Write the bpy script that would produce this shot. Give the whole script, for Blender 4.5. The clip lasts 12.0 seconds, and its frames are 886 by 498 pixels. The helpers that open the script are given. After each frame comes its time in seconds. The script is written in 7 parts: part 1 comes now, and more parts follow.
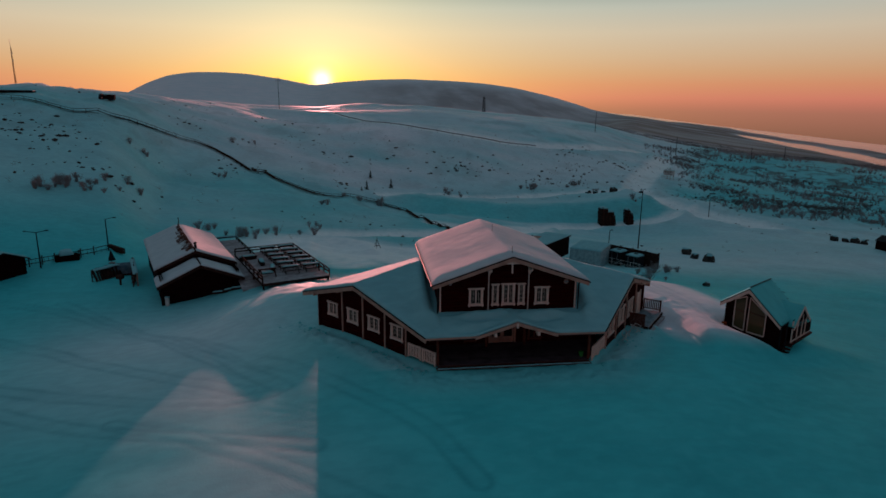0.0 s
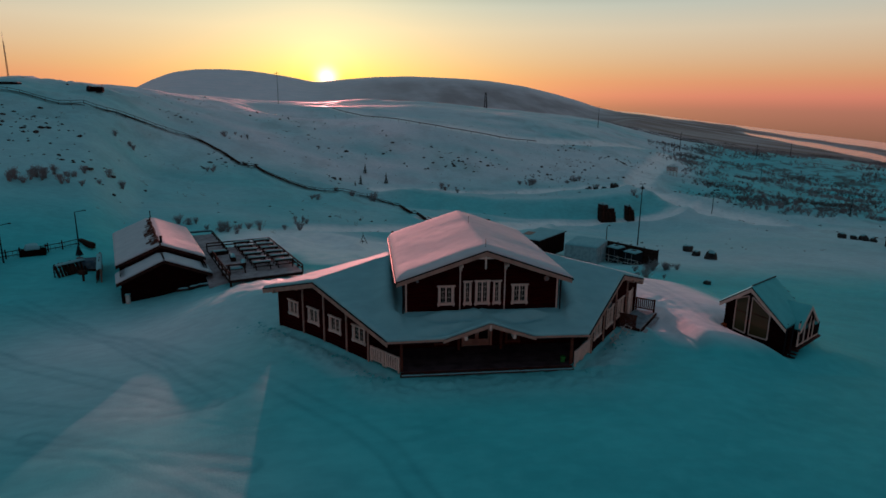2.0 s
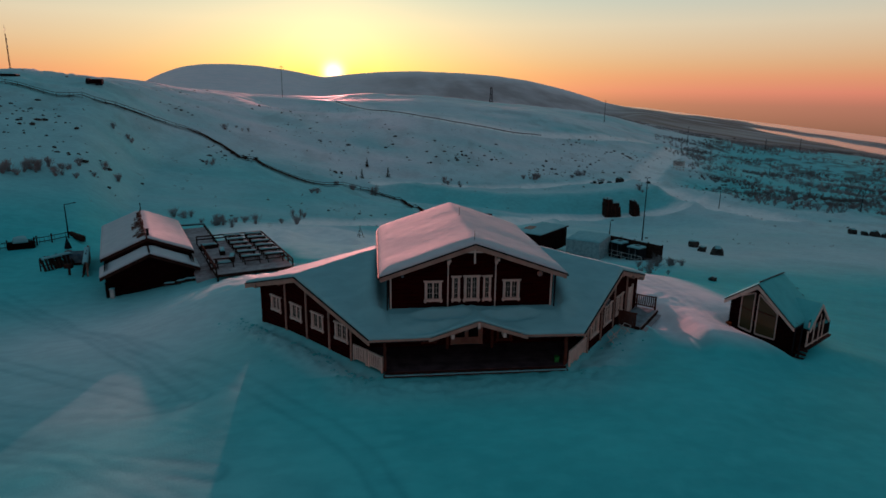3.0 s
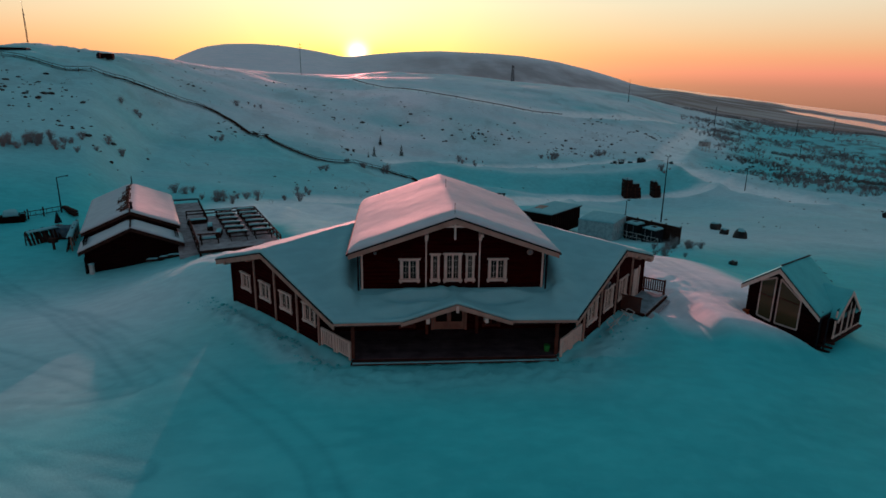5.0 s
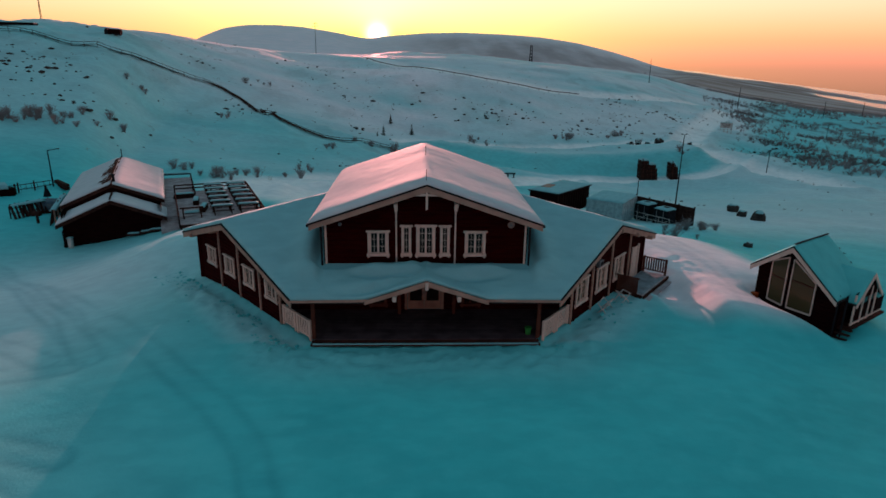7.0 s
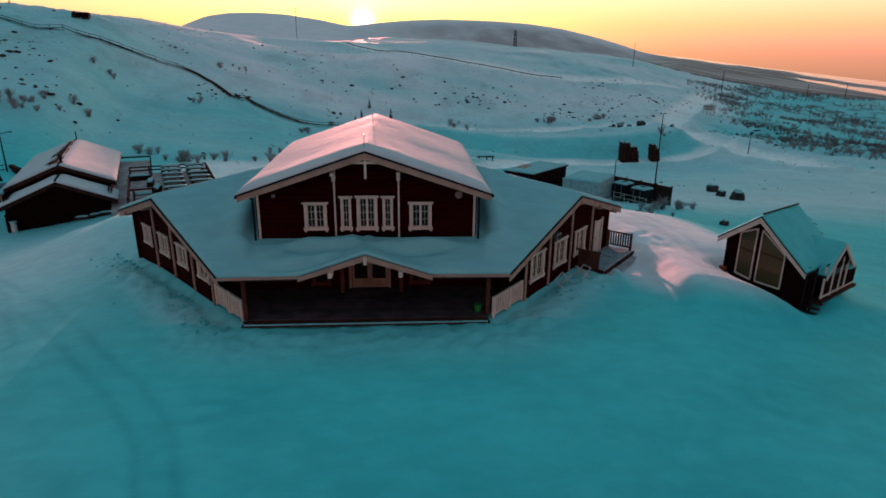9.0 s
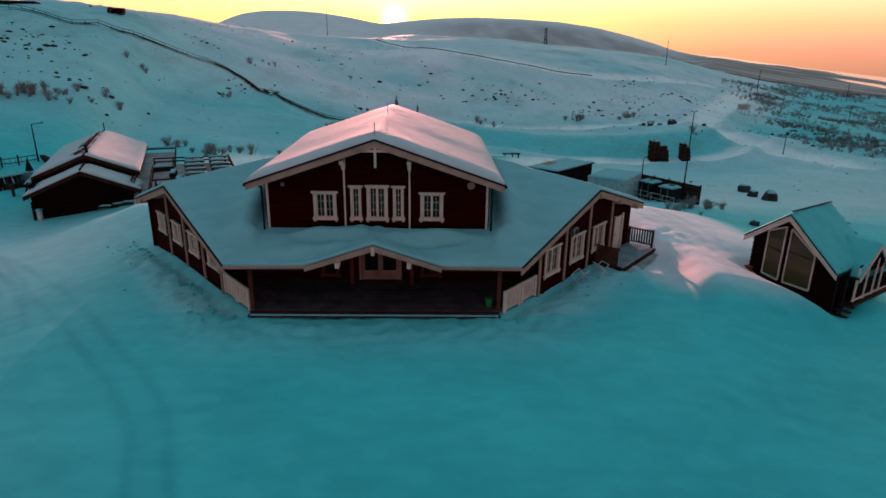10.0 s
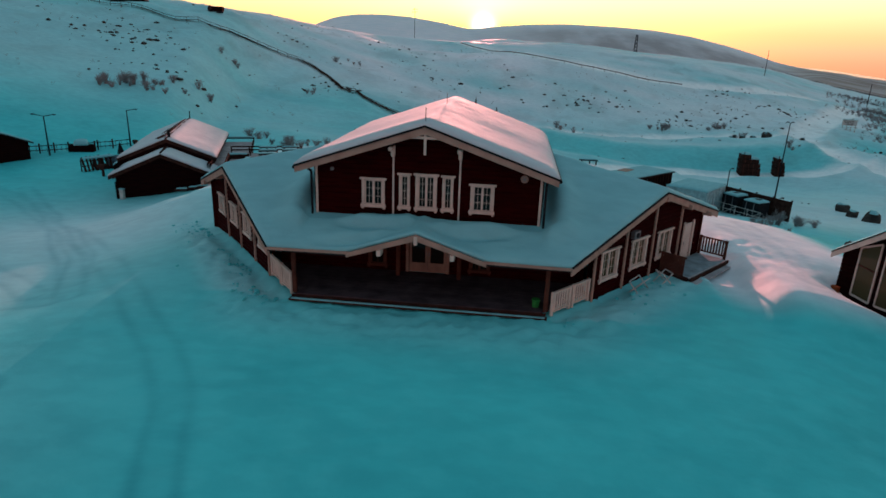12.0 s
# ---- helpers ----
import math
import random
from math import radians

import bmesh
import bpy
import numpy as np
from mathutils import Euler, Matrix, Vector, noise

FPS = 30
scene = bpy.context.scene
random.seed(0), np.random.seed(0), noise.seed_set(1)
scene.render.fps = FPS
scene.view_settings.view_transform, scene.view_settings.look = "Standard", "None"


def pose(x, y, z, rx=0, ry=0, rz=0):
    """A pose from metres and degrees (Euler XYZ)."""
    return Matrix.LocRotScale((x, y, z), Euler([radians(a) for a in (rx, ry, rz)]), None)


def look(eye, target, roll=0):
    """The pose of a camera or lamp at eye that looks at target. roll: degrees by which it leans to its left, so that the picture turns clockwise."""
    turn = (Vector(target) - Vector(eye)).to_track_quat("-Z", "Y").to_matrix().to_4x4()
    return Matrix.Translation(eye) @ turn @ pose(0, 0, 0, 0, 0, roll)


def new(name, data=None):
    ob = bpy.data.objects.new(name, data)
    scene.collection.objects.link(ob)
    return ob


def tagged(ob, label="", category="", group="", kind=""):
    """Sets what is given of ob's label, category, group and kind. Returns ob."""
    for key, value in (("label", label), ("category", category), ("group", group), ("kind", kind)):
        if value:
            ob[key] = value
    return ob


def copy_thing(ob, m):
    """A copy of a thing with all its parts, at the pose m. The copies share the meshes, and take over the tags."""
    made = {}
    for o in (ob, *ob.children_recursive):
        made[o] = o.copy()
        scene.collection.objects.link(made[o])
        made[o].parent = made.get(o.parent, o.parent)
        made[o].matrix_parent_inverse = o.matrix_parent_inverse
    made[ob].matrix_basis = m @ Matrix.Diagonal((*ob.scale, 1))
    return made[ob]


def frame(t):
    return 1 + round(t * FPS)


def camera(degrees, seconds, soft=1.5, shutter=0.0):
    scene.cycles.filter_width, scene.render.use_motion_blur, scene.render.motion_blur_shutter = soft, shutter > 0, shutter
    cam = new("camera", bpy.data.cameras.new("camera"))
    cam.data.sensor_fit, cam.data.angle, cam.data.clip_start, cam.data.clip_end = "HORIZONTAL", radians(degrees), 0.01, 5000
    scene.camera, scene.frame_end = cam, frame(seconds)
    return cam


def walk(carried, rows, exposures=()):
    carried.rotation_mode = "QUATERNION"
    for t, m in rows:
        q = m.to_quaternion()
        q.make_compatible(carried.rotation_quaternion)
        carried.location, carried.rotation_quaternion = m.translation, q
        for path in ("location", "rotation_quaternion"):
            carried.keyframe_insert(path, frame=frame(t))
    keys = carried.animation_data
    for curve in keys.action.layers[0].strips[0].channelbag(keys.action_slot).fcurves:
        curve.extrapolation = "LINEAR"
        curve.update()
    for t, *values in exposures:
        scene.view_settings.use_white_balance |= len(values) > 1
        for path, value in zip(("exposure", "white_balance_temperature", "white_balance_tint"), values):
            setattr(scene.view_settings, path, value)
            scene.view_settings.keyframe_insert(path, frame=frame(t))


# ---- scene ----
cam = camera(72.4, 12.0, soft=1.6)
PATH = [
    (0, (-9.689, -38.742, 16.602), (-9.429, -36.813, 16.142), 0.60),
    (0.5, (-8.990, -37.860, 16.301), (-8.732, -35.931, 15.840), 0.59),
    (1, (-8.290, -36.972, 16.000), (-8.033, -35.043, 15.539), 0.58),
    (1.5, (-7.589, -36.071, 15.697), (-7.335, -34.142, 15.234), 0.65),
    (2, (-6.899, -35.158, 15.401), (-6.653, -33.229, 14.934), 0.67),
    (2.5, (-6.223, -34.245, 15.108), (-5.989, -32.316, 14.634), 0.70),
    (3, (-5.554, -33.363, 14.814), (-5.329, -31.435, 14.332), 0.71),
    (5, (-2.893, -30.151, 13.578), (-2.741, -28.232, 13.038), 0.85),
    (5.5, (-2.256, -29.441, 13.254), (-2.126, -27.524, 12.700), 0.90),
    (6, (-1.651, -28.795, 12.929), (-1.539, -26.881, 12.361), 0.93),
    (6.5, (-1.074, -28.205, 12.613), (-0.976, -26.294, 12.032), 0.97),
    (7, (-0.518, -27.703, 12.301), (-0.426, -25.795, 11.708), 0.96),
    (9, (1.576, -26.180, 11.067), (1.704, -24.285, 10.439), 0.57),
    (9.5, (1.982, -25.889, 10.813), (2.079, -23.994, 10.182), 0.61),
    (10, (2.298, -25.654, 10.609), (2.337, -23.757, 9.975), 0.79),
    (10.5, (2.557, -25.431, 10.417), (2.532, -23.534, 9.784), 1.04),
    (11, (2.820, -25.189, 10.220), (2.720, -23.294, 9.588), 1.41),
    (11.5, (3.117, -24.963, 10.035), (2.957, -23.071, 9.408), 1.75),
    (12, (3.430, -24.744, 9.855), (3.223, -22.855, 9.231), 2.05),
]
walk(cam, [(t, look(eye, target, roll)) for t, eye, target, roll in PATH],
     exposures=[(0, 0.81, 6500, 22), (1.5, 0.89, 6500, 22), (3, 1.05, 6500, 19), (5, 1.36, 6500, 18), (6.5, 1.64, 6600, 17), (9, 1.94, 6700, 17), (12, 2.12, 6750, 17)])

# ---- light: a sun just above the far saddle, cold clear sky overhead ----
SUN_AZ, SUN_EL = -3.4, 3.5
sun_dir = Vector((math.sin(radians(SUN_AZ)) * math.cos(radians(SUN_EL)),
                  math.cos(radians(SUN_AZ)) * math.cos(radians(SUN_EL)), math.sin(radians(SUN_EL))))
sun = new("sun", bpy.data.lights.new("sun", "SUN"))
sun.data.energy, sun.data.angle, sun.data.color = 2.7, radians(1.0), (1.0, 0.35, 0.31)
sun.rotation_mode = "QUATERNION"
sun.rotation_quaternion = sun_dir.to_track_quat("Z", "Y")


def sky():
    w = bpy.data.worlds.new("winter_sky")
    scene.world = w
    w.use_nodes = True
    nt = w.node_tree
    nt.nodes.clear()
    N, L = nt.nodes.new, nt.links.new

    def val(node, **kw):
        for k, v in kw.items():
            node.inputs[int(k[1:])].default_value = v
        return node

    def maths(op, a, b=None, clamp=False):
        n = N("ShaderNodeMath")
        n.operation, n.use_clamp = op, clamp
        for i, v in enumerate((a, b)):
            if v is None:
                continue
            if isinstance(v, (int, float)):
                n.inputs[i].default_value = v
            else:
                L(v, n.inputs[i])
        return n.outputs[0]

    def ramp(fac, stops):
        n = N("ShaderNodeValToRGB")
        e = n.color_ramp.elements
        while len(e) < len(stops):
            e.new(0.5)
        for el, (p, c) in zip(e, stops):
            el.position, el.color = p, (*c, 1)
        L(fac, n.inputs[0])
        return n.outputs[0]

    def mix(f, a, b, how="MIX"):
        n = N("ShaderNodeMix")
        n.data_type, n.blend_type = "RGBA", how
        for i, v in ((0, f), (6, a), (7, b)):
            if isinstance(v, (int, float)):
                n.inputs[i].default_value = v
            elif isinstance(v, tuple):
                n.inputs[i].default_value = (*v, 1)
            else:
                L(v, n.inputs[i])
        return n.outputs[2]

    co = N("ShaderNodeTexCoord").outputs["Generated"]
    sep = N("ShaderNodeSeparateXYZ")
    L(co, sep.inputs[0])
    up = maths("ADD", sep.outputs[2], 0.04)
    dot = N("ShaderNodeVectorMath")
    dot.operation = "DOT_PRODUCT"
    L(co, dot.inputs[0])
    dot.inputs[1].default_value = look((0, 0, 0), (math.sin(radians(SUN_AZ)), math.cos(radians(SUN_AZ)), math.tan(radians(SUN_EL - 1.35)))).to_3x3() @ Vector((0, 0, -1))
    d = dot.outputs["Value"]
    # heights run from 2.3 degrees below the horizon to the zenith
    sunward = ramp(up, [(0.0, (0.30, 0.13, 0.09)), (0.035, (0.48, 0.18, 0.13)), (0.055, (0.75, 0.225, 0.165)), (0.075, (0.77, 0.29, 0.165)), (0.092, (0.74, 0.38, 0.205)), (0.117, (0.73, 0.49, 0.30)),
                        (0.15, (0.72, 0.60, 0.42)), (0.185, (0.56, 0.59, 0.48)), (0.215, (0.26, 0.38, 0.35)), (0.24, (0.10, 0.24, 0.26)), (0.30, (0.126, 0.238, 0.276)), (0.6, (0.112, 0.191, 0.221)), (1.0, (0.104, 0.162, 0.187))])
    away = ramp(up, [(0.0, (0.50, 0.20, 0.17)), (0.05, (1.0, 0.30, 0.26)), (0.12, (0.62, 0.20, 0.20)), (0.20, (0.10, 0.14, 0.165)),
                     (0.30, (0.098, 0.133, 0.161)), (0.6, (0.098, 0.148, 0.172)), (1.0, (0.104, 0.162, 0.187))])
    side = maths("MULTIPLY_ADD", d, 0.5)
    nside = side.node
    nside.inputs[2].default_value = 0.5
    sr = ramp(side, [(0.25, (0, 0, 0)), (0.75, (1, 1, 1))])
    col = mix(sr, away, sunward)
    # cooler, duller air well off to the sides of the sun
    off = ramp(d, [(0.70, (1, 1, 1)), (0.97, (0, 0, 0))])
    col = mix(maths("MULTIPLY", off, 0.2), col, mix(1.0, col, (0.80, 0.86, 0.92), "MULTIPLY"))
    # glow about the sun
    pos = maths("MAXIMUM", d, 0.0)
    g1 = maths("POWER", pos, 210.0)
    g2 = maths("POWER", pos, 1300.0)
    g3 = maths("POWER", pos, 11000.0)
    halo = ramp(up, [(0.055, (0.95, 0.34, 0.05)), (0.075, (1.0, 0.60, 0.03)), (0.10, (0.98, 0.74, 0.24)), (0.13, (0.86, 0.76, 0.52))])
    col = mix(maths("MULTIPLY", g1, 0.55, True), col, halo)
    col = mix(maths("MULTIPLY", g2, 0.75, True), col, ramp(up, [(0.07, (1.1, 0.72, 0.04)), (0.11, (1.05, 0.90, 0.50))]))
    col = mix(maths("MULTIPLY", g3, 1.0, True), col, (2.2, 2.0, 1.6))
    nish = N("ShaderNodeTexSky")
    nish.sky_type, nish.sun_disc = "NISHITA", False
    nish.sun_elevation, nish.sun_rotation = radians(SUN_EL), radians(SUN_AZ)
    col = mix(1.0, col, mix(1.0, nish.outputs[0], (0.02, 0.03, 0.03), "MULTIPLY"), "ADD")
    bg = N("ShaderNodeBackground")
    L(col, bg.inputs[0])
    bg.inputs[1].default_value = 0.42
    out = N("ShaderNodeOutputWorld")
    L(bg.outputs[0], out.inputs[0])


sky()


# ---- materials ----
def material(name, base, rough=0.8, second=None, scale=3.0, fine=40.0, bump=0.2, metal=0.0, stretch=(1, 1, 1), vary=0.0, spots=None):
    """Two-scale noise on a principled surface: broad stains, fine grain, relief."""
    m = bpy.data.materials.new(name)
    m.use_nodes = True
    nt = m.node_tree
    bs = nt.nodes["Principled BSDF"]
    N, L = nt.nodes.new, nt.links.new
    tc = N("ShaderNodeTexCoord")
    mp = N("ShaderNodeMapping")
    mp.inputs["Scale"].default_value = stretch
    L(tc.outputs["Object"], mp.inputs[0])
    n1, n2 = N("ShaderNodeTexNoise"), N("ShaderNodeTexNoise")
    n1.inputs["Scale"].default_value, n2.inputs["Scale"].default_value = scale, fine
    n1.inputs["Detail"].default_value, n2.inputs["Detail"].default_value = 4, 3
    L(mp.outputs[0], n1.inputs[0])
    L(mp.outputs[0], n2.inputs[0])
    mx = N("ShaderNodeMix")
    mx.data_type = "RGBA"
    mx.inputs[6].default_value = (*base, 1)
    mx.inputs[7].default_value = (*(second or tuple(c * 0.65 for c in base)), 1)
    r = N("ShaderNodeValToRGB")
    r.color_ramp.elements[0].position, r.color_ramp.elements[1].position = 0.38, 0.68
    L(n1.outputs[0], r.inputs[0])
    L(r.outputs[0], mx.inputs[0])
    col = mx.outputs[2]
    mg = N("ShaderNodeMix")
    mg.data_type, mg.blend_type = "RGBA", "MULTIPLY"
    mg.inputs[0].default_value = 0.5
    L(col, mg.inputs[6])
    rr = N("ShaderNodeValToRGB")
    rr.color_ramp.elements[0].color = (0.6, 0.6, 0.6, 1)
    rr.color_ramp.elements[0].position, rr.color_ramp.elements[1].position = 0.3, 0.7
    L(n2.outputs[0], rr.inputs[0])
    L(rr.outputs[0], mg.inputs[7])
    col = mg.outputs[2]
    if vary:
        oi = N("ShaderNodeObjectInfo")
        hv = N("ShaderNodeHueSaturation")
        ma = N("ShaderNodeMath")
        ma.operation = "MULTIPLY_ADD"
        ma.inputs[1].default_value, ma.inputs[2].default_value = vary, 1 - vary / 2
        L(oi.outputs["Random"], ma.inputs[0])
        L(ma.outputs[0], hv.inputs["Value"])
        L(col, hv.inputs["Color"])
        col = hv.outputs[0]
    L(col, bs.inputs["Base Color"])
    bs.inputs["Roughness"].default_value = rough
    bs.inputs["Metallic"].default_value = metal
    bs.inputs["Specular IOR Level"].default_value = 0.02 if not metal else 0.5
    if bump:
        b = N("ShaderNodeBump")
        b.inputs["Strength"].default_value, b.inputs["Distance"].default_value = bump, 0.02
        L(n2.outputs[0], b.inputs["Height"])
        L(b.outputs[0], bs.inputs["Normal"])
    return m


def glass_material(name, tint):
    m = bpy.data.materials.new(name)
    m.use_nodes = True
    bs = m.node_tree.nodes["Principled BSDF"]
    bs.inputs["Base Color"].default_value = (*tint, 1)
    bs.inputs["Roughness"].default_value = 0.06
    bs.inputs["IOR"].default_value = 1.45
    bs.inputs["Specular IOR Level"].default_value = 0.35
    return m


LOG = material("red_log_wall", (0.032, 0.0019, 0.0019), 0.8, (0.019, 0.0015, 0.0015), 1.2, 30, 0.25, stretch=(1, 1, 6))
DARKLOG = material("tarred_log_wall", (0.017, 0.0042, 0.004), 0.85, (0.010, 0.003, 0.003), 1.2, 30, 0.25, stretch=(1, 1, 6))
TRIM = material("pale_painted_wood", (0.74, 0.58, 0.51), 0.7, (0.61, 0.47, 0.41), 2.0, 50, 0.1)
FASCIA = material("weathered_fascia_wood", (0.46, 0.29, 0.235), 0.75, (0.35, 0.215, 0.175), 1.6, 40, 0.15)
ROOF = material("dark_roof_edge", (0.03, 0.028, 0.03), 0.6)
# pale door trim, darkened for the shade under the porch roof
DOORWOOD = material("shaded_pale_door_wood", (0.30, 0.21, 0.17), 0.7, (0.22, 0.15, 0.12), 2.0, 40, 0.1)
PORCHBOARD = material("dark_porch_boards", (0.09, 0.060, 0.068), 0.8, (0.05, 0.032, 0.036), 1.5, 30, 0.2, vary=0.3)
DECK = material("snow_dusted_decking", (0.47, 0.43, 0.45), 0.85, (0.30, 0.26, 0.27), 1.5, 30, 0.2, vary=0.25)
WOOD = material("old_dark_wood", (0.055, 0.026, 0.021), 0.85, (0.03, 0.014, 0.012), 2.5, 40, 0.3, vary=0.3)
RAILWOOD = material("brown_rail_wood", (0.11, 0.042, 0.03), 0.75, (0.07, 0.026, 0.02), 2.5, 40, 0.2)
METAL = material("grey_metal", (0.22, 0.23, 0.25), 0.45, None, 3, 60, 0.05, metal=0.7)
BLACKM = material("black_painted_steel", (0.018, 0.02, 0.024), 0.5, None, 3, 60, 0.05)
WHITEM = material("white_painted_steel", (0.62, 0.60, 0.58), 0.5, None, 3, 60, 0.05)
GREYBOX = material("pale_blue_grey_panel", (0.36, 0.50, 0.53), 0.6, None, 2, 40, 0.1)
ROCK = material("dark_lichen_rock", (0.07, 0.06, 0.055), 0.9, (0.03, 0.028, 0.028), 1.5, 12, 0.5)
BARK = material("birch_twig_bark", (0.19, 0.155, 0.155), 0.9, None, 6, 60, 0.2)
FROST = material("frosted_twigs", (0.36, 0.33, 0.34), 0.9, (0.13, 0.11, 0.105), 0.06, 60, 0.1)
NEEDLE = material("dark_spruce_needles", (0.03, 0.035, 0.025), 0.9, None, 8, 60, 0.2)
GLASS = glass_material("window_glass", (0.010, 0.009, 0.008))
AMBERGLASS = glass_material("olive_window_glass", (0.065, 0.052, 0.021))
TARP = material("dark_blue_tarpaulin", (0.05, 0.10, 0.14), 0.6, (0.12, 0.18, 0.21), 2.0, 30, 0.3)
ORANGE = material("orange_plastic", (0.34, 0.07, 0.025), 0.5)
GREEN = material("green_plastic", (0.03, 0.26, 0.06), 0.5)


def snow_material(name, ground=False, shade_tint=False, lit_tint=False):
    m = bpy.data.materials.new(name)
    m.use_nodes = True
    nt = m.node_tree
    bs = nt.nodes["Principled BSDF"]
    N, L = nt.nodes.new, nt.links.new
    tc = N("ShaderNodeTexCoord")

    def noise_tex(scale, detail=5, stretch=(1, 1, 1), turn=0.0):
        mp = N("ShaderNodeMapping")
        mp.inputs["Scale"].default_value = stretch
        mp.inputs["Rotation"].default_value = (0, 0, turn)
        n = N("ShaderNodeTexNoise")
        n.inputs["Scale"].default_value, n.inputs["Detail"].default_value = scale, detail
        L(tc.outputs["Object"], mp.inputs[0])
        L(mp.outputs[0], n.inputs[0])
        return n.outputs[0]

    def ramp(fac, a, b, ca=(0, 0, 0), cb=(1, 1, 1)):
        r = N("ShaderNodeValToRGB")
        r.color_ramp.elements[0].position, r.color_ramp.elements[1].position = a, b
        r.color_ramp.elements[0].color, r.color_ramp.elements[1].color = (*ca, 1), (*cb, 1)
        L(fac, r.inputs[0])
        return r.outputs[0]

    def mix(f, a, b, how="MIX"):
        n = N("ShaderNodeMix")
        n.data_type, n.blend_type = "RGBA", how
        for i, v in ((0, f), (6, a), (7, b)):
            if isinstance(v, float):
                n.inputs[i].default_value = v
            elif isinstance(v, tuple):
                n.inputs[i].default_value = (*v, 1)
            else:
                L(v, n.inputs[i])
        return n.outputs[2]

    big = noise_tex(0.06 if ground else 0.5)
    mid = noise_tex(0.7, 5, (0.4, 1, 1), 0.12)
    fine = noise_tex(9.0, 6)
    # yard shade painted into the snow as teal, glow elsewhere as pinkish white
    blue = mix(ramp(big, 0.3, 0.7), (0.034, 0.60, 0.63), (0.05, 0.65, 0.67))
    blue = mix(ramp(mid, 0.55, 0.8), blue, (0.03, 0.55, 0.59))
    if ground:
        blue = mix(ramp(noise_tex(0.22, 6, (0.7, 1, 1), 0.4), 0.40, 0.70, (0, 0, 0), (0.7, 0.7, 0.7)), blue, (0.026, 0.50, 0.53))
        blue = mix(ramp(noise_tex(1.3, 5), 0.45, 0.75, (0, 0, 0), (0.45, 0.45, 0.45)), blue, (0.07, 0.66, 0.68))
    lit_snow = mix(ramp(big, 0.3, 0.7), (0.94, 0.85, 0.89), (0.96, 0.89, 0.93))
    lit_snow = mix(ramp(mid, 0.55, 0.8), lit_snow, (0.86, 0.81, 0.86))
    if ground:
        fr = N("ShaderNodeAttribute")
        fr.attribute_name = "lit_snow"
        col = mix(fr.outputs["Fac"], blue, lit_snow)
        # long wind-polished streaks, darkened to stand in for shade in the hill's hollows
        col = mix(ramp(noise_tex(0.07, 6, (0.35, 1, 1), 0.25), 0.40, 0.62, (0.4, 0.4, 0.4), (0, 0, 0)), col, mix(1.0, col, (0.62, 0.80, 0.84), "MULTIPLY"))
    elif lit_tint:
        # cream of the sunlit roofs put into the base colour
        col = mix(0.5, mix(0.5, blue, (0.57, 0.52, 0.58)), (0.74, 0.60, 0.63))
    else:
        # teal of the shaded roofs put into the base colour
        col = mix(0.08, mix(1.0, blue, (0.84, 0.84, 0.84), "MULTIPLY"), (0.50, 0.46, 0.52)) if shade_tint else mix(1.0, mix(0.38, blue, (0.57, 0.52, 0.58)), (0.86, 0.86, 0.88), "MULTIPLY")
    if ground:
        # packed snow of roads, streaky crust; its white paints sunlight on yard and brow
        pk = N("ShaderNodeAttribute")
        pk.attribute_name = "packed"
        pm = N("ShaderNodeMath")
        pm.operation = "MULTIPLY"
        pm.use_clamp = True
        L(pk.outputs["Fac"], pm.inputs[0])
        L(ramp(noise_tex(0.5, 5), 0.25, 0.6, (0.7, 0.7, 0.7)), pm.inputs[1])
        col = mix(pm.outputs[0], col, (0.95, 0.97, 0.97))
        # scrub showing through the thin snow on the moor, far woods below
        scrub = noise_tex(0.16, 10, (1, 0.6, 1))
        patch = noise_tex(0.018, 4)
        at = N("ShaderNodeAttribute")
        at.attribute_name = "scrub"
        thr = N("ShaderNodeMath")
        thr.operation = "MULTIPLY"
        L(ramp(scrub, 0.50, 0.62), thr.inputs[0])
        L(at.outputs["Fac"], thr.inputs[1])
        t2 = N("ShaderNodeMath")
        t2.operation = "MULTIPLY"
        t2.use_clamp = True
        L(thr.outputs[0], t2.inputs[0])
        L(ramp(patch, 0.35, 0.55), t2.inputs[1])
        col = mix(t2.outputs[0], col, (0.085, 0.07, 0.06))
        aw = N("ShaderNodeAttribute")
        aw.attribute_name = "woods"
        far = noise_tex(0.012, 8, (1, 0.35, 1))
        wf = N("ShaderNodeMath")
        wf.operation = "MULTIPLY"
        wf.use_clamp = True
        L(aw.outputs["Fac"], wf.inputs[0])
        L(ramp(far, 0.34, 0.60, (0.58, 0.58, 0.58), (1, 1, 1)), wf.inputs[1])
        col = mix(wf.outputs[0], col, (0.22, 0.145, 0.14))
        tk = N("ShaderNodeAttribute")
        tk.attribute_name = "track"
        col = mix(tk.outputs["Fac"], col, mix(1.0, col, (0.58, 0.72, 0.76), "MULTIPLY"))
    # uneven crust
    col = mix(ramp(noise_tex(1.6, 6, (0.5, 1, 1), 0.2), 0.40, 0.60, (0.5, 0.5, 0.5), (0, 0, 0)), col, mix(1.0, col, (0.80, 0.84, 0.86), "MULTIPLY"))
    L(col, bs.inputs["Base Color"])
    bs.inputs["Roughness"].default_value = 0.6 if ground else 0.8
    bs.inputs["Specular IOR Level"].default_value = 0.08 if ground else 0.2
    if ground:
        # bare ice on the far water
        ice = N("ShaderNodeAttribute")
        ice.attribute_name = "lake"
        L(ramp(ice.outputs["Fac"], 0.3, 0.7, (0.65, 0.65, 0.65), (0.12, 0.12, 0.12)), bs.inputs["Roughness"])
    add = N("ShaderNodeMath")
    add.operation = "ADD"
    mul = N("ShaderNodeMath")
    mul.operation = "MULTIPLY"
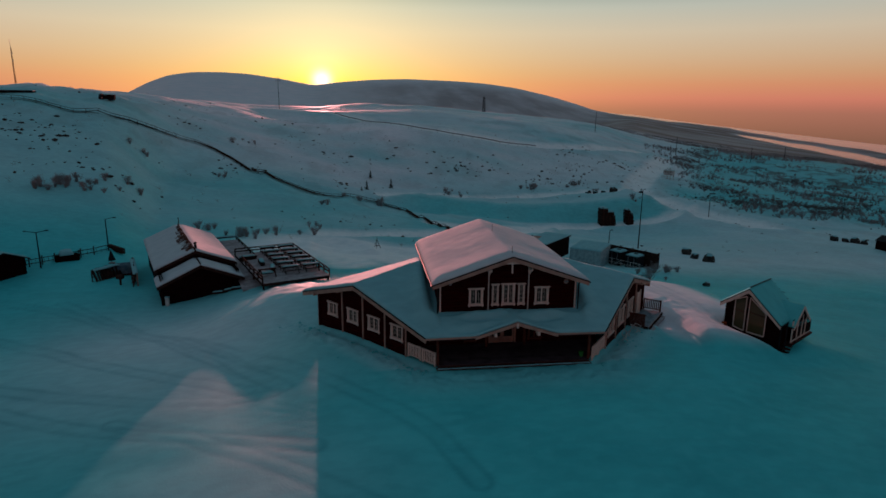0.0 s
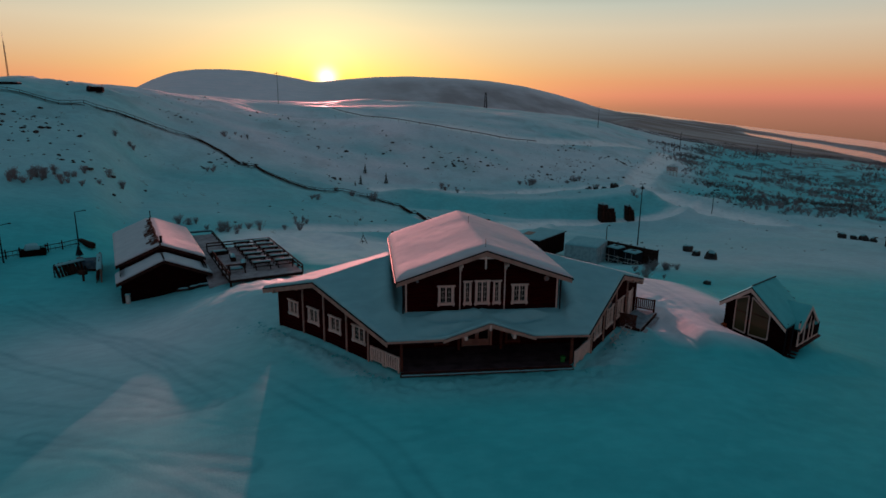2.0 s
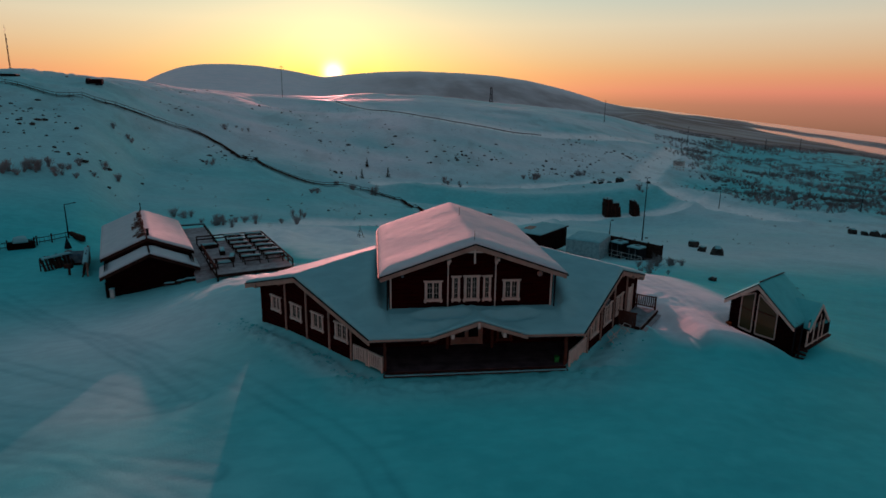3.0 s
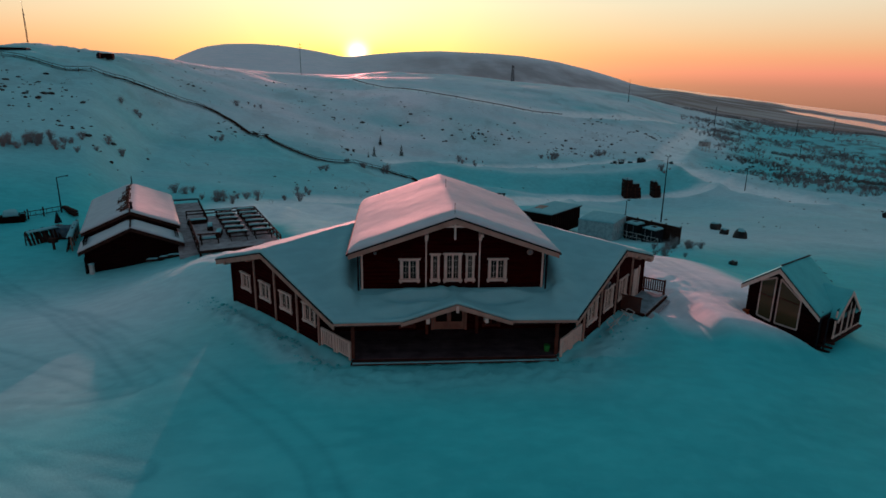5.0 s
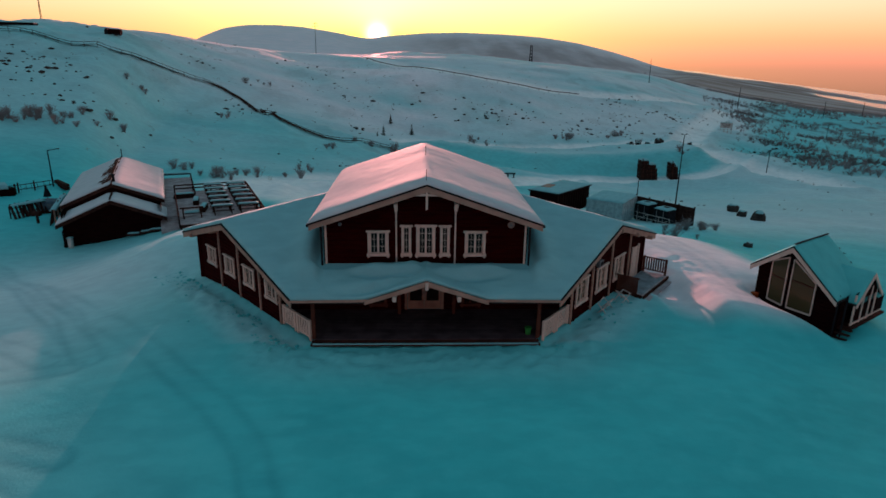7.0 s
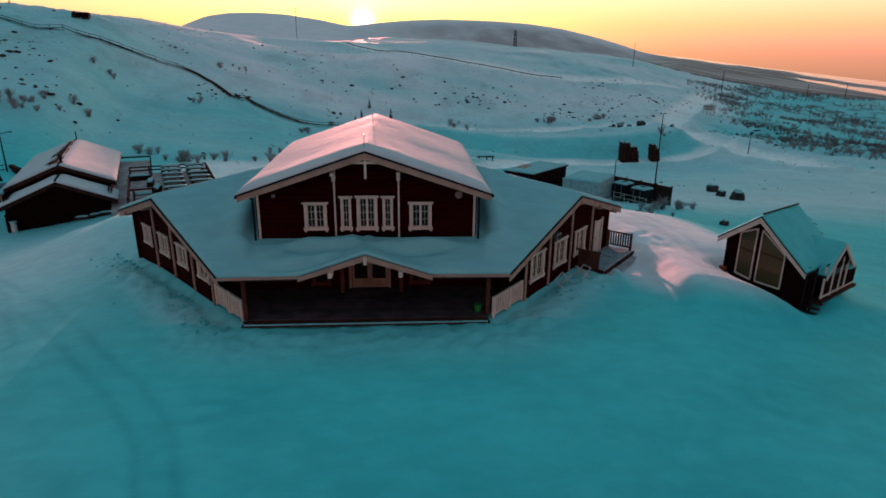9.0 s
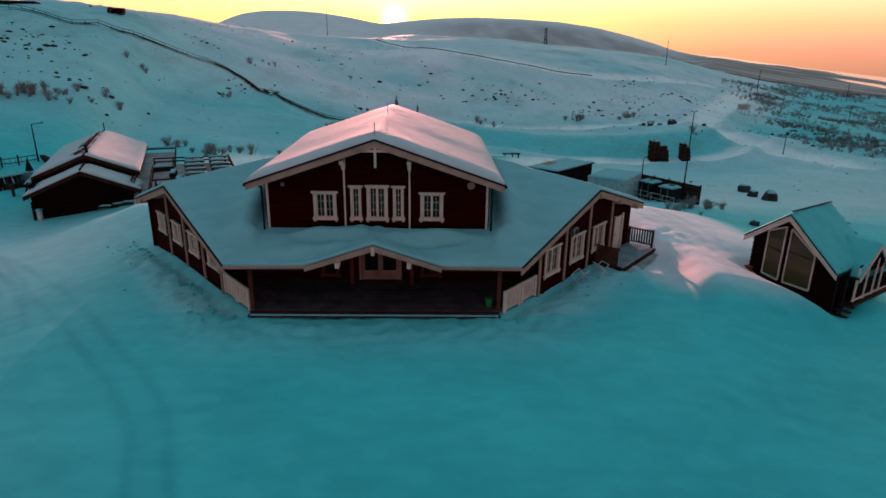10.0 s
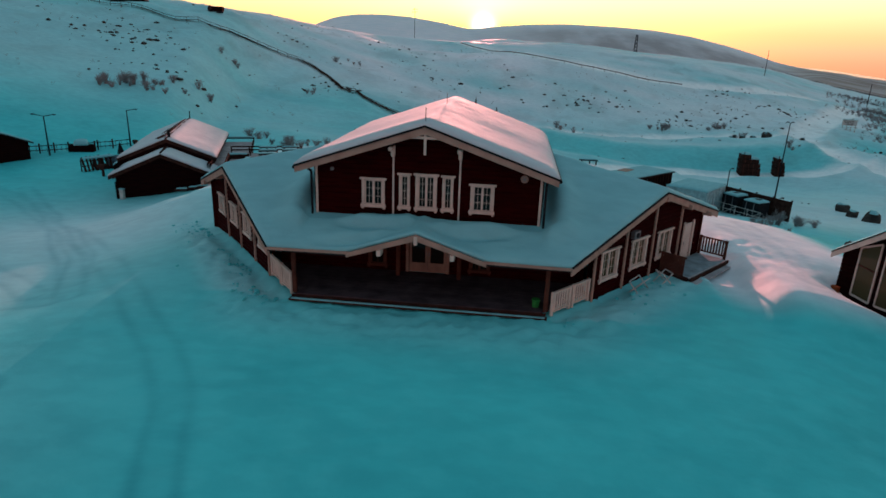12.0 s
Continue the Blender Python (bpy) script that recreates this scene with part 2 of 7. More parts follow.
    mul.inputs[1].default_value = 0.5
    L(fine, mul.inputs[0])
    if ground:
        soft = N("ShaderNodeMath")
        soft.operation = "MULTIPLY"
        soft.inputs[1].default_value = 0.4
        L(noise_tex(0.9, 4), soft.inputs[0])
        L(soft.outputs[0], add.inputs[0])
    else:
        L(mid, add.inputs[0])
    L(mul.outputs[0], add.inputs[1])
    b = N("ShaderNodeBump")
    b.inputs["Strength"].default_value = 0.3 if ground else 0.35
    b.inputs["Distance"].default_value = 0.05 if ground else 0.06
    L(add.outputs[0], b.inputs["Height"])
    L(b.outputs[0], bs.inputs["Normal"])
    return m


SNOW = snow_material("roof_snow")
# thin deck snow, darkened to hold the lodge's shade
DECKSNOW = material("shaded_deck_snow", (0.27, 0.34, 0.38), 0.8, (0.18, 0.22, 0.25), 2.5, 30, 0.2)
# copies of the roof snow with light painted in: sunlit cream, shaded teal
LITSNOW = snow_material("lit_roof_snow", lit_tint=True)
SHADESNOW = snow_material("shaded_roof_snow", shade_tint=True)
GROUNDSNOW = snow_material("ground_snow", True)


# ---- builders ----
def mesh_of(bm, name, mat, smooth=False):
    me = bpy.data.meshes.new(name)
    bmesh.ops.recalc_face_normals(bm, faces=bm.faces)
    bm.to_mesh(me)
    bm.free()
    me.materials.append(mat)
    if smooth:
        for p in me.polygons:
            p.use_smooth = True
    return me


def part(name, bm, mat, parent, label="", smooth=False, at=None):
    ob = new(name, mesh_of(bm, name, mat, smooth))
    if at is not None:
        ob.matrix_basis = at
    ob.parent = parent
    return tagged(ob, label)


def thing(name, label, category, at=(0, 0, 0), turn=0.0, group=""):
    ob = new(name)
    ob.empty_display_size = 0.3
    ob.matrix_basis = pose(*at, 0, 0, turn)
    return tagged(ob, label, category, group)


def box(bm, c, s, rz=0.0, rx=0.0, ry=0.0, bevel=0.0):
    """A box centred at c with size s, turned by degrees."""
    m = pose(*c, rx, ry, rz) @ Matrix.Diagonal((*s, 1))
    g = bmesh.ops.create_cube(bm, size=1.0, matrix=m)
    if bevel:
        es = list({e for v in g["verts"] for e in v.link_edges})
        bmesh.ops.bevel(bm, geom=es, offset=bevel, segments=1, affect="EDGES")
    return bm


def beam(bm, a, b, w, h=None, bevel=0.0):
    """A square bar from a to b, w wide and h high."""
    a, b = Vector(a), Vector(b)
    d = b - a
    q = d.to_track_quat("Y", "Z").to_matrix().to_4x4()
    m = Matrix.Translation((a + b) / 2) @ q @ Matrix.Diagonal((w, d.length, h or w, 1))
    g = bmesh.ops.create_cube(bm, size=1.0, matrix=m)
    if bevel:
        es = list({e for v in g["verts"] for e in v.link_edges})
        bmesh.ops.bevel(bm, geom=es, offset=bevel, segments=1, affect="EDGES")
    return bm


def rod(bm, a, b, r1, r2=None, seg=8):
    a, b = Vector(a), Vector(b)
    d = b - a
    m = Matrix.Translation((a + b) / 2) @ d.to_track_quat("Z", "Y").to_matrix().to_4x4()
    bmesh.ops.create_cone(bm, cap_ends=True, segments=seg, radius1=r1, radius2=r1 if r2 is None else r2, depth=d.length, matrix=m)
    return bm


def B():
    return bmesh.new()


def prism(bm, pts, thick, frame_m):
    """A polygon (u, v) in the plane of frame_m (u along x, v along z), thick along y."""
    f = [bm.verts.new(frame_m @ Vector((u, 0, v))) for u, v in pts]
    k = [bm.verts.new(frame_m @ Vector((u, thick, v))) for u, v in pts]
    bm.faces.new(f)
    bm.faces.new(k[::-1])
    n = len(pts)
    for i in range(n):
        j = (i + 1) % n
        bm.faces.new((f[i], f[j], k[j], k[i]))
    return bm


def surface(bm, fx, nu, nv):
    """A grid of nu x nv points from fx(u, v) in 0..1."""
    g = [[bm.verts.new(fx(i / (nu - 1), j / (nv - 1))) for j in range(nv)] for i in range(nu)]
    for i in range(nu - 1):
        for j in range(nv - 1):
            bm.faces.new((g[i][j], g[i + 1][j], g[i + 1][j + 1], g[i][j + 1]))
    return g


def slab(top, bottom, nu, nv):
    """A closed sheet of snow between two height surfaces over one plan."""
    bm = B()
    a = surface(bm, top, nu, nv)
    b = surface(bm, bottom, nu, nv)
    for i in range(nu - 1):
        bm.faces.new((a[i][0], a[i + 1][0], b[i + 1][0], b[i][0]))
        bm.faces.new((a[i][-1], a[i + 1][-1], b[i + 1][-1], b[i][-1]))
    for j in range(nv - 1):
        bm.faces.new((a[0][j], a[0][j + 1], b[0][j + 1], b[0][j]))
        bm.faces.new((a[-1][j], a[-1][j + 1], b[-1][j + 1], b[-1][j]))
    return bm


def n2(x, y, s, seed=0.0):
    return noise.noise(Vector((x * s, y * s, seed)))


def step(a, b, v):
    t = min(1.0, max(0.0, (v - a) / (b - a)))
    return t * t * (3 - 2 * t)


# ---- ground: one sheet from the yard to the horizon ----
SWELLS = [[2.7, -6.7, 14.1, 17.2, 1.1], [3.1, -1.8, -1.4, -0.6, 8.8], [0.6, 4.5, -7.0, -9.1, 8.7], [-0.4, -0.5, 2.3, 3.7, 16.2], [-3.2, -6.4, -0.3, -6.9, -18.3]]
# the last six are added to shade the yard or draw in sunlight
KNOLLS = [(0, 5, 22, 3.5), (-28, 22, 20, -0.3), (16, 14, 14, 1.5), (-19, 36, 14, 1.9), (52, 106, 18, -2.1), (62, 132, 18, 3.6), (-2, 136, 20, -0.9), (-72, 104, 24, -4.8), (18, 186, 24, 7.8), (66, 184, 24, -1.1), (-45, 104, 20, 0.6), (120, 230, 30, -1.1), (-26, 18.5, 7, -0.7), (-18, 3, 5, -0.4), (98, 145, 8, -1.7), (-16.6, 14.8, 4.6, 1.6), (-13.5, 12.5, 3, 0.55), (-17, -18, 6.5, 0.6), (-44, 229, 7.5, -2.3), (-38, 212, 9, -1.9), (-25, 222, 12, -2.2)]
# bearing and rise, in degrees, of the moor's brow and of the mountain behind it, fitted to the camera's first view
FIRST_EYE = (-9.6, -38.8, 16.6)
BROW = [(-60, 1.5), (-27.8, 1.14), (-25.7, 1.37), (-23.9, 0.99), (-19.4, 0.62), (-14.5, 0.25), (-8.5, -0.12), (-4.0, -0.23), (0, 0.14), (4.1, 0.10),
        (8.3, -0.21), (14.5, -0.76), (18.6, -1.11), (21.6, -1.46), (25.1, -2.39), (28.5, -3.03), (33, -3.6), (43.6, -4.4), (70, -5)]
PEAKS = [(-60, -1), (-22.5, -0.8), (-19.4, 0.72), (-17.8, 1.61), (-16.1, 2.29), (-14.3, 2.57), (-12, 2.63), (-9.7, 2.54), (-6.9, 2.18), (-4.2, 1.69),
         (-2, 1.97), (1.1, 2.26), (4.1, 2.35), (8.3, 2.22), (11.4, 2.02), (14.4, 1.62), (17.5, 0.90), (20.1, 0.16), (22.6, -0.75), (26, -2), (70, -4)]


def curve_of(rows):
    a = np.arange(-180, 181, 0.25)
    v = np.interp(a, [r[0] for r in rows], [r[1] for r in rows])
    k = np.hanning(9)
    v = np.convolve(np.pad(v, 4, mode="edge"), k / k.sum(), mode="valid")
    return lambda az: np.interp(az, a, v)


brow_rise, peak_rise = curve_of(BROW), curve_of(PEAKS)


def smooth01(a, b, v):
    t = np.clip((v - a) / (b - a), 0, 1)
    return t * t * (3 - 2 * t)


def ground_z(x, y):
    """The height of the snow at x, y (arrays or numbers)."""
    x, y = np.asarray(x, float), np.asarray(y, float)
    z = np.full(np.broadcast(x, y).shape, -6.0)
    for i, row in enumerate(SWELLS):
        for j, h in enumerate(row):
            z = z + h * np.exp(-((x + 110 - 70 * i) ** 2 + (y + 40 - (0, 80, 150, 220, 300)[j]) ** 2) / 9800.0)
    for cx, cy, r, h in KNOLLS:
        z = z + h * np.exp(-((x - cx) ** 2 + (y - cy) ** 2) / (2.0 * r * r))
    # a cut bank above the snow road
    cut = smooth01(-14, 4, x) * smooth01(79, 69, x)
    z = z + 3.9 * cut * (smooth01(112.5, 122.5, y) - np.clip((y - 104) / 30.0, 0, 1))
    # level pad under and before the lodge
    pad = smooth01(17, 9, np.hypot(x / 1.15, y - 1.5))
    z = z * (1 - pad) + (-0.03 + 0.07 * smooth01(-2, 3, y)) * pad
    # shovelled bank between the side deck and the cabin, steep at its back
    bank = smooth01(14.2 - 1.5 * smooth01(2, 14, y), 16.0 - 0.8 * smooth01(2, 14, y), x)
    bank = bank * smooth01(-2.2, 1.0, y) * (1.05 - 0.045 * np.clip(y, 0, 6) + 0.39 * (np.clip(y - 6, 0, 9.5) / 9) ** 1.3) * smooth01(21, 15.8, y) * smooth01(32, 20, x)
    z = z + bank * (1 - 0.9 * np.exp(-((x - 21.2) / 2.1) ** 2 - ((y - 2.8) / 2.6) ** 2))
    # hollow blown out along the cabin's glazed front
    along, out = (x - 20.4) * 0.545 - (y - 2.45) * 0.839, -(x - 20.4) * 0.839 - (y - 2.45) * 0.545
    z = z - (0.42 + 0.08 * np.clip(along, -2, 3)) * smooth01(3.6, 1.9, np.abs(along - 0.4)) * smooth01(-2.0, 0.0, out) * smooth01(1.9, 0.3, out)
    dx, dy = x - FIRST_EYE[0], y - FIRST_EYE[1]
    r = np.hypot(dx, dy)
    az = np.degrees(np.arctan2(dx, dy))
    crest = 245 + 190 * smooth01(-22, -9, az)
    rb, rp = brow_rise(az), peak_rise(az)
    plain = smooth01(19, 25, az)
    # far country: behind the brow a dip, then the mountain; to the right a plain that rises to the horizon, tilted to
    # fit the camera's view
    t = np.clip(np.log(np.maximum(r, 1) / 480.0) / np.log(4700 / 480.0), 0, 1)
    far_rise = (rb - 0.05) * (1 - t) + (0.30 - 0.105 * (np.clip(az, 20, 60) - 21.5)) * t - 1.6 * smooth01(2750, 3300, r)
    dip = smooth01(0, 260, r - crest)
    up = smooth01(1100, 2500, r)
    down = smooth01(2500, 4600, r)
    hill = rb - 1.6 * dip * (1 - up) + (rp - rb) * up * (1 - 0.6 * down)
    rise = np.where(r > crest, hill * (1 - plain) + far_rise * plain, rb)
    zf = FIRST_EYE[2] + r * np.tan(np.radians(rise))
    w = np.where(np.abs(az) < 100, smooth01(crest - 175, crest - 8, r), smooth01(200, 330, r))
    back = smooth01(60, 100, np.abs(az))
    zf = zf * (1 - back) + (-12 - 0.03 * r) * back
    return z * (1 - w) + zf * w


# half width and line of ploughed ways; the last two whiten the sunlit yard
ROADS = [(4.6, [(88, 94), (81, 110), (76, 122), (73, 133), (80, 150), (90.5, 168), (107, 193), (124, 220), (142, 250)]),
         (4.4, [(-20, 244), (-7.6, 228), (3.2, 201), (13, 191), (23.3, 190), (34.6, 194.7), (47, 202), (60, 208), (73, 211), (86, 214.6), (112, 234), (140, 260)]),
         (3.0, [(6, 90), (23, 90.5), (38, 102), (50, 107), (62, 107), (72, 111)]), (2.6, [(-4, 122), (20, 130.5), (41.5, 134.3), (54, 134), (66, 133.5)]),
         (3.4, [(-16, 68), (-8, 72), (14, 80), (30, 92)]), (3.6, [(-19, 55.5), (-11, 54), (-5, 48), (4, 40)]), (3.6, [(-13, 54), (-13, 44), (-11, 34)])]
BUNDLES = [((-21.5, -4.4), (-9.5, -10.6), 7, 0.5, 11), ((-24, 2.0), (-8.5, -10.0), 3, 0.7, 14), ((-30, 9.0), (-12.5, 0.6), 3, 1.1, 15), ((-27, 14), (-15.8, 4.2), 3, 0.8, 17),
           ((3.5, -3.6), (11.6, -0.9), 3, 0.35, 18), ((11.6, -0.9), (17.2, 7.0), 4, 0.4, 19), ((16.2, 4.6), (19.6, 9.4), 5, 0.35, 21), ((-2, -6), (6.5, -9.0), 2, 0.5, 23)]


def furrows(x, y):
    """Bundles of ski and sledge furrows that wander side by side."""
    z = 0.0
    for (xa, ya), (xb, yb), n, gap, seed in BUNDLES:
        vx, vy = xb - xa, yb - ya
        ln = math.hypot(vx, vy)
        s, o = ((x - xa) * vx + (y - ya) * vy) / ln, ((x - xa) * -vy + (y - ya) * vx) / ln
        if not -2 < s < ln + 2 or abs(o) > n * gap:
            continue
        fade = min(1, (s + 2) / 3, (ln + 2 - s) / 3)
        for k in range(n):
            c = (k - (n - 1) / 2) * gap + 0.45 * n2(s * 0.16, k * 0.35, 1.0, seed)
            d = (o - c) / 0.17
            if abs(d) < 4:
                z += fade * 0.4 * (0.55 + 0.45 * n2(s * 0.3, k * 3.0, 1.0, seed + 1)) * (-0.012 * math.exp(-d * d) + 0.005 * math.exp(-((abs(d) - 1.7) / 0.8) ** 2))
    return z


TRACKS = [[(-60, 34), (-46.7, 25.6), (-37.3, 20.1), (-26.3, 11.2), (-19.9, 4.5), (-14.9, -3.0)], [(-52, 21), (-40.3, 13.7), (-33.4, 9.1), (-26.4, 3.8), (-20.0, -0.1), (-17.1, -2.3)],
          [(-48, 7), (-34.3, 2.5), (-29.7, 0.4), (-23.7, -1.9), (-18.2, -3.4), (-15.5, -3.5)], [(-46, 6), (-32.2, -1.3), (-25.7, -5.0), (-20.4, -7.3), (-16.6, -8.5), (-12.3, -10.1)],
          [(-24.3, -4.7), (-19.5, -7.5), (-14.4, -11.3), (-11.9, -13.1), (-6, -18)], [(-40, 24), (-31.3, 16.1), (-24.1, 8.2), (-19.6, 3.3), (-16.0, -1.2)],
          [(-30, 14), (-20.6, 6.2), (-14.7, -0.1), (-10.7, -4.7), (-8.0, -7.3), (-5.9, -10.5), (-4.5, -14)],
          [(18, 14), (18.6, 9), (18.2, 5), (17, 1)], [(16.5, 12), (17.3, 8), (17.4, 3)]]


def line_gap(x, y, line):
    best = 1e9
    for (xa, ya), (xb, yb) in zip(line[:-1], line[1:]):
        vx, vy = xb - xa, yb - ya
        t = max(0, min(1, ((x - xa) * vx + (y - ya) * vy) / (vx * vx + vy * vy)))
        best = min(best, math.hypot(x - xa - t * vx, y - ya - t * vy))
    return best


def ground_detail(x, y):
    """Drifts and wind ripples, fading with distance."""
    d = math.hypot(x, y + 10)
    f = max(0.0, 1 - d / 260)
    z = 0.22 * n2(x, y * 0.6, 0.09, 3) + (0.04 + 0.06 * min(1, d / 60)) * n2(x * 0.8, y, 0.35, 8) + 0.9 * (1 - f) * n2(x, y, 0.03, 5) * min(1, d / 100)
    if 20 < d < 420:
        z += 0.35 * min(1, (d - 20) / 60) * n2(x, y, 0.13, 12)
        k = step(75, 105, y) * step(205, 175, y)
        if k > 0:
            z += k * (0.45 * n2(x, y * 1.4, 0.11, 31) + 0.22 * n2(x * 0.7, y * 1.3, 0.3, 33))
            lip = n2(x * 0.6 + 0.5 * y, y * 1.1, 0.045, 71)
            z += k * 1.1 * max(0.0, 1 - abs(lip - 0.05) / 0.14) ** 2 * (0.6 + 0.8 * n2(x, y, 0.02, 72))
    z *= 0.35 + 0.65 * min(1, d / 40)
    if 10 < x < 26 and -4 < y < 20:
        z *= 1 - 0.8 * step(10, 13, x) * step(26, 22, x) * step(-4, 0, y) * step(20, 16, y)
    if 45 < y < 245 and -65 < x < 140:
        for half, line in ROADS:
            g = line_gap(x, y, line)
            if g < 9:
                # a ploughed bed between soft banks
                z += (0.75 if half > 4.5 else 0.45) * math.exp(-((g - half - 1.0) / 1.3) ** 2) - 0.35 * math.exp(-(g / (0.65 * half)) ** 2)
    elif y < 35 and -62 < x < 22:
        for k, line in enumerate(TRACKS):
            g = line_gap(x + 0.5 * n2(x, y, 0.2, 7), y, line)
            if g < 2:
                z += -0.009 * math.exp(-((g - 0.55) / 0.25) ** 2)
    if -32 < x < 24 and -14 < y < 20:
        z += furrows(x, y)
    # lumpy spoil heaped between the terrace and the lodge
    if -26 < x < -9 and 8 < y < 25:
        m = math.exp(-((x + 17) / 5.0) ** 2 - ((y - 17) / 4.5) ** 2)
        z += m * (0.38 * n2(x, y, 0.42, 55) + 0.20 * n2(x, y, 1.0, 56))
    # scoops and banks of blown snow about the lodge walls, trodden bank beside it
    w = abs(x) - (5.3 + (y + 2.6) * 0.835)
    if -3 < y < (8 if x < 0 else 2.5) and 0 < w < 5:
        z += (0.09 * math.exp(-((w - 2.2) / 0.8) ** 2) - 0.14 * math.exp(-((w - 0.5) / 0.5) ** 2)) * (step(8, 4.5, y) if x < 0 else step(2.5, 1.0, y)) * step(5, 3.5, w)
    # trodden snow along the walls and before the porch
    if -9 < y < 9 and abs(x) < 17:
        q = w if y > -2.6 else math.hypot(max(0.0, abs(x) - 5.3), -2.6 - y)
        if 0 < q < 6.5:
            z += math.exp(-((q - 1.2) / 2.0) ** 2) * (0.15 * n2(x, y, 1.5, 90) + 0.12 * n2(x, y, 3.0, 91))
    if 13 < x < 24 and -2 < y < 18:
        z += 0.02 * n2(x * 1.3, y, 0.9, 40) + 0.03 * math.exp(-((x - 16.6) / 2.2) ** 2 - ((y - 6) / 4.5) ** 2) * n2(x, y, 3.4, 91) - 0.25 * math.exp(-((x - 13.5) / 2.5) ** 2 - ((y - 4) / 3.0) ** 2)
    return z


def gz(x, y):
    return float(ground_z(x, y)) + ground_detail(x, y)


# bearing and distance from the first camera position at which the thickets of the low moor begin, fitted to its view
SCRUB_EDGE = ([20, 26, 28.2, 29.7, 32, 33.8, 39, 55], [420, 390, 325, 240, 208, 184, 190, 190])


def build_ground():
    az = np.concatenate([np.arange(-180, -60, 6), np.arange(-60, -44, 1.0), np.arange(-44, 54, 0.22), np.arange(54, 70, 1.0), np.arange(70, 180.1, 6)])
    rr = [0.02, 0.8]
    while rr[-1] < 4700:
        r = rr[-1]
        rr.append(r + (0.22 if 22 < r < 52 else 0.4 if 14 < r < 70 else max(0.7, 0.0105 * r) if r < 480 else 0.03 * r))
    rr = np.array(rr)
    A, R = np.meshgrid(np.radians(az), rr, indexing="ij")
    X, Y = FIRST_EYE[0] + R * np.sin(A), FIRST_EYE[1] + R * np.cos(A)
    Z = ground_z(X, Y)
    na, nr = X.shape
    det = np.zeros_like(Z)
    for i in range(na):
        for j in range(nr):
            if R[i, j] < 600:
                det[i, j] = ground_detail(X[i, j], Y[i, j])
            else:
                det[i, j] = R[i, j] * 0.0006 * noise.noise(Vector((X[i, j] * 0.004, Y[i, j] * 0.004, 2)))
    Z = Z + det
    co = np.stack([X, Y, Z], -1).reshape(-1, 3)
    idx = np.arange(na * nr).reshape(na, nr)
    q = np.stack([idx[:-1, :-1], idx[:-1, 1:], idx[1:, 1:], idx[1:, :-1]], -1).reshape(-1, 4)
    me = bpy.data.meshes.new("ground")
    me.from_pydata(co.tolist(), [], q.tolist())
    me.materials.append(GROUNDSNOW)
    me.polygons.foreach_set("use_smooth", [True] * len(me.polygons))
    azd = np.degrees(A)
    moor = smooth01(95, 150, R) * (1 - smooth01(480, 700, R))
    edge = np.interp(azd, *SCRUB_EDGE)
    right = smooth01(22, 27, azd) * smooth01(0.97, 1.12, R / edge) * (1 - smooth01(700, 1100, R))
    scrub = np.clip(moor * 0.15 + right * 0.6, 0, 1)
    # woods on the mountain's flanks and dark lowland with bare lakes between
    plain = smooth01(19, 25, azd)
    rp = peak_rise(azd)
    rise = np.degrees(np.arctan2(Z - FIRST_EYE[2], R))
    bare = smooth01(-0.15, 0.65, rise - rp + 0.75 * smooth01(-16, 4, azd) - 0.1)
    woods_m = smooth01(900, 1500, R) * (1 - plain) * (0.08 + 0.62 * smooth01(-8, 8, azd)) * (1 - 0.8 * bare)
    wob = R * (1 + 0.05 * np.sin(azd * 0.55) + 0.02 * np.sin(azd * 1.9))
    shore = [np.interp(azd, [26, 30, 33, 38, 43, 50], row) for row in ([2440, 2440, 2320, 2050, 1550, 1200], [1690, 1680, 1650, 1150, 650, 520], [1695, 1700, 1760, 1600, 1000, 800])]
    lakes = smooth01(0.97, 1.02, wob / shore[0]) * (1 - smooth01(2800, 2900, R)) * smooth01(20, 24, azd)
    lakes = np.maximum(lakes, smooth01(0.97, 1.02, wob / shore[1]) * (1 - smooth01(0.98, 1.03, wob / shore[2])) * smooth01(32, 34, azd))
    near_woods = np.interp(azd, [20, 26, 32, 37, 43], [760, 640, 560, 430, 390])
    woods_p = smooth01(0.9, 1.15, R / near_woods) * plain * (1 - lakes)
    woods = np.clip(woods_m + woods_p, 0, 1)
    # painted light: hill, sunlit bank and field take the paler snow tone
    lit_snow = np.maximum(smooth01(60, 165, Y - np.where(X > 5, 0.1, 0.22) * np.abs(X - 5)), smooth01(1.25, 0.75, np.hypot((X - 17.5) / 5.5, (Y - 8.5) / 9.5)) * smooth01(-1.0, 1.2, Y))
    lit_snow = np.maximum(lit_snow, 0.75 * smooth01(30, 60, Y) * smooth01(12, 30, X))
    # painted shade: cut bank and the hollow by the ramp stay teal
    lit_snow = lit_snow * (1 - 0.75 * smooth01(-10, 6, X) * smooth01(80, 70, X) * smooth01(110, 113, Y) * smooth01(124, 120, Y))
    lit_snow = lit_snow * (1 - 0.85 * np.exp(-((X - 98) / 9.5) ** 2 - ((Y - 147) / 16) ** 2)) * (1 - 0.75 * smooth01(27.5, 32, azd) * smooth01(0.95, 1.1, R / edge) * (1 - smooth01(450, 650, R)))
    lit_snow = np.clip(np.maximum(lit_snow, 0.68 * np.exp(-((X + 25) / 12) ** 2 - ((Y - 8) / 13) ** 2)), 0, 1)
    lit_snow = np.maximum(lit_snow, 0.34 * smooth01(45, 80, Y) * smooth01(20, -10, X))
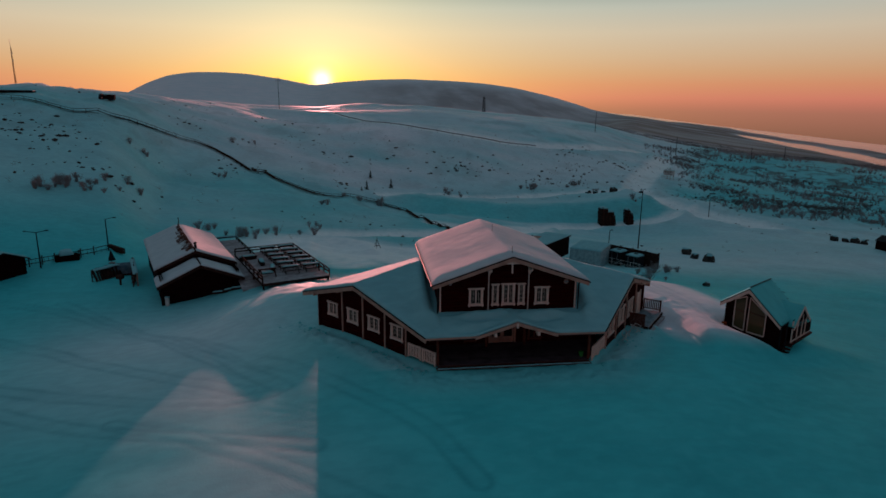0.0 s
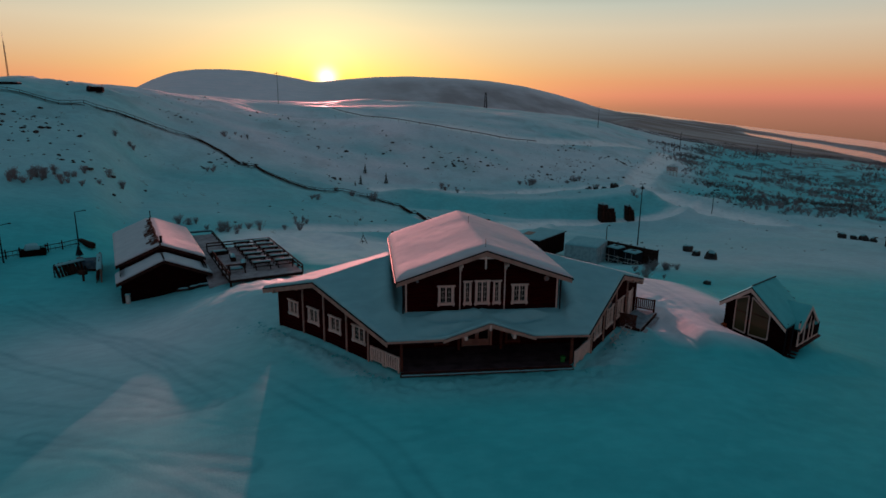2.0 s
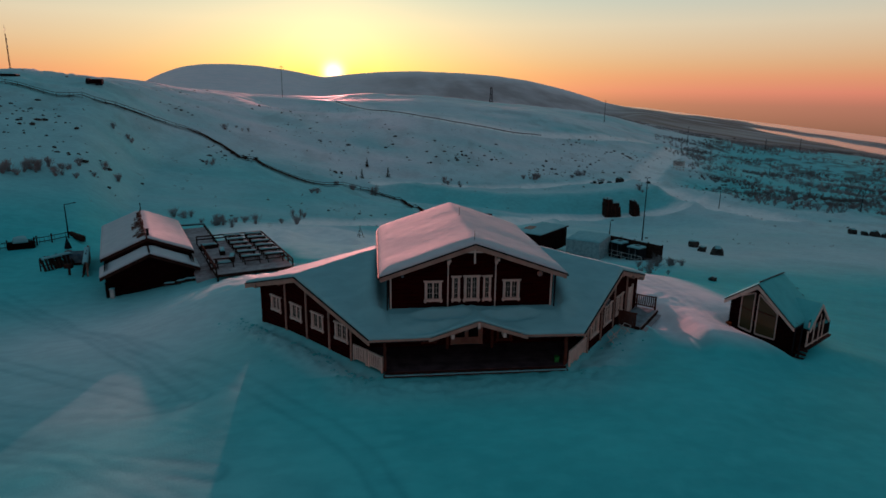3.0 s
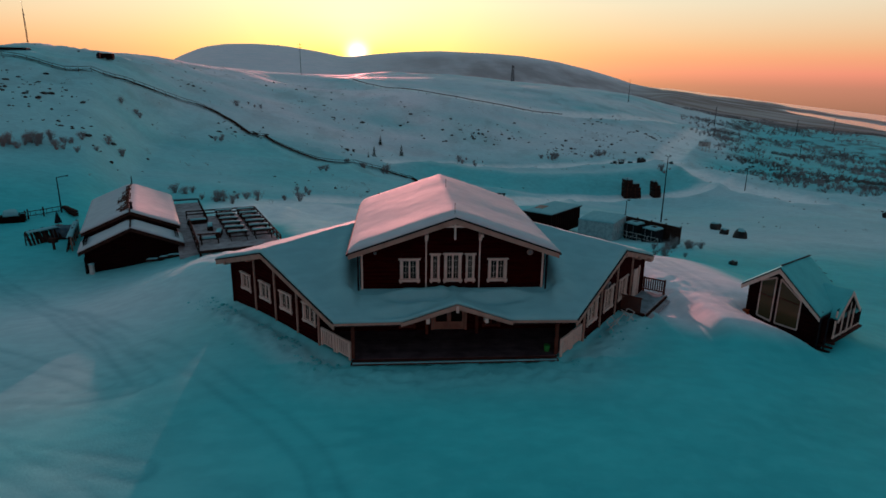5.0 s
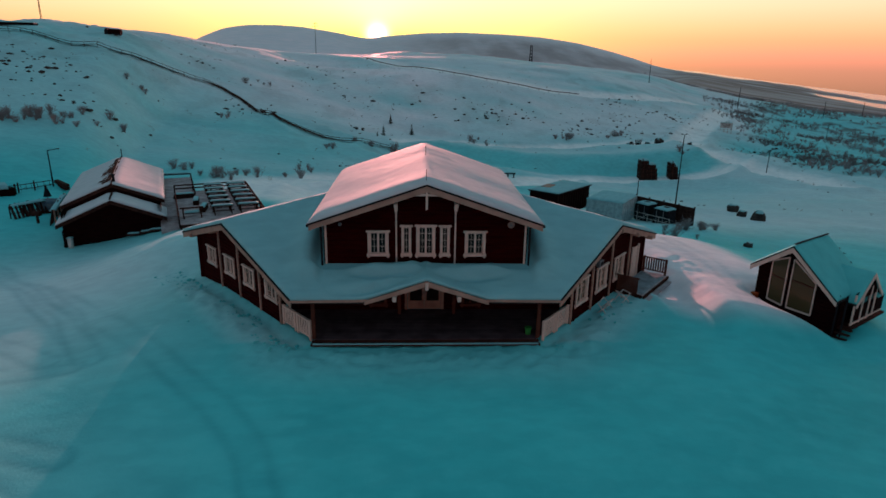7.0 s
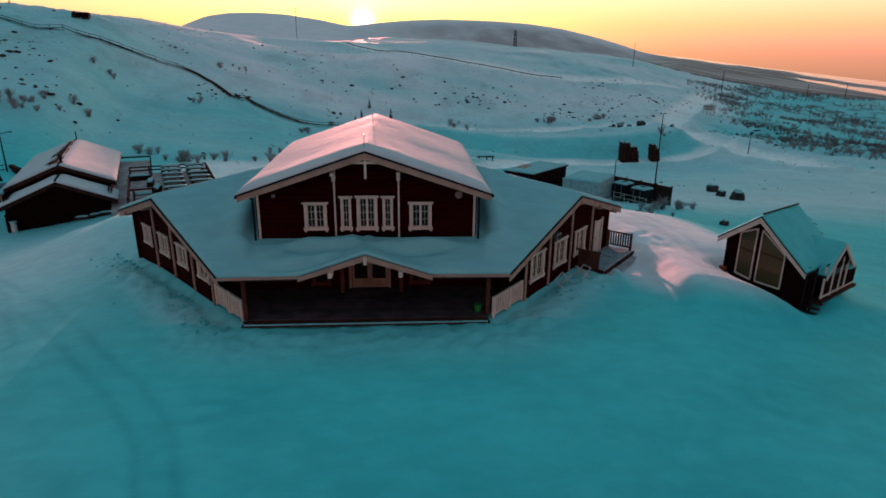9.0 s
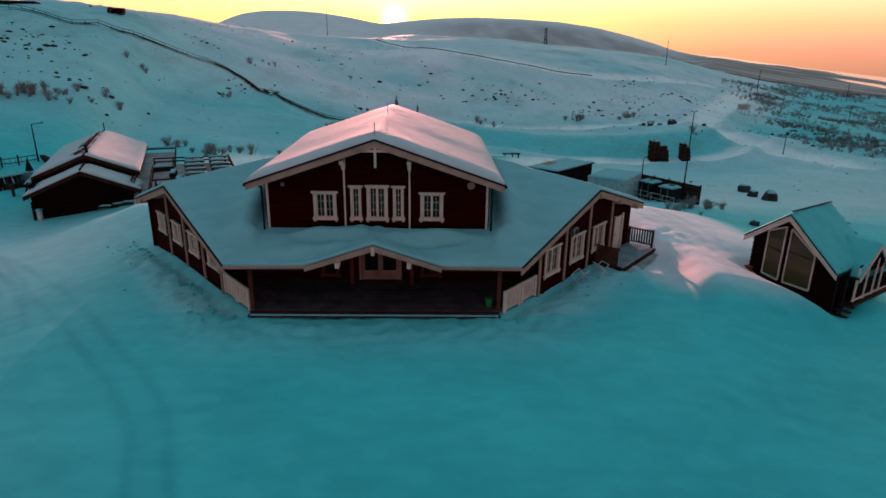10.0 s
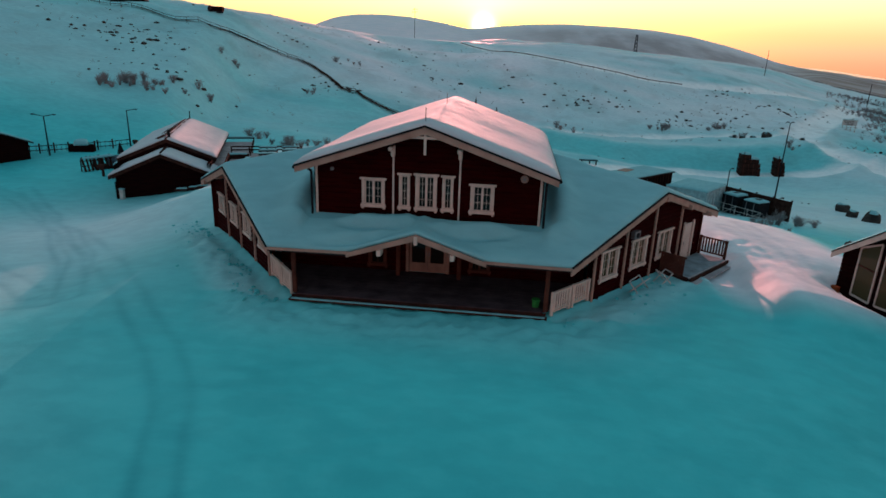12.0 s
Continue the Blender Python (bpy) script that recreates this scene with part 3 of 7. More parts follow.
    # yard behind the terrace: sunlight painted in as whiter snow
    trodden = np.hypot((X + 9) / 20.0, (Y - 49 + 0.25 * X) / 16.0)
    lit_snow = np.maximum(lit_snow, 0.95 * smooth01(1.25, 0.55, trodden))
    # pink of the sun patch left of the lodge, put into the colour
    lit_snow = np.maximum(lit_snow, 0.24 * np.exp(-((X + 16) / 7) ** 2 - ((Y + 14) / 7) ** 2))
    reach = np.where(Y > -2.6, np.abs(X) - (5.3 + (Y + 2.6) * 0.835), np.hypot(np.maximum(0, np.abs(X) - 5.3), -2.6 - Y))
    lit_snow = np.maximum(lit_snow, np.where(Y > -2.6, 0.36, 0.14) * np.exp(-((reach - 1.6) / 2.0) ** 2) * smooth01(10, 6, Y))
    # hillside toned down so the sunlit brow road stands out
    lit_snow = lit_snow * (1 - 0.3 * smooth01(-6, 22, X) * smooth01(40, 70, Y) * (1 - smooth01(420, 600, R)))
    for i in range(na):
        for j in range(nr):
            if lit_snow[i, j] > 0.02 and R[i, j] < 700:
                lit_snow[i, j] *= min(1.0, max(0.25, 0.88 + 0.55 * n2(X[i, j] * 0.7, Y[i, j], 0.028, 81) + 0.3 * n2(X[i, j] * 0.6, Y[i, j], 0.11, 82)))
    packed = np.zeros_like(R)
    for i in range(na):
        for j in range(nr):
            x, y = X[i, j], Y[i, j]
            if 26 < y < 245 and -65 < x < 145:
                g = min(line_gap(x, y, line) / half for half, line in ROADS)
                packed[i, j] = math.exp(-g ** 6)
    # the yard's painted sunlight again, as packed white
    packed = np.maximum(packed, 0.9 * smooth01(1.15, 0.75, trodden) * smooth01(62, 58, Y + 0.25 * X))
    # vehicle and ski tracks across the yard, drawn darker along the ruts
    track = np.zeros_like(R)
    for i in range(na):
        for j in range(nr):
            x, y = X[i, j], Y[i, j]
            if -20 < y < 35 and -62 < x < 22:
                wob = 0.5 * n2(x, y, 0.2, 7)
                for k, line in enumerate(TRACKS):
                    g = line_gap(x + wob, y, line)
                    if g < 2.2:
                        track[i, j] = max(track[i, j], (0.8 * math.exp(-((g - 0.55) / 0.18) ** 2) + 0.2 * math.exp(-(g / 0.7) ** 2)) * (0.62 + 0.6 * n2(x, y, 0.25, 60 + k)))
    for i in range(na):
        for j in range(nr):
            x, y = X[i, j], Y[i, j]
            if -9 < y < 11 and -19 < x < 22:
                w = abs(x) - (5.3 + (y + 2.6) * 0.835)
                q = w if y > -2.6 else math.hypot(max(0.0, w), -2.6 - y)
                tread = math.exp(-((q - 1.4) / 1.3) ** 2) * step(11, 7, y)
                tread = max(tread, 0.8 * math.exp(-((x - 16.6) / 2.2) ** 2 - ((y - 6) / 4.5) ** 2))
                if tread > 0.03:
                    track[i, j] = max(track[i, j], 0.35 * tread * min(1.0, max(0.0, 0.30 + 1.3 * n2(x, y, 1.5, 90) + 1.0 * n2(x, y, 3.4, 91))))
    for nm, arr in (("scrub", scrub), ("woods", woods), ("packed", packed), ("lit_snow", lit_snow), ("track", np.clip(track, 0, 1)), ("lake", lakes)):
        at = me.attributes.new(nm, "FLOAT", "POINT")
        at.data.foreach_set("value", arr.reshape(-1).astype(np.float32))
    me.update()
    tagged(new("ground", me), "wind-packed snow over rolling moor, lit pink by a low sun", "snow ground", kind="structure")


build_ground()


# ---- the lodge ----
def log_wall(bm, p0, p1, z0, top, thick=0.2, course=0.21, holes=()):
    """A wall of rounded logs between plan points p0 and p1, from z0 up to top(s); holes are (s0, s1, za, zb)."""
    p0, p1 = Vector((*p0, 0)), Vector((*p1, 0))
    d = p1 - p0
    length = d.length
    d.normalize()
    nrm = Vector((d.y, -d.x, 0))
    ns = max(2, int(length / 0.35))
    grid = sorted({round(i * length / ns, 4) for i in range(ns + 1)} | {round(h[k], 4) for h in holes for k in (0, 1)})
    z = z0
    while True:
        zb = z + course
        drawn = False
        for s0, s1 in zip(grid[:-1], grid[1:]):
            sm = (s0 + s1) / 2
            cuts = [(z, zb)]
            for h in holes:
                if h[0] - 1e-3 <= sm <= h[1] + 1e-3:
                    cuts = [c for a, b in cuts for c in ((a, min(b, h[2])), (max(a, h[3]), b)) if c[1] - c[0] > 0.01]
            for a, b in cuts:
                ta, tb = min(b, top(s0)), min(b, top(s1))
                if max(ta, tb) <= a + 0.005:
                    continue
                ta, tb = max(ta, a), max(tb, a)
                drawn = True
                prof = [(0.0, 0.0), (0.25, 0.035), (0.75, 0.035), (1.0, 0.0)]
                ring = []
                for s, tt in ((s0, ta), (s1, tb)):
                    ring.append([bm.verts.new(p0 + d * s + nrm * (o) + Vector((0, 0, a + (tt - a) * k))) for k, o in prof])
                for k in range(3):
                    bm.faces.new((ring[0][k], ring[1][k], ring[1][k + 1], ring[0][k + 1]))
        z = zb
        if not drawn or z > 20:
            break
    # the inner face
    inner = []
    for s in grid:
        a, b = p0 + d * s - nrm * thick, p0 + d * s - nrm * thick
        inner.append((bm.verts.new((a.x, a.y, z0)), bm.verts.new((b.x, b.y, top(s)))))
    for i in range(len(grid) - 1):
        sm = (grid[i] + grid[i + 1]) / 2
        if any(h[0] <= sm <= h[1] for h in holes):
            continue
        bm.faces.new((inner[i][0], inner[i][1], inner[i + 1][1], inner[i + 1][0]))


class Face:
    """A wall face: s along it, z up, o outwards."""

    def __init__(self, p0, p1):
        self.p0, self.d = Vector((*p0, 0)), Vector((p1[0] - p0[0], p1[1] - p0[1], 0)).normalized()
        self.n = Vector((self.d.y, -self.d.x, 0))
        self.length = (Vector((*p1, 0)) - self.p0).length
        self.turn = math.degrees(math.atan2(self.d.y, self.d.x))

    def at(self, s, o, z):
        return self.p0 + self.d * s + self.n * o + Vector((0, 0, z))

    def box(self, bm, s, z, w, h, o, t, bevel=0.0, tilt=0.0):
        """A board w wide and h high centred at s, z, standing o proud and t thick."""
        return box(bm, self.at(s, o + t / 2, z), (w, t, h), rz=self.turn, ry=tilt, bevel=bevel)


def window(parent, face, s, z0, w, h, cols=2, rows=3, glass=None, label="pale-framed window with small panes", trim=None):
    """A casement with casing, cornice, sill, mullion and glazing bars; z0 is the bottom of the casing."""
    zc, fw = z0 + h / 2, min(0.12, w * 0.18)
    head = B()
    face.box(head, s, z0 + h - 0.035, w + 0.15, 0.09, 0.002, 0.13, bevel=0.01)
    win = part("window", head, trim or TRIM, parent, label)
    for sx in (-1, 1):
        casing = B()
        face.box(casing, s + sx * (w - fw) / 2, zc, fw, h, 0.0, 0.09, bevel=0.008)
        part("casing", casing, trim or TRIM, win)
    sill = B()
    face.box(sill, s, z0 + 0.05, w + 0.10, 0.13, 0.002, 0.12, bevel=0.01)
    part("sill", sill, trim or TRIM, win)
    for sx in (-1, 1):
        horn = B()
        face.box(horn, s + sx * (w / 2 - 0.035), z0 - 0.05, 0.10, 0.09, 0.0, 0.085, bevel=0.01)
        part("horn", horn, trim or TRIM, win)
    gw, gh = w - 2 * fw, h - 0.20
    sash = B()
    for sx in (-1, 1):
        face.box(sash, s + sx * (gw / 2 - 0.02), zc - 0.005, 0.045, gh, -0.04, 0.06)
    for sz in (-1, 1):
        face.box(sash, s, zc - 0.005 + sz * (gh / 2 - 0.02), gw - 0.09, 0.045, -0.04, 0.06)
    if cols > 1:
        face.box(sash, s, zc - 0.005, 0.09, gh - 0.09, -0.04, 0.065)
    part("sash", sash, trim or TRIM, win)
    halves = ((-gw / 4, gw / 2), (gw / 4, gw / 2)) if cols > 1 else ((0, gw),)
    for hc, hw in halves:
        bars = B()
        face.box(bars, s + hc, zc, 0.015, gh, -0.03, 0.025)
        part("glazing_bar", bars, trim or TRIM, win)
        for k in range(1, rows):
            bars = B()
            face.box(bars, s + hc, zc - gh / 2 + gh * k / rows, hw, 0.015, -0.029, 0.023)
            part("glazing_bar", bars, trim or TRIM, win)
    for hc, hw in halves:
        g = B()
        face.box(g, s + hc, zc, hw - 0.01, gh, -0.055, 0.012)
        part("pane", g, glass or GLASS, win, "dark reflecting glass")
    return win


def railing(parent, a, b, z0, h=0.92, gap=0.13, mat=None, posts=True):
    """Handrail, bottom rail and flat balusters between plan points a and b."""
    mat = mat or TRIM
    f = Face(a, b)
    rail = B()
    f.box(rail, f.length / 2, z0 + h, f.length, 0.07, -0.06, 0.12, bevel=0.01)
    rl = part("railing", rail, mat, parent, "turned-board balustrade")
    low = B()
    f.box(low, f.length / 2, z0 + 0.16, f.length, 0.06, -0.03, 0.06)
    part("bottom_rail", low, mat, rl)
    n = max(2, int(f.length / gap))
    for i in range(n):
        bm = B()
        f.box(bm, (i + 0.5) * f.length / n, z0 + (0.16 + h) / 2, 0.085, h - 0.2, -0.012, 0.024)
        part("baluster", bm, mat, rl)
    if posts:
        for s in (0.05, f.length - 0.05):
            bm = B()
            f.box(bm, s, z0 + (h + 0.05) / 2, 0.11, h + 0.05, -0.055, 0.11, bevel=0.01)
            part("post", bm, mat, rl)
    return rl


ROOF_FRONT, ROOF_RIDGE_Y, ROOF_RIDGE_Z = -3.05, 2.9, 4.08


GABLE_Z = 3.18


def low_roof_z(x, y):
    """The underside of the lower roof's snow: a front slope, splayed ridges that climb inwards, rear slopes, the porch gable."""
    z = min(ROOF_RIDGE_Z + 0.307 * (y - ROOF_RIDGE_Y), ROOF_RIDGE_Z - 0.26 * (abs(x) - 10.47) - 0.165 * (y - ROOF_RIDGE_Y))
    if y < 0.6:
        z = max(z, GABLE_Z - 0.335 * abs(x))
    return z


def roof_half(y):
    return 5.92 + (y - ROOF_FRONT) * 0.765


def build_lodge():
    lodge = thing("lodge", "dark red log lodge with pale trim under thick snow roofs", "house", (0, 0, 0))
    hw, fy = 4.75, -0.4
    front = Face((-hw, fy), (hw, fy))
    # upper storey
    up_top = lambda x: 6.97 - 0.345 * abs(x)
    wins = [(-2.25, 3.49, 0.98, 1.24, 2), (-0.93, 3.49, 0.46, 1.50, 1), (-0.02, 3.48, 0.90, 1.53, 2), (0.88, 3.49, 0.46, 1.50, 1), (2.31, 3.48, 0.98, 1.24, 2)]
    bm = B()
    log_wall(bm, (-hw, fy), (hw, fy), 2.35, lambda s: up_top(s - hw) - 0.02,
             holes=[(x + hw - w / 2 + 0.06, x + hw + w / 2 - 0.06, z + 0.06, z + h - 0.06) for x, z, w, h, c in wins])
    part("gable_wall", bm, LOG, lodge, "dark red log gable")
    for sx in (-1, 1):
        bm = B()
        a, b = ((-hw, 10.2), (-hw, fy)) if sx < 0 else ((hw, fy), (hw, 10.2))
        log_wall(bm, a, b, 2.35, lambda s: up_top(hw))
        part("side_wall", bm, LOG, lodge)
    bm = B()
    log_wall(bm, (hw, 10.2), (-hw, 10.2), 2.35, lambda s: up_top(s - hw))
    part("rear_wall", bm, LOG, lodge)
    for x, z, w, h, c in wins:
        window(lodge, front, x + hw, z, w, h, c, 4 if h > 1.4 else 3)
    # pilasters with brackets, corner boards
    for x in (-1.40, 1.36):
        bm = B()
        front.box(bm, x + hw, 4.35, 0.075, 2.75, 0.0, 0.08, bevel=0.01)
        pl = part("pilaster", bm, TRIM, lodge, "pale vertical board")
        bm = B()
        box(bm, (x, fy - 0.42, up_top(x) - 0.42), (0.16, 0.72, 0.16), bevel=0.02)
        box(bm, (x, fy - 0.16, up_top(x) - 0.64), (0.16, 0.22, 0.34), bevel=0.03)
        part("bracket", bm, TRIM, pl)
    for sx in (-1, 1):
        bm = B()
        front.box(bm, hw + sx * (hw - 0.07), 4.0, 0.10, 2.4, 0.003, 0.07, bevel=0.01)
        part("corner_board", bm, TRIM, lodge)
        bm = B()
        rod(bm, (sx * (hw + 0.12), fy - 0.15, 2.85), (sx * (hw + 0.12), fy - 0.15, 4.9), 0.05)
        rod(bm, (sx * (hw + 0.12), fy - 0.15, 4.9), (sx * (hw + 0.35), fy - 0.45, 5.16), 0.05)
        rod(bm, (sx * (hw + 0.12), fy - 0.15, 2.85), (sx * (hw + 0.16), fy - 0.32, 2.70), 0.05)
        part("downpipe", bm, BLACKM, lodge, "dark steel downpipe")
    # king post ornament at the apex, vent and lamp on the wall
    bm = B()
    box(bm, (0, fy - 0.80, 6.38), (0.10, 0.08, 0.95), bevel=0.01)
    beam(bm, (-0.55, fy - 0.80, 6.58), (0.55, fy - 0.80, 6.58), 0.07, 0.10)
    part("apex_ornament", bm, TRIM, lodge)
    bm = B()
    bmesh.ops.create_cone(bm, cap_ends=True, segments=20, radius1=0.17, radius2=0.15, depth=0.08, matrix=pose(3.98, fy - 0.06, 5.02, 90))
    vent = part("wall_vent", bm, FASCIA, lodge, "round wall vent")
    bm = B()
    for a in range(3):
        box(bm, (3.98, fy - 0.11, 5.02), (0.30, 0.02, 0.03), ry=a * 60)
    part("vent_grille", bm, METAL, vent)
    bm = B()
    box(bm, (-4.0, fy - 0.06, 5.02), (0.16, 0.10, 0.16), bevel=0.03)
    part("wall_lamp", bm, METAL, lodge)
    # upper roof: deck, bargeboards, eaves and snow
    ew, y0, y1 = 5.28, fy - 0.95, 10.9
    rz = lambda x: 7.04 - 0.345 * abs(x)
    for sx in (-1, 1):
        bm = B()
        m = pose(0, y0 + 0.06, 0)
        prism(bm, [(0, rz(0) - 0.16), (sx * ew, rz(ew) - 0.16), (sx * ew, rz(ew)), (0, rz(0))], y1 - y0 - 0.1, m)
        part("roof_slope", bm, ROOF, lodge, "dark roof deck")
        for yy in (y0, y1 - 0.06):
            bm = B()
            prism(bm, [(0, rz(0) - 0.31), (sx * (ew + 0.02), rz(ew) - 0.27), (sx * (ew + 0.02), rz(ew) - 0.02), (0, rz(0) - 0.04)], 0.06, pose(0, yy, 0))
            part("bargeboard", bm, FASCIA, lodge, "broad weathered bargeboard")
        bm = B()
        prism(bm, [(0, rz(0) - 0.03), (sx * (ew + 0.05), rz(ew) - 0.03), (sx * (ew + 0.05), rz(ew) + 0.05), (0, rz(0) + 0.05)], 0.10, pose(0, y0 - 0.05, 0))
        part("roof_edge", bm, BLACKM, lodge, "dark metal roof edge")
        bm = B()
        rod(bm, (sx * (ew + 0.07), y0 + 0.05, rz(ew) - 0.06), (sx * (ew + 0.07), y1, rz(ew) - 0.06), 0.07)
        part("gutter", bm, BLACKM, lodge)

    def up_snow(u, v):
        x, y = -ew - 0.04 + u * (2 * ew + 0.08), y0 - 0.03 + v * (y1 - y0 + 0.05)
        e = min(1, (ew + 0.06 - abs(x)) / 0.7, (y - y0 + 0.05) / 1.1, (y1 + 0.04 - y) / 0.6)
        e = math.sqrt(max(0.0, 1 - (1 - max(0, e)) ** 2))
        t = 0.035 + e * (0.25 + 0.035 * n2(x, y, 0.3, 1) + 0.010 * n2(x, y, 1.2, 4))
        t += 0.03 * math.exp(-((y - 4.6 - 0.5 * x) / 1.2) ** 2) * step(-3.5, 0, x) * step(0.9, 0.2, x) + 0.10 * step(0, 10, y) * e
        ridge = 0.05 * math.exp(-(x / 0.8) ** 2)
        return (x, y, rz(x) + 0.03 + t - ridge * 0.6)

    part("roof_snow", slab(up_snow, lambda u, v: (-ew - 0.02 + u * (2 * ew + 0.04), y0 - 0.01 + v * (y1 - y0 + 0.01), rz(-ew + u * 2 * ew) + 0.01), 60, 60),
         LITSNOW, lodge, "thick wind-carved snow on the upper roof", smooth=True)
    for x, y, h in ((0.05, 5.6, 0.5), (-0.02, y0 + 0.3, 0.34)):
        bm = B()
        rod(bm, (x, y, rz(x)), (x, y, rz(x) + 0.35 + h), 0.018, seg=6)
        part("lightning_rod", bm, METAL, lodge)

    # lower roof
    ry1 = 8.2

    def low_pt(u, v, lift):
        y = ROOF_FRONT + v * (ry1 - ROOF_FRONT)
        x = (2 * u - 1) * roof_half(y)
        return (x, y, low_roof_z(x, y) + lift)

    def low_snow(u, v):
        y = ROOF_FRONT - 0.02 + v * (ry1 - ROOF_FRONT)
        wdt = roof_half(y) + 0.02
        x = (2 * u - 1) * wdt
        e = min(1, (y - ROOF_FRONT + 0.06) / 0.35, (wdt - abs(x) + 0.02) / 0.35)
        e = math.sqrt(max(0.0, 1 - (1 - max(0, e)) ** 2))
        t = 0.04 + e * (0.20 - 0.07 * step(0.6, -0.6, y) + 0.05 * n2(x, y, 0.5, 9) + 0.03 * n2(x, y, 1.6, 2))
        # wind scoop round the upper walls, with a drift outside it
        dx, dy = max(0, abs(x) - hw), max(0, fy - y)
        d = math.hypot(dx, dy)
        side = step(0.0, 0.4, dx)
        t += e * (-0.24 * step(0.75, 0.35, d) + (0.06 + 0.26 * side) * math.exp(-((d - 0.95) / 0.55) ** 2) * step(5.0, 3.0, y))
        # ledges carved by the wind, steep below and gentle above
        for yc, xa, xb, xc, xd, hgt in ((-1.55 - 0.10 * x, -3.9, -2.4, -0.1, -0.7, 0.30), (-2.0 + 0.10 * x, -4.6, -2.8, -0.6, -1.6, 0.18), (-1.75 + 0.16 * x, 0.2, 0.9, 4.2, 2.6, 0.26), (-0.95 - 0.03 * x, -1.8, -0.8, 1.9, 0.9, 0.05)):
            q = y - yc + 0.12 * n2(x, y, 0.9, 14)
            t += e * (hgt * math.exp(-(q / (0.20 if q < 0 else 0.8)) ** 2) - 0.75 * hgt * math.exp(-((q + 0.42) / 0.22) ** 2)) * step(xa, xb, x) * step(xc, xd, x)
        t = max(t, 0.03)
        ze = low_roof_z(x, y)
        # soften the valley beside the porch gable
        if y < 0.8:
            ze = max(ze, 0.25 * (low_roof_z(x - 0.5, y) + low_roof_z(x + 0.5, y)) + 0.5 * ze)
        return (x, y, ze + 0.02 + t)

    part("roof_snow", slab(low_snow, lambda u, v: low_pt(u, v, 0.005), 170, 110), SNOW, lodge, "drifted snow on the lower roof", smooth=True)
    part("lower_roof", slab(lambda u, v: low_pt(u, v, 0.0), lambda u, v: low_pt(u, v, -0.14), 41, 23), ROOF, lodge, "dark boarded roof deck")
    # front eaves and the porch gable's bargeboards
    for sx in (-1, 1):
        bm = B()
        xs = 2.62
        prism(bm, [(sx * xs, low_roof_z(xs, -3.05) - 0.10), (sx * 5.97, low_roof_z(5.9, -3.05) - 0.09), (sx * 5.97, low_roof_z(5.9, -3.05) + 0.02),
                   (sx * xs, low_roof_z(xs, -3.05) + 0.02)], 0.05, pose(0, ROOF_FRONT - 0.03, 0))
        part("eaves_board", bm, FASCIA, lodge, "thin pale eaves board")
        bm = B()
        prism(bm, [(0, GABLE_Z - 0.23), (sx * 2.72, GABLE_Z - 0.335 * 2.72 - 0.17), (sx * 2.72, GABLE_Z - 0.335 * 2.72 + 0.0), (0, GABLE_Z + 0.0)], 0.07, pose(0, ROOF_FRONT - 0.10, 0))
        part("porch_bargeboard", bm, FASCIA, lodge, "weathered porch bargeboard")
        for xb in (1.42,):
            bm = B()
            box(bm, (sx * xb, ROOF_FRONT + 0.1, GABLE_Z - 0.335 * xb - 0.34), (0.17, 0.5, 0.24), bevel=0.02)
            part("bracket", bm, TRIM, lodge)
        # sloping bargeboards of the long side gables
        for ya, yb in ((ROOF_FRONT, ROOF_RIDGE_Y), (ROOF_RIDGE_Y, ry1)):
            xa, xb = sx * roof_half(ya), sx * roof_half(yb)
            za, zb = low_roof_z(xa, ya), low_roof_z(xb, yb)
            f = Face((xa, ya), (xb, yb)) if sx > 0 else Face((xb, yb), (xa, ya))
            if sx < 0:
                za, zb = zb, za
            bm = B()
            mm = Matrix.Translation(f.at(0, 0.03, 0)) @ pose(0, 0, 0, 0, 0, f.turn)
            prism(bm, [(0, za - 0.30), (f.length, zb - 0.30), (f.length, zb + 0.02), (0, za + 0.02)], 0.06, mm)
            part("bargeboard", bm, FASCIA, lodge, "weathered sloping bargeboard")
            bm = B()
            mm = Matrix.Translation(f.at(0, 0.07, 0)) @ pose(0, 0, 0, 0, 0, f.turn)
            prism(bm, [(0, za + 0.0), (f.length, zb + 0.0), (f.length, zb + 0.07), (0, za + 0.07)], 0.12, mm)
            part("roof_edge", bm, BLACKM, lodge)
    bm = B()
    box(bm, (0, ROOF_FRONT - 0.08, GABLE_Z - 0.23), (0.14, 0.10, 0.34), bevel=0.02)
    part("apex_ornament", bm, TRIM, lodge)

    # long side walls, splayed out towards the rear
    A, Bq = (5.3, -2.6), (13.4, 7.1)
    right, left = Face(A, Bq), Face((0.13 - Bq[0], Bq[1] + 0.11), (0.13 - A[0], A[1] + 0.11))
    length = right.length

    def side_top(face):
        def top(s):
            p = face.at(s, 0, 0)
            return low_roof_z(p.x, p.y) - 0.12
        return top

    s_of = lambda y: (y - A[1]) / right.d.y
    open_to = s_of(-0.55)
    rwins = [(s_of(0.42), 0.72, 1.35, 1.36), (s_of(2.28), 0.74, 1.35, 1.38), (s_of(4.10), 0.74, 1.35, 1.36)]
    lwins = [(s_of(0.22), 0.96, 1.2, 1.08), (s_of(2.06), 0.96, 1.2, 1.08), (s_of(3.85), 0.96, 1.2, 1.08), (s_of(5.66), 0.98, 1.15, 1.06)]
    bm = B()
    door_s = s_of(6.0)
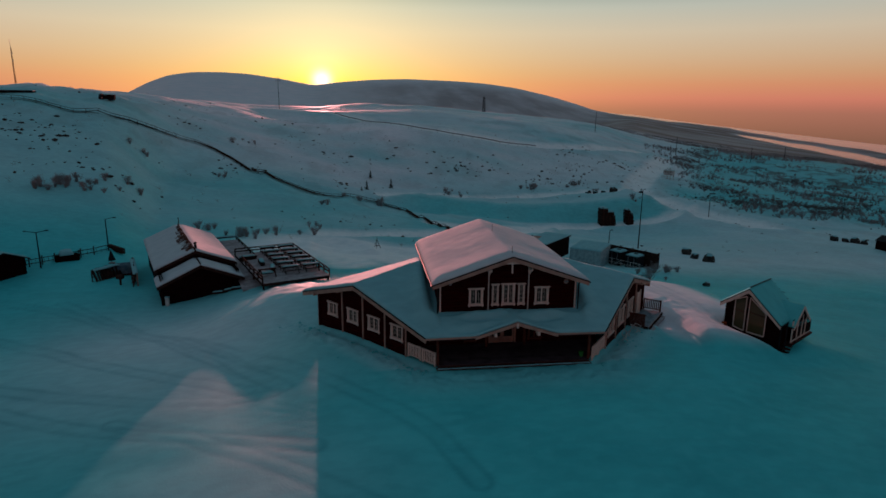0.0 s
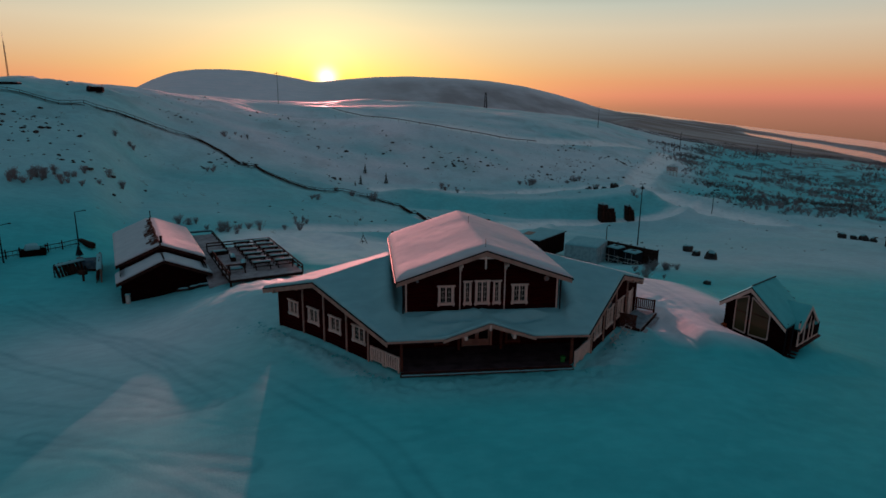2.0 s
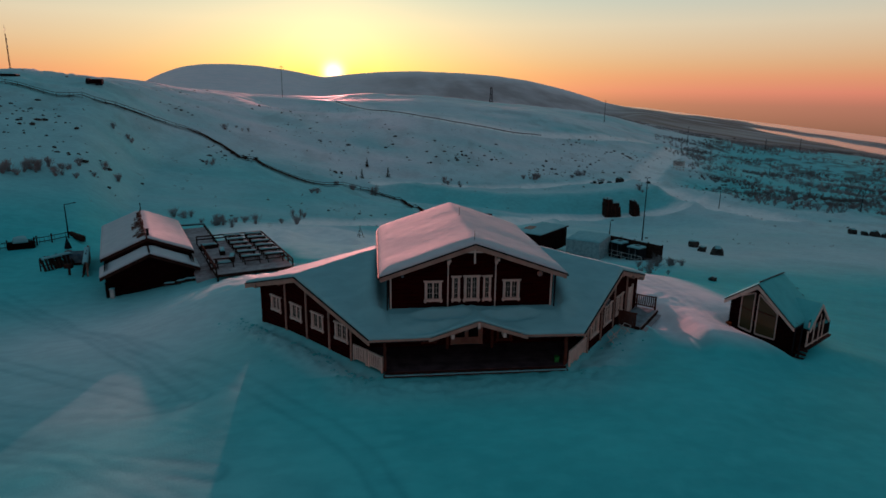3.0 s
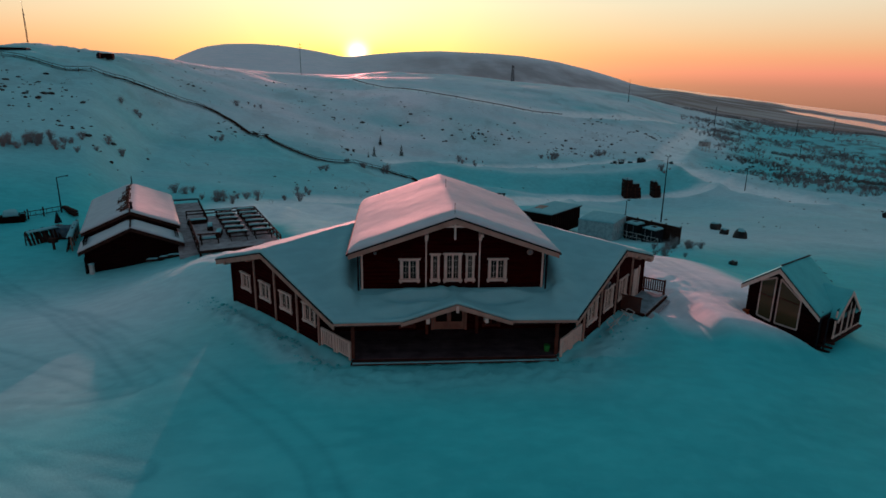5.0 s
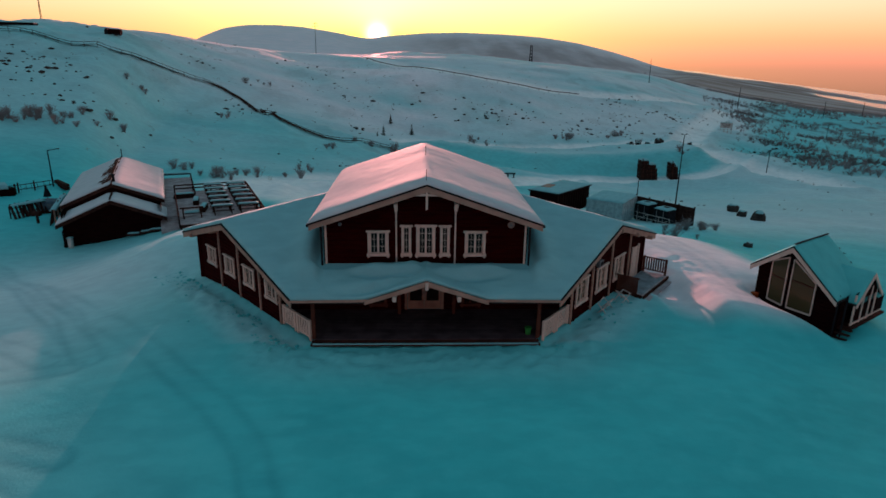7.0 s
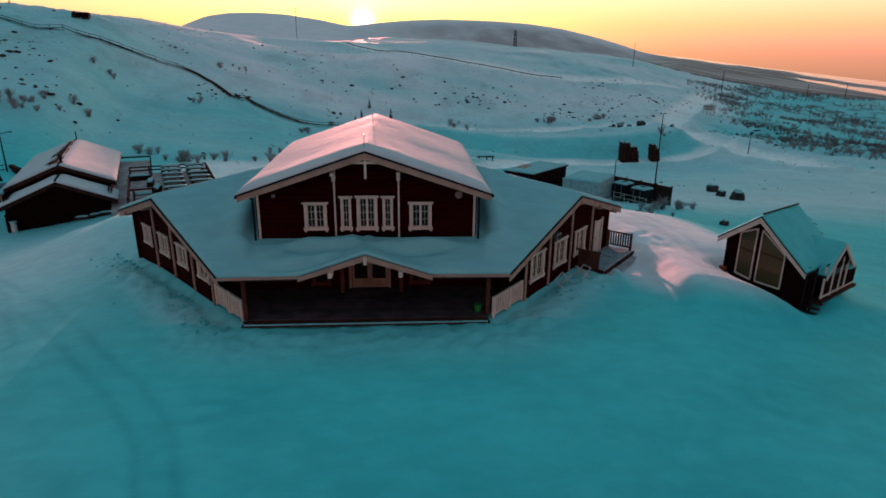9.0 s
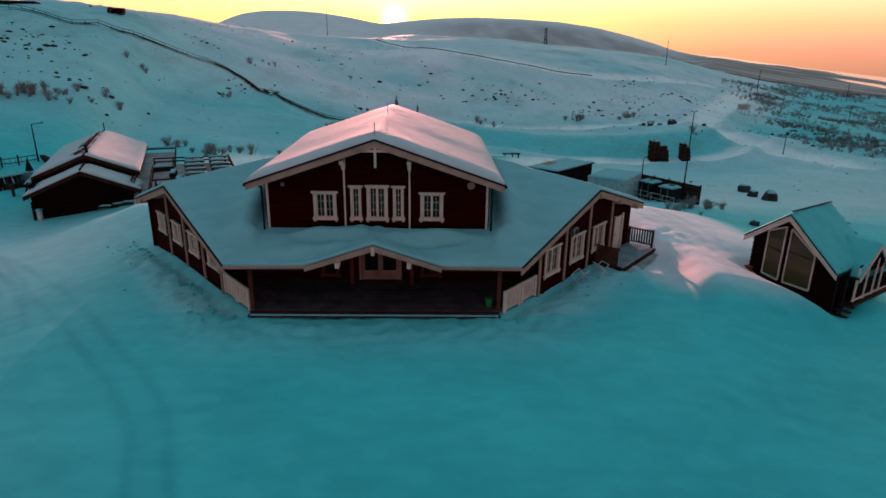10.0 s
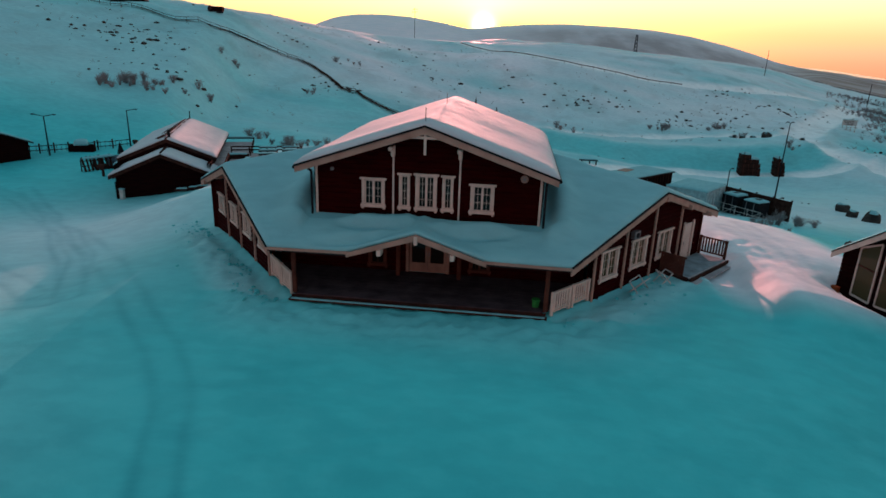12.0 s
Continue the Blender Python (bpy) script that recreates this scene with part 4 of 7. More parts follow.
    log_wall(bm, right.at(open_to, 0, 0).xy, Bq, -1.3, lambda s: side_top(right)(s + open_to),
             holes=[(s - open_to - w / 2 + 0.07, s - open_to + w / 2 - 0.07, z + 0.07, z + h - 0.07) for s, z, w, h in rwins] + [(door_s - open_to - 0.45, door_s - open_to + 0.45, 0.05, 2.0)])
    part("side_wall", bm, LOG, lodge, "dark red log wall")
    bm = B()
    log_wall(bm, (0.13 - Bq[0], Bq[1] + 0.11), left.at(length - open_to, 0, 0).xy, -1.3, side_top(left),
             holes=[(length - s - w / 2 + 0.07, length - s + w / 2 - 0.07, z + 0.07, z + h - 0.07) for s, z, w, h in lwins])
    part("side_wall", bm, LOG, lodge, "dark red log wall")
    bm = B()
    log_wall(bm, Bq, (0.13 - Bq[0], Bq[1]), -1.5, lambda s: low_roof_z(Bq[0] - s, Bq[1]) - 0.1)
    part("rear_wall", bm, LOG, lodge)
    for s, z, w, h in rwins:
        window(lodge, right, s, z, w, h, 2, 3, AMBERGLASS)
    for s, z, w, h in lwins:
        window(lodge, left, length - s, z, w, h, 2, 3)
    # pale posts between the windows
    for face, ss in ((right, [open_to + 0.12] + [s_of(y) for y in (1.35, 3.2, 5.2)] + [length - 0.1]),
                     (left, [length - s for s in [open_to + 0.1] + [s_of(y) for y in (1.14, 2.95, 4.76)] + [length - 0.1]])):
        for s in ss:
            t = side_top(face)(s)
            bm = B()
            face.box(bm, s, (t - 1.2) / 2, 0.11, t + 1.2, 0.0, 0.11, bevel=0.012)
            pl = part("pilaster", bm, FASCIA, lodge, "weathered vertical post")
            bm = B()
            face.box(bm, s, t - 0.18, 0.16, 0.22, 0.0, 0.55, bevel=0.02)
            part("bracket", bm, FASCIA, pl)
    # side door onto the deck
    bm = B()
    right.box(bm, door_s, 1.02, 0.84, 1.92, -0.05, 0.06, bevel=0.01)
    door = part("side_door", bm, TRIM, lodge, "pale panelled side door, closed")
    for zz in (0.55, 1.5):
        bm = B()
        right.box(bm, door_s, zz, 0.56, 0.66, 0.012, 0.02, bevel=0.01)
        part("door_panel", bm, TRIM, door)
    bm = B()
    right.box(bm, door_s - 0.34, 1.0, 0.04, 0.14, 0.012, 0.06)
    part("door_handle", bm, METAL, door)
    for sx in (-1, 1):
        bm = B()
        right.box(bm, door_s + sx * 0.50, 1.05, 0.12, 2.1, 0.0, 0.09, bevel=0.01)
        part("door_casing", bm, TRIM, door)
    # heat-pump box by the eaves of the side wall
    bm = B()
    right.box(bm, s_of(1.75), 2.42, 0.46, 0.36, 0.05, 0.22, bevel=0.02)
    hp = part("wall_unit", bm, METAL, lodge, "grey fan unit on the wall")
    bm = B()
    bmesh.ops.create_cone(bm, cap_ends=True, segments=16, radius1=0.13, radius2=0.13, depth=0.03,
                          matrix=Matrix.Translation(right.at(s_of(1.75), 0.28, 2.42)) @ pose(0, 0, 0, 90, 0, right.turn))
    part("fan_grille", bm, BLACKM, hp)

    # porch: floor boards, step, recessed wall, posts, rails
    ys, fz, wy = -2.62, 0.22, 0.85
    nb = 22
    for i in range(nb):
        ya = ys + (3.5 / nb) * i
        half = min(5.02 + (ya - ys) * 0.8, 6.9)
        bm = B()
        box(bm, (0, ya + 0.08, fz - 0.05), (2 * half, 0.145, 0.09), bevel=0.006)
        part("floor_board", bm, PORCHBOARD, lodge)
    bm = B()
    box(bm, (0, ys - 0.03, fz - 0.11), (10.3, 0.05, 0.14))
    part("porch_fascia", bm, WOOD, lodge, "dark porch edge board")
    bm = B()
    box(bm, (0, ys - 0.20, fz - 0.17), (10.38, 0.28, 0.06), bevel=0.01)
    part("porch_step", bm, WOOD, lodge, "low snowy step along the porch")
    for yy, zz, hf in ((ys - 0.22, fz - 0.138, 5.1),):
        top = lambda u, v: ((2 * u - 1) * hf, yy + (v - 0.5) * 0.16, zz + 0.012 + 0.03 * math.sin(v * 3.14) * (0.6 + 0.4 * n2(u * 20, zz, 1.0, 3)))
        part("snow_line", slab(top, lambda u, v: ((2 * u - 1) * hf, yy + (v - 0.5) * 0.16, zz), 60, 5), SNOW, lodge, "thin line of blown snow", smooth=True)
    bm = B()
    box(bm, (0, ys - 0.08, fz - 0.34), (10.35, 0.08, 0.3))
    part("porch_skirt", bm, WOOD, lodge)
    pw = Face((-6.9, wy), (6.9, wy))
    bm = B()
    pwins = [(-2.35, 0.42, 0.85, 1.0, 1), (2.30, 0.42, 0.95, 0.95, 2)]
    log_wall(bm, (-6.9, wy), (6.9, wy), 0.0, lambda s: low_roof_z(3, wy) - 0.16,
             holes=[(x + 6.9 - w / 2 + 0.06, x + 6.9 + w / 2 - 0.06, z + 0.06, z + h - 0.06) for x, z, w, h, c in pwins] + [(6.9 - 0.05 - 0.85, 6.9 - 0.05 + 0.85, 0.1, 2.1)])
    part("porch_wall", bm, LOG, lodge)
    for x, z, w, h, c in pwins:
        # frames take the brown rail wood to stand for porch shade
        window(lodge, pw, x + 6.9, z, w, h, c, 2, None, "window under the porch roof, frame toned dark for its shade", RAILWOOD)
    # glazed double door
    for k in (-1, 1):
        bm = B()
        xc = -0.05 + k * 0.42
        for sx in (-1, 1):
            pw.box(bm, 6.9 + xc + sx * 0.36, fz + 0.98, 0.11, 1.92, -0.05, 0.06)
        for zz, hh in ((fz + 0.24, 0.44), (fz + 1.86, 0.12)):
            pw.box(bm, 6.9 + xc, zz, 0.61, hh, -0.05, 0.06)
        leaf = part("door_leaf", bm, DOORWOOD, lodge, "pale glazed door leaf, closed")
        bm = B()
        pw.box(bm, 6.9 + xc, fz + 1.12, 0.62, 1.4, -0.04, 0.012)
        part("pane", bm, GLASS, leaf)
        bm = B()
        pw.box(bm, 6.9 + xc - k * 0.36, fz + 0.9, 0.03, 0.2, 0.01, 0.05)
        part("door_handle", bm, METAL, leaf)
    bm = B()
    for sx in (-1, 1):
        pw.box(bm, 6.85 + sx * 0.92, fz + 1.0, 0.14, 2.0, 0.0, 0.09, bevel=0.01)
    pw.box(bm, 6.85, fz + 2.0, 2.0, 0.16, 0.002, 0.12, bevel=0.01)
    part("door_casing", bm, DOORWOOD, lodge)
    for x in (-5.08, -1.30, 1.42, 5.12):
        yy = -2.45 if abs(x) > 2 else 0.3
        t = (low_roof_z(x, -2.6) if abs(x) > 2 else 2.3) - 0.15
        bm = B()
        box(bm, (x, yy, (t + fz - 0.02) / 2), (0.17, 0.17, t - fz + 0.02), bevel=0.02)
        # brown here stands for the shade on the posts
        po = part("porch_post", bm, RAILWOOD, lodge, "porch post, toned dark for the porch shade")
        bm = B()
        box(bm, (x, yy, t - 0.2), (0.24, 0.24, 0.12), bevel=0.02)
        part("post_cap", bm, RAILWOOD, po)
    bm = B()
    for xa, xb in ((-5.2, -2.6), (2.6, 5.2)):
        beam(bm, (xa, -2.45, 2.10), (xb, -2.45, 2.10), 0.14, 0.18)
    part("porch_beam", bm, RAILWOOD, lodge)
    for face, sgn in ((right, 1), (left, -1)):
        for s0, s1 in ((0.0, 0.5 * open_to), (0.5 * open_to, open_to)):
            a = face.at(s0 + 0.06 if sgn > 0 else length - s1 + 0.06, 0, 0).xy
            b = face.at(s1 - 0.06 if sgn > 0 else length - s0 - 0.06, 0, 0).xy
            railing(lodge, a, b, fz - 0.16, 0.95, 0.14)
    return right, left, s_of


RIGHT_WALL, LEFT_WALL, s_of_y = build_lodge()


# ---- side deck of the lodge, with rails, steps and racks ----
def build_side_deck():
    f = RIGHT_WALL
    deck = thing("side_deck", "snow-dusted timber deck with brown railing beside the lodge wall", "deck", f.at(s_of_y(5.2), 1.4, -0.2))
    inv = deck.matrix_basis.inverted()
    deck.matrix_basis = pose(0, 0, 0.14) @ deck.matrix_basis

    def put(name, bm, mat, parent=deck, label=""):
        bm.transform(inv)
        return part(name, bm, mat, parent, label)

    s0, s1, w = s_of_y(3.85), s_of_y(7.0), 1.6
    n = 14
    for i in range(n):
        bm = B()
        o = 0.12 + (i + 0.5) * w / n
        box(bm, f.at((s0 + s1) / 2, o, 0.02), (s1 - s0, w / n - 0.015, 0.06), rz=f.turn)
        put("deck_board", bm, DECK)
    def dust(u, v):
        p = f.at(s0 + 0.08 + u * (s1 - s0 - 0.16), 0.16 + v * (w - 0.14), 0)
        e = min(1, u * 6, v * 6, (1 - u) * 6, (1 - v) * 6)
        return (p.x, p.y, 0.052 + e * (0.035 + 0.02 * n2(p.x, p.y, 2.0, 5)))

    put("snow_dusting", slab(dust, lambda u, v: (lambda q: (q[0], q[1], 0.051))(dust(u, v)), 20, 14), DECKSNOW, label="thin trodden snow on the boards")
    bm = B()
    box(bm, f.at((s0 + s1) / 2, w + 0.14, -0.12), (s1 - s0 + 0.1, 0.06, 0.34), rz=f.turn)
    put("edge_board", bm, WOOD)
    bm = B()
    box(bm, f.at(s0 - 0.03, w / 2, -0.12), (0.06, w, 0.34), rz=f.turn)
    put("edge_board", bm, WOOD)
    bm = B()
    box(bm, f.at((s0 + s1) / 2, w + 0.34, -0.16), (s1 - s0 + 0.2, 0.30, 0.07), rz=f.turn, bevel=0.01)
    put("step", bm, DECK, label="snowy timber step")
    for s in (s0 + 0.3, (s0 + s1) / 2, s1 - 0.3):
        bm = B()
        box(bm, f.at(s, w - 0.1, -0.42), (0.12, 0.12, 0.6), rz=f.turn)
        put("leg", bm, WOOD)

    def rails(sa, oa, sb, ob, mat, gap=0.14):
        a, b = f.at(sa, oa, 0), f.at(sb, ob, 0)
        g = Face(a.xy, b.xy)
        bm = B()
        g.box(bm, g.length / 2, 0.98, g.length, 0.07, -0.05, 0.10, bevel=0.01)
        rl = put("railing", bm, mat)
        bm = B()
        g.box(bm, g.length / 2, 0.22, g.length, 0.06, -0.03, 0.06)
        put("bottom_rail", bm, mat, rl)
        k = int(g.length / gap)
        for i in range(k):
            bm = B()
            g.box(bm, (i + 0.5) * g.length / k, 0.6, 0.075, 0.72, -0.012, 0.024)
            put("baluster", bm, mat, rl)
        for s in (0.06, g.length - 0.06):
            bm = B()
            g.box(bm, s, 0.52, 0.12, 1.06, -0.06, 0.12, bevel=0.012)
            put("post", bm, mat, rl)
        return rl

    rails(s1, 0.15, s1, w, RAILWOOD)
    # boarded low panel on the near side
    a, b = f.at(s0, 0.15, 0), f.at(s0, 1.35, 0)
    g = Face(a.xy, b.xy)
    n = 11
    bm = B()
    g.box(bm, g.length / 2, 0.93, g.length + 0.1, 0.07, -0.05, 0.10)
    panel = put("screen_rail", bm, RAILWOOD, label="brown boarded screen")
    for i in range(n):
        bm = B()
        g.box(bm, (i + 0.5) * g.length / n, 0.42, g.length / n - 0.012, 0.95, -0.012, 0.024)
        put("screen_board", bm, RAILWOOD, panel)

    # two folding racks standing in the snow below the windows
    def rack(s, o, turn, wide):
        base = f.at(s, o, 0)
        z = gz(base.x, base.y)
        r = thing("folding_rack", "white tubular folding rack standing in trampled snow", "rack", (base.x, base.y, z), turn, "racks by the wall")
        for sx in (-1, 1):
            bm = B()
            rod(bm, (sx * wide / 2, -0.36, -0.08), (sx * wide / 2, 0.25, 0.56), 0.027)
            part("leg", bm, WHITEM, r)
            bm = B()
            rod(bm, (sx * wide / 2, 0.36, -0.08), (sx * wide / 2, -0.25, 0.56), 0.027)
            part("leg", bm, WHITEM, r)
        for y, zz in ((0.25, 0.56), (-0.25, 0.56), (0.0, 0.28)):
            bm = B()
            rod(bm, (-wide / 2, y, zz), (wide / 2, y, zz), 0.025)
            part("bar", bm, WHITEM, r)

    rack(s_of_y(1.6), 0.75, f.turn + 8, 1.1)
    rack(s_of_y(3.0), 0.95, f.turn + 60, 0.6)
    # green bin at the end of the porch
    gb = thing("bin", "bright green plastic bin on the porch boards", "bin", (4.75, -2.1, 0.22))
    bm = B()
    bmesh.ops.create_cone(bm, cap_ends=True, segments=14, radius1=0.13, radius2=0.16, depth=0.30, matrix=pose(0, 0, 0.15))
    part("body", bm, GREEN, gb)
    bm = B()
    bmesh.ops.create_cone(bm, cap_ends=True, segments=14, radius1=0.17, radius2=0.17, depth=0.04, matrix=pose(0, 0, 0.31))
    part("rim", bm, GREEN, gb)


build_side_deck()


def snow_cap(bm_size, at_z, thick=0.12, seed=0.0, n=14, wob=0.35):
    """A soft snow cap over a rectangle (w, d) centred on the origin."""
    w, d = bm_size

    def top(u, v):
        x, y = (u - 0.5) * w, (v - 0.5) * d
        e = min(1, (w / 2 - abs(x) + 0.01) / min(0.25, w / 3), (d / 2 - abs(y) + 0.01) / min(0.25, d / 3))
        e = math.sqrt(max(0, 1 - (1 - max(0, e)) ** 2))
        return (x, y, at_z + 0.02 + thick * e * (1 + wob * n2(x, y, 0.9, seed)))

    return slab(top, lambda u, v: ((u - 0.5) * w, (v - 0.5) * d, at_z), n, n)


def gable_snow(ew, y0, y1, rz, thick, seed, nx=30, ny=24, cap=0.0):
    def top(u, v):
        x, y = -ew + u * 2 * ew, y0 + v * (y1 - y0)
        e = min(1, (ew - abs(x) + 0.02) / 0.3, (y - y0 + 0.02) / 0.4, (y1 - y + 0.02) / 0.4)
        e = math.sqrt(max(0, 1 - (1 - max(0, e)) ** 2))
        return (x, y, rz(x) + 0.04 + e * thick * (1 + 0.35 * n2(x, y, 0.4, seed) + 0.12 * n2(x, y, 1.7, seed)) - cap * math.exp(-(x / 0.22) ** 2))

    return slab(top, lambda u, v: (-ew + u * 2 * ew, y0 + v * (y1 - y0), rz(-ew + u * 2 * ew) + 0.01), nx, ny)


# ---- dark log hut with a stepped roof ----
def build_hut():
    hut = thing("log_hut", "black-brown log hut with stepped snow roof among drifts", "hut", (-26.0, 22.9, -2.78), 21.6)
    w = 3.75
    low_ez, low_az = 1.70, 3.50
    up_ez, up_az = 2.50, 4.20
    low = lambda x: low_az - (low_az - low_ez) / (w + 0.45) * abs(x)
    up = lambda x: up_az + 0.1 - (up_az - up_ez) / (w + 0.35) * abs(x)
    bm = B()
    log_wall(bm, (-w, 0.6), (w, 0.6), -1.2, lambda s: low(s - w) - 0.15, course=0.24)
    part("front_wall", bm, DARKLOG, hut, "tarred log gable")
    for a, b in (((w, 0.6), (w, 19.0)), ((-w, 19.0), (-w, 0.6)), ((w, 19.0), (-w, 19.0))):
        bm = B()
        log_wall(bm, a, b, -1.6, lambda s: up(w) - 0.2, course=0.24)
        part("wall", bm, DARKLOG, hut)
    bm = B()
    log_wall(bm, (-w, 3.4), (w, 3.4), 1.0, lambda s: up(s - w) - 0.15, course=0.24)
    part("upper_gable", bm, DARKLOG, hut)
    # log ends at the corners
    for sx in (-1, 1):
        bm = B()
        for k in range(9):
            rod(bm, (sx * w, 0.42, -0.9 + 0.24 * k), (sx * w, 0.75, -0.9 + 0.24 * k), 0.12)
        part("corner_logs", bm, DARKLOG, hut)
    for rf, ew, y0, y1, seed in ((low, w + 0.45, 0.0, 3.5, 3.0), (up, w + 0.35, 3.3, 19.6, 7.0)):
        for sx in (-1, 1):
            bm = B()
            prism(bm, [(0, rf(0) - 0.16), (sx * ew, rf(ew) - 0.16), (sx * ew, rf(ew)), (0, rf(0))], y1 - y0 - 0.05, pose(0, y0 + 0.04, 0))
            part("roof_slope", bm, ROOF, hut)
            bm = B()
            prism(bm, [(0, rf(0) - 0.30), (sx * ew, rf(ew) - 0.30), (sx * ew, rf(ew) + 0.02), (0, rf(0) + 0.02)], 0.06, pose(0, y0 - 0.03, 0))
            part("bargeboard", bm, WOOD, hut, "dark bargeboard")
        part("roof_snow", gable_snow(ew + 0.02, y0, y1, rf, 0.20, seed, 34, 40, 0.16), LITSNOW, hut, "smooth snow on the roof", smooth=True)
    # weathered shakes laid bare by the wind beside the ridge
    rnd = random.Random(5)
    for i in range(34):
        y = 4.2 + i * 0.40
        reach = 0.5 + 0.75 * math.exp(-((y - 9) / 4.5) ** 2) + rnd.uniform(-0.25, 0.2)
        for k in range(max(1, int(reach / 0.34))):
            xa = -0.06 - 0.34 * k
            bm = B()
            beam(bm, (xa, y + rnd.uniform(-0.08, 0.08), up(xa) + 0.24), (xa - 0.40, y + rnd.uniform(-0.1, 0.1), up(xa - 0.40) + 0.225 + 0.02 * rnd.random()), rnd.uniform(0.18, 0.36), 0.035)
            part("ridge_shake", bm, RAILWOOD, hut)
    bm = B()
    beam(bm, (0, 0.1, low(0) + 0.12), (0, 3.2, low(0) + 0.12), 0.14, 0.10)
    part("ridge_cap", bm, WOOD, hut)
    bm = B()
    beam(bm, (0, 3.1, up(0) + 0.03), (0, 19.5, up(0) + 0.03), 0.12, 0.10)
    part("ridge_cap", bm, WOOD, hut)
    bm = B()
    rod(bm, (0.15, 4.3, up(0) - 0.2), (0.15, 4.3, up(0) + 0.62), 0.13, 0.11)
    rod(bm, (0.15, 4.3, up(0) + 0.60), (0.15, 4.3, up(0) + 0.72), 0.19, 0.12)
    part("roof_vent", bm, BLACKM, hut)
    bm = B()
    rod(bm, (0.1, 19.3, up(0) - 0.2), (0.1, 19.3, up(0) + 0.9), 0.05)
    part("roof_pole", bm, BLACKM, hut)
    # stacked boards and firewood under the eaves
    rnd = random.Random(9)
    for k in range(22):
        y = 9.0 + 0.36 * k
        bm = B()
        beam(bm, (-w - 2.5 + rnd.uniform(-0.12, 0.1), y, -1.3), (-w - 1.85 + rnd.uniform(-0.1, 0.1), y + rnd.uniform(-0.15, 0.15), 1.0 + rnd.uniform(-0.35, 0.25)), rnd.uniform(0.16, 0.32), 0.09)
        part("leaning_board", bm, RAILWOOD if rnd.random() < 0.4 else WOOD, hut)
    for y, zz in ((8.8, 0.30), (8.8, -0.5)):
        bm = B()
        beam(bm, (-w - 2.3 + 0.3 * (zz > 0), y, zz), (-w - 2.3 + 0.3 * (zz > 0), y + 8.2, zz), 0.12)
        part("board_rail", bm, WOOD, hut)
    part("board_snow", snow_cap((0.55, 7.6), 0, 0.16, 3.0, 18), SNOW, hut, "snow on the stacked boards", smooth=True, at=pose(-w - 1.9, 12.9, 1.0))
    for k in range(5):
        bm = B()
        box(bm, (-w - 1.78, 9.0 + 1.95 * k, -0.2), (0.14, 0.14, 2.7), bevel=0.01)
        part("rack_post", bm, FASCIA, hut)
    # white post at the front corner
    st = thing("stone_post", "short white-painted post at the hut corner", "post", (-29.2, 21.9, gz(-29.2, 21.9)))
    bm = B()
    box(bm, (0, 0, 0.4), (0.36, 0.3, 0.95), bevel=0.05)
    part("shaft", bm, WHITEM, st)
    part("snow_top", snow_cap((0.42, 0.36), 0.86, 0.08, 1.0, 6), SNOW, st, smooth=True)
    for x, y, t in ((-24.5, 23.5, 12), (-23.5, 23.8, 30), (-22.8, 24.0, 14)):
        lg = thing("fallen_log", "snow-covered log lying against the hut front", "log", (x, y, gz(x, y)), t, "logs by the hut")
        bm = B()
        rod(bm, (-0.8, 0, 0.14), (0.8, 0, 0.18), 0.14, 0.11, 10)
        part("trunk", bm, WOOD, lg)
        part("snow_cap", snow_cap((1.3, 0.22), 0.25, 0.10, x, 8), SNOW, lg, smooth=True)


build_hut()


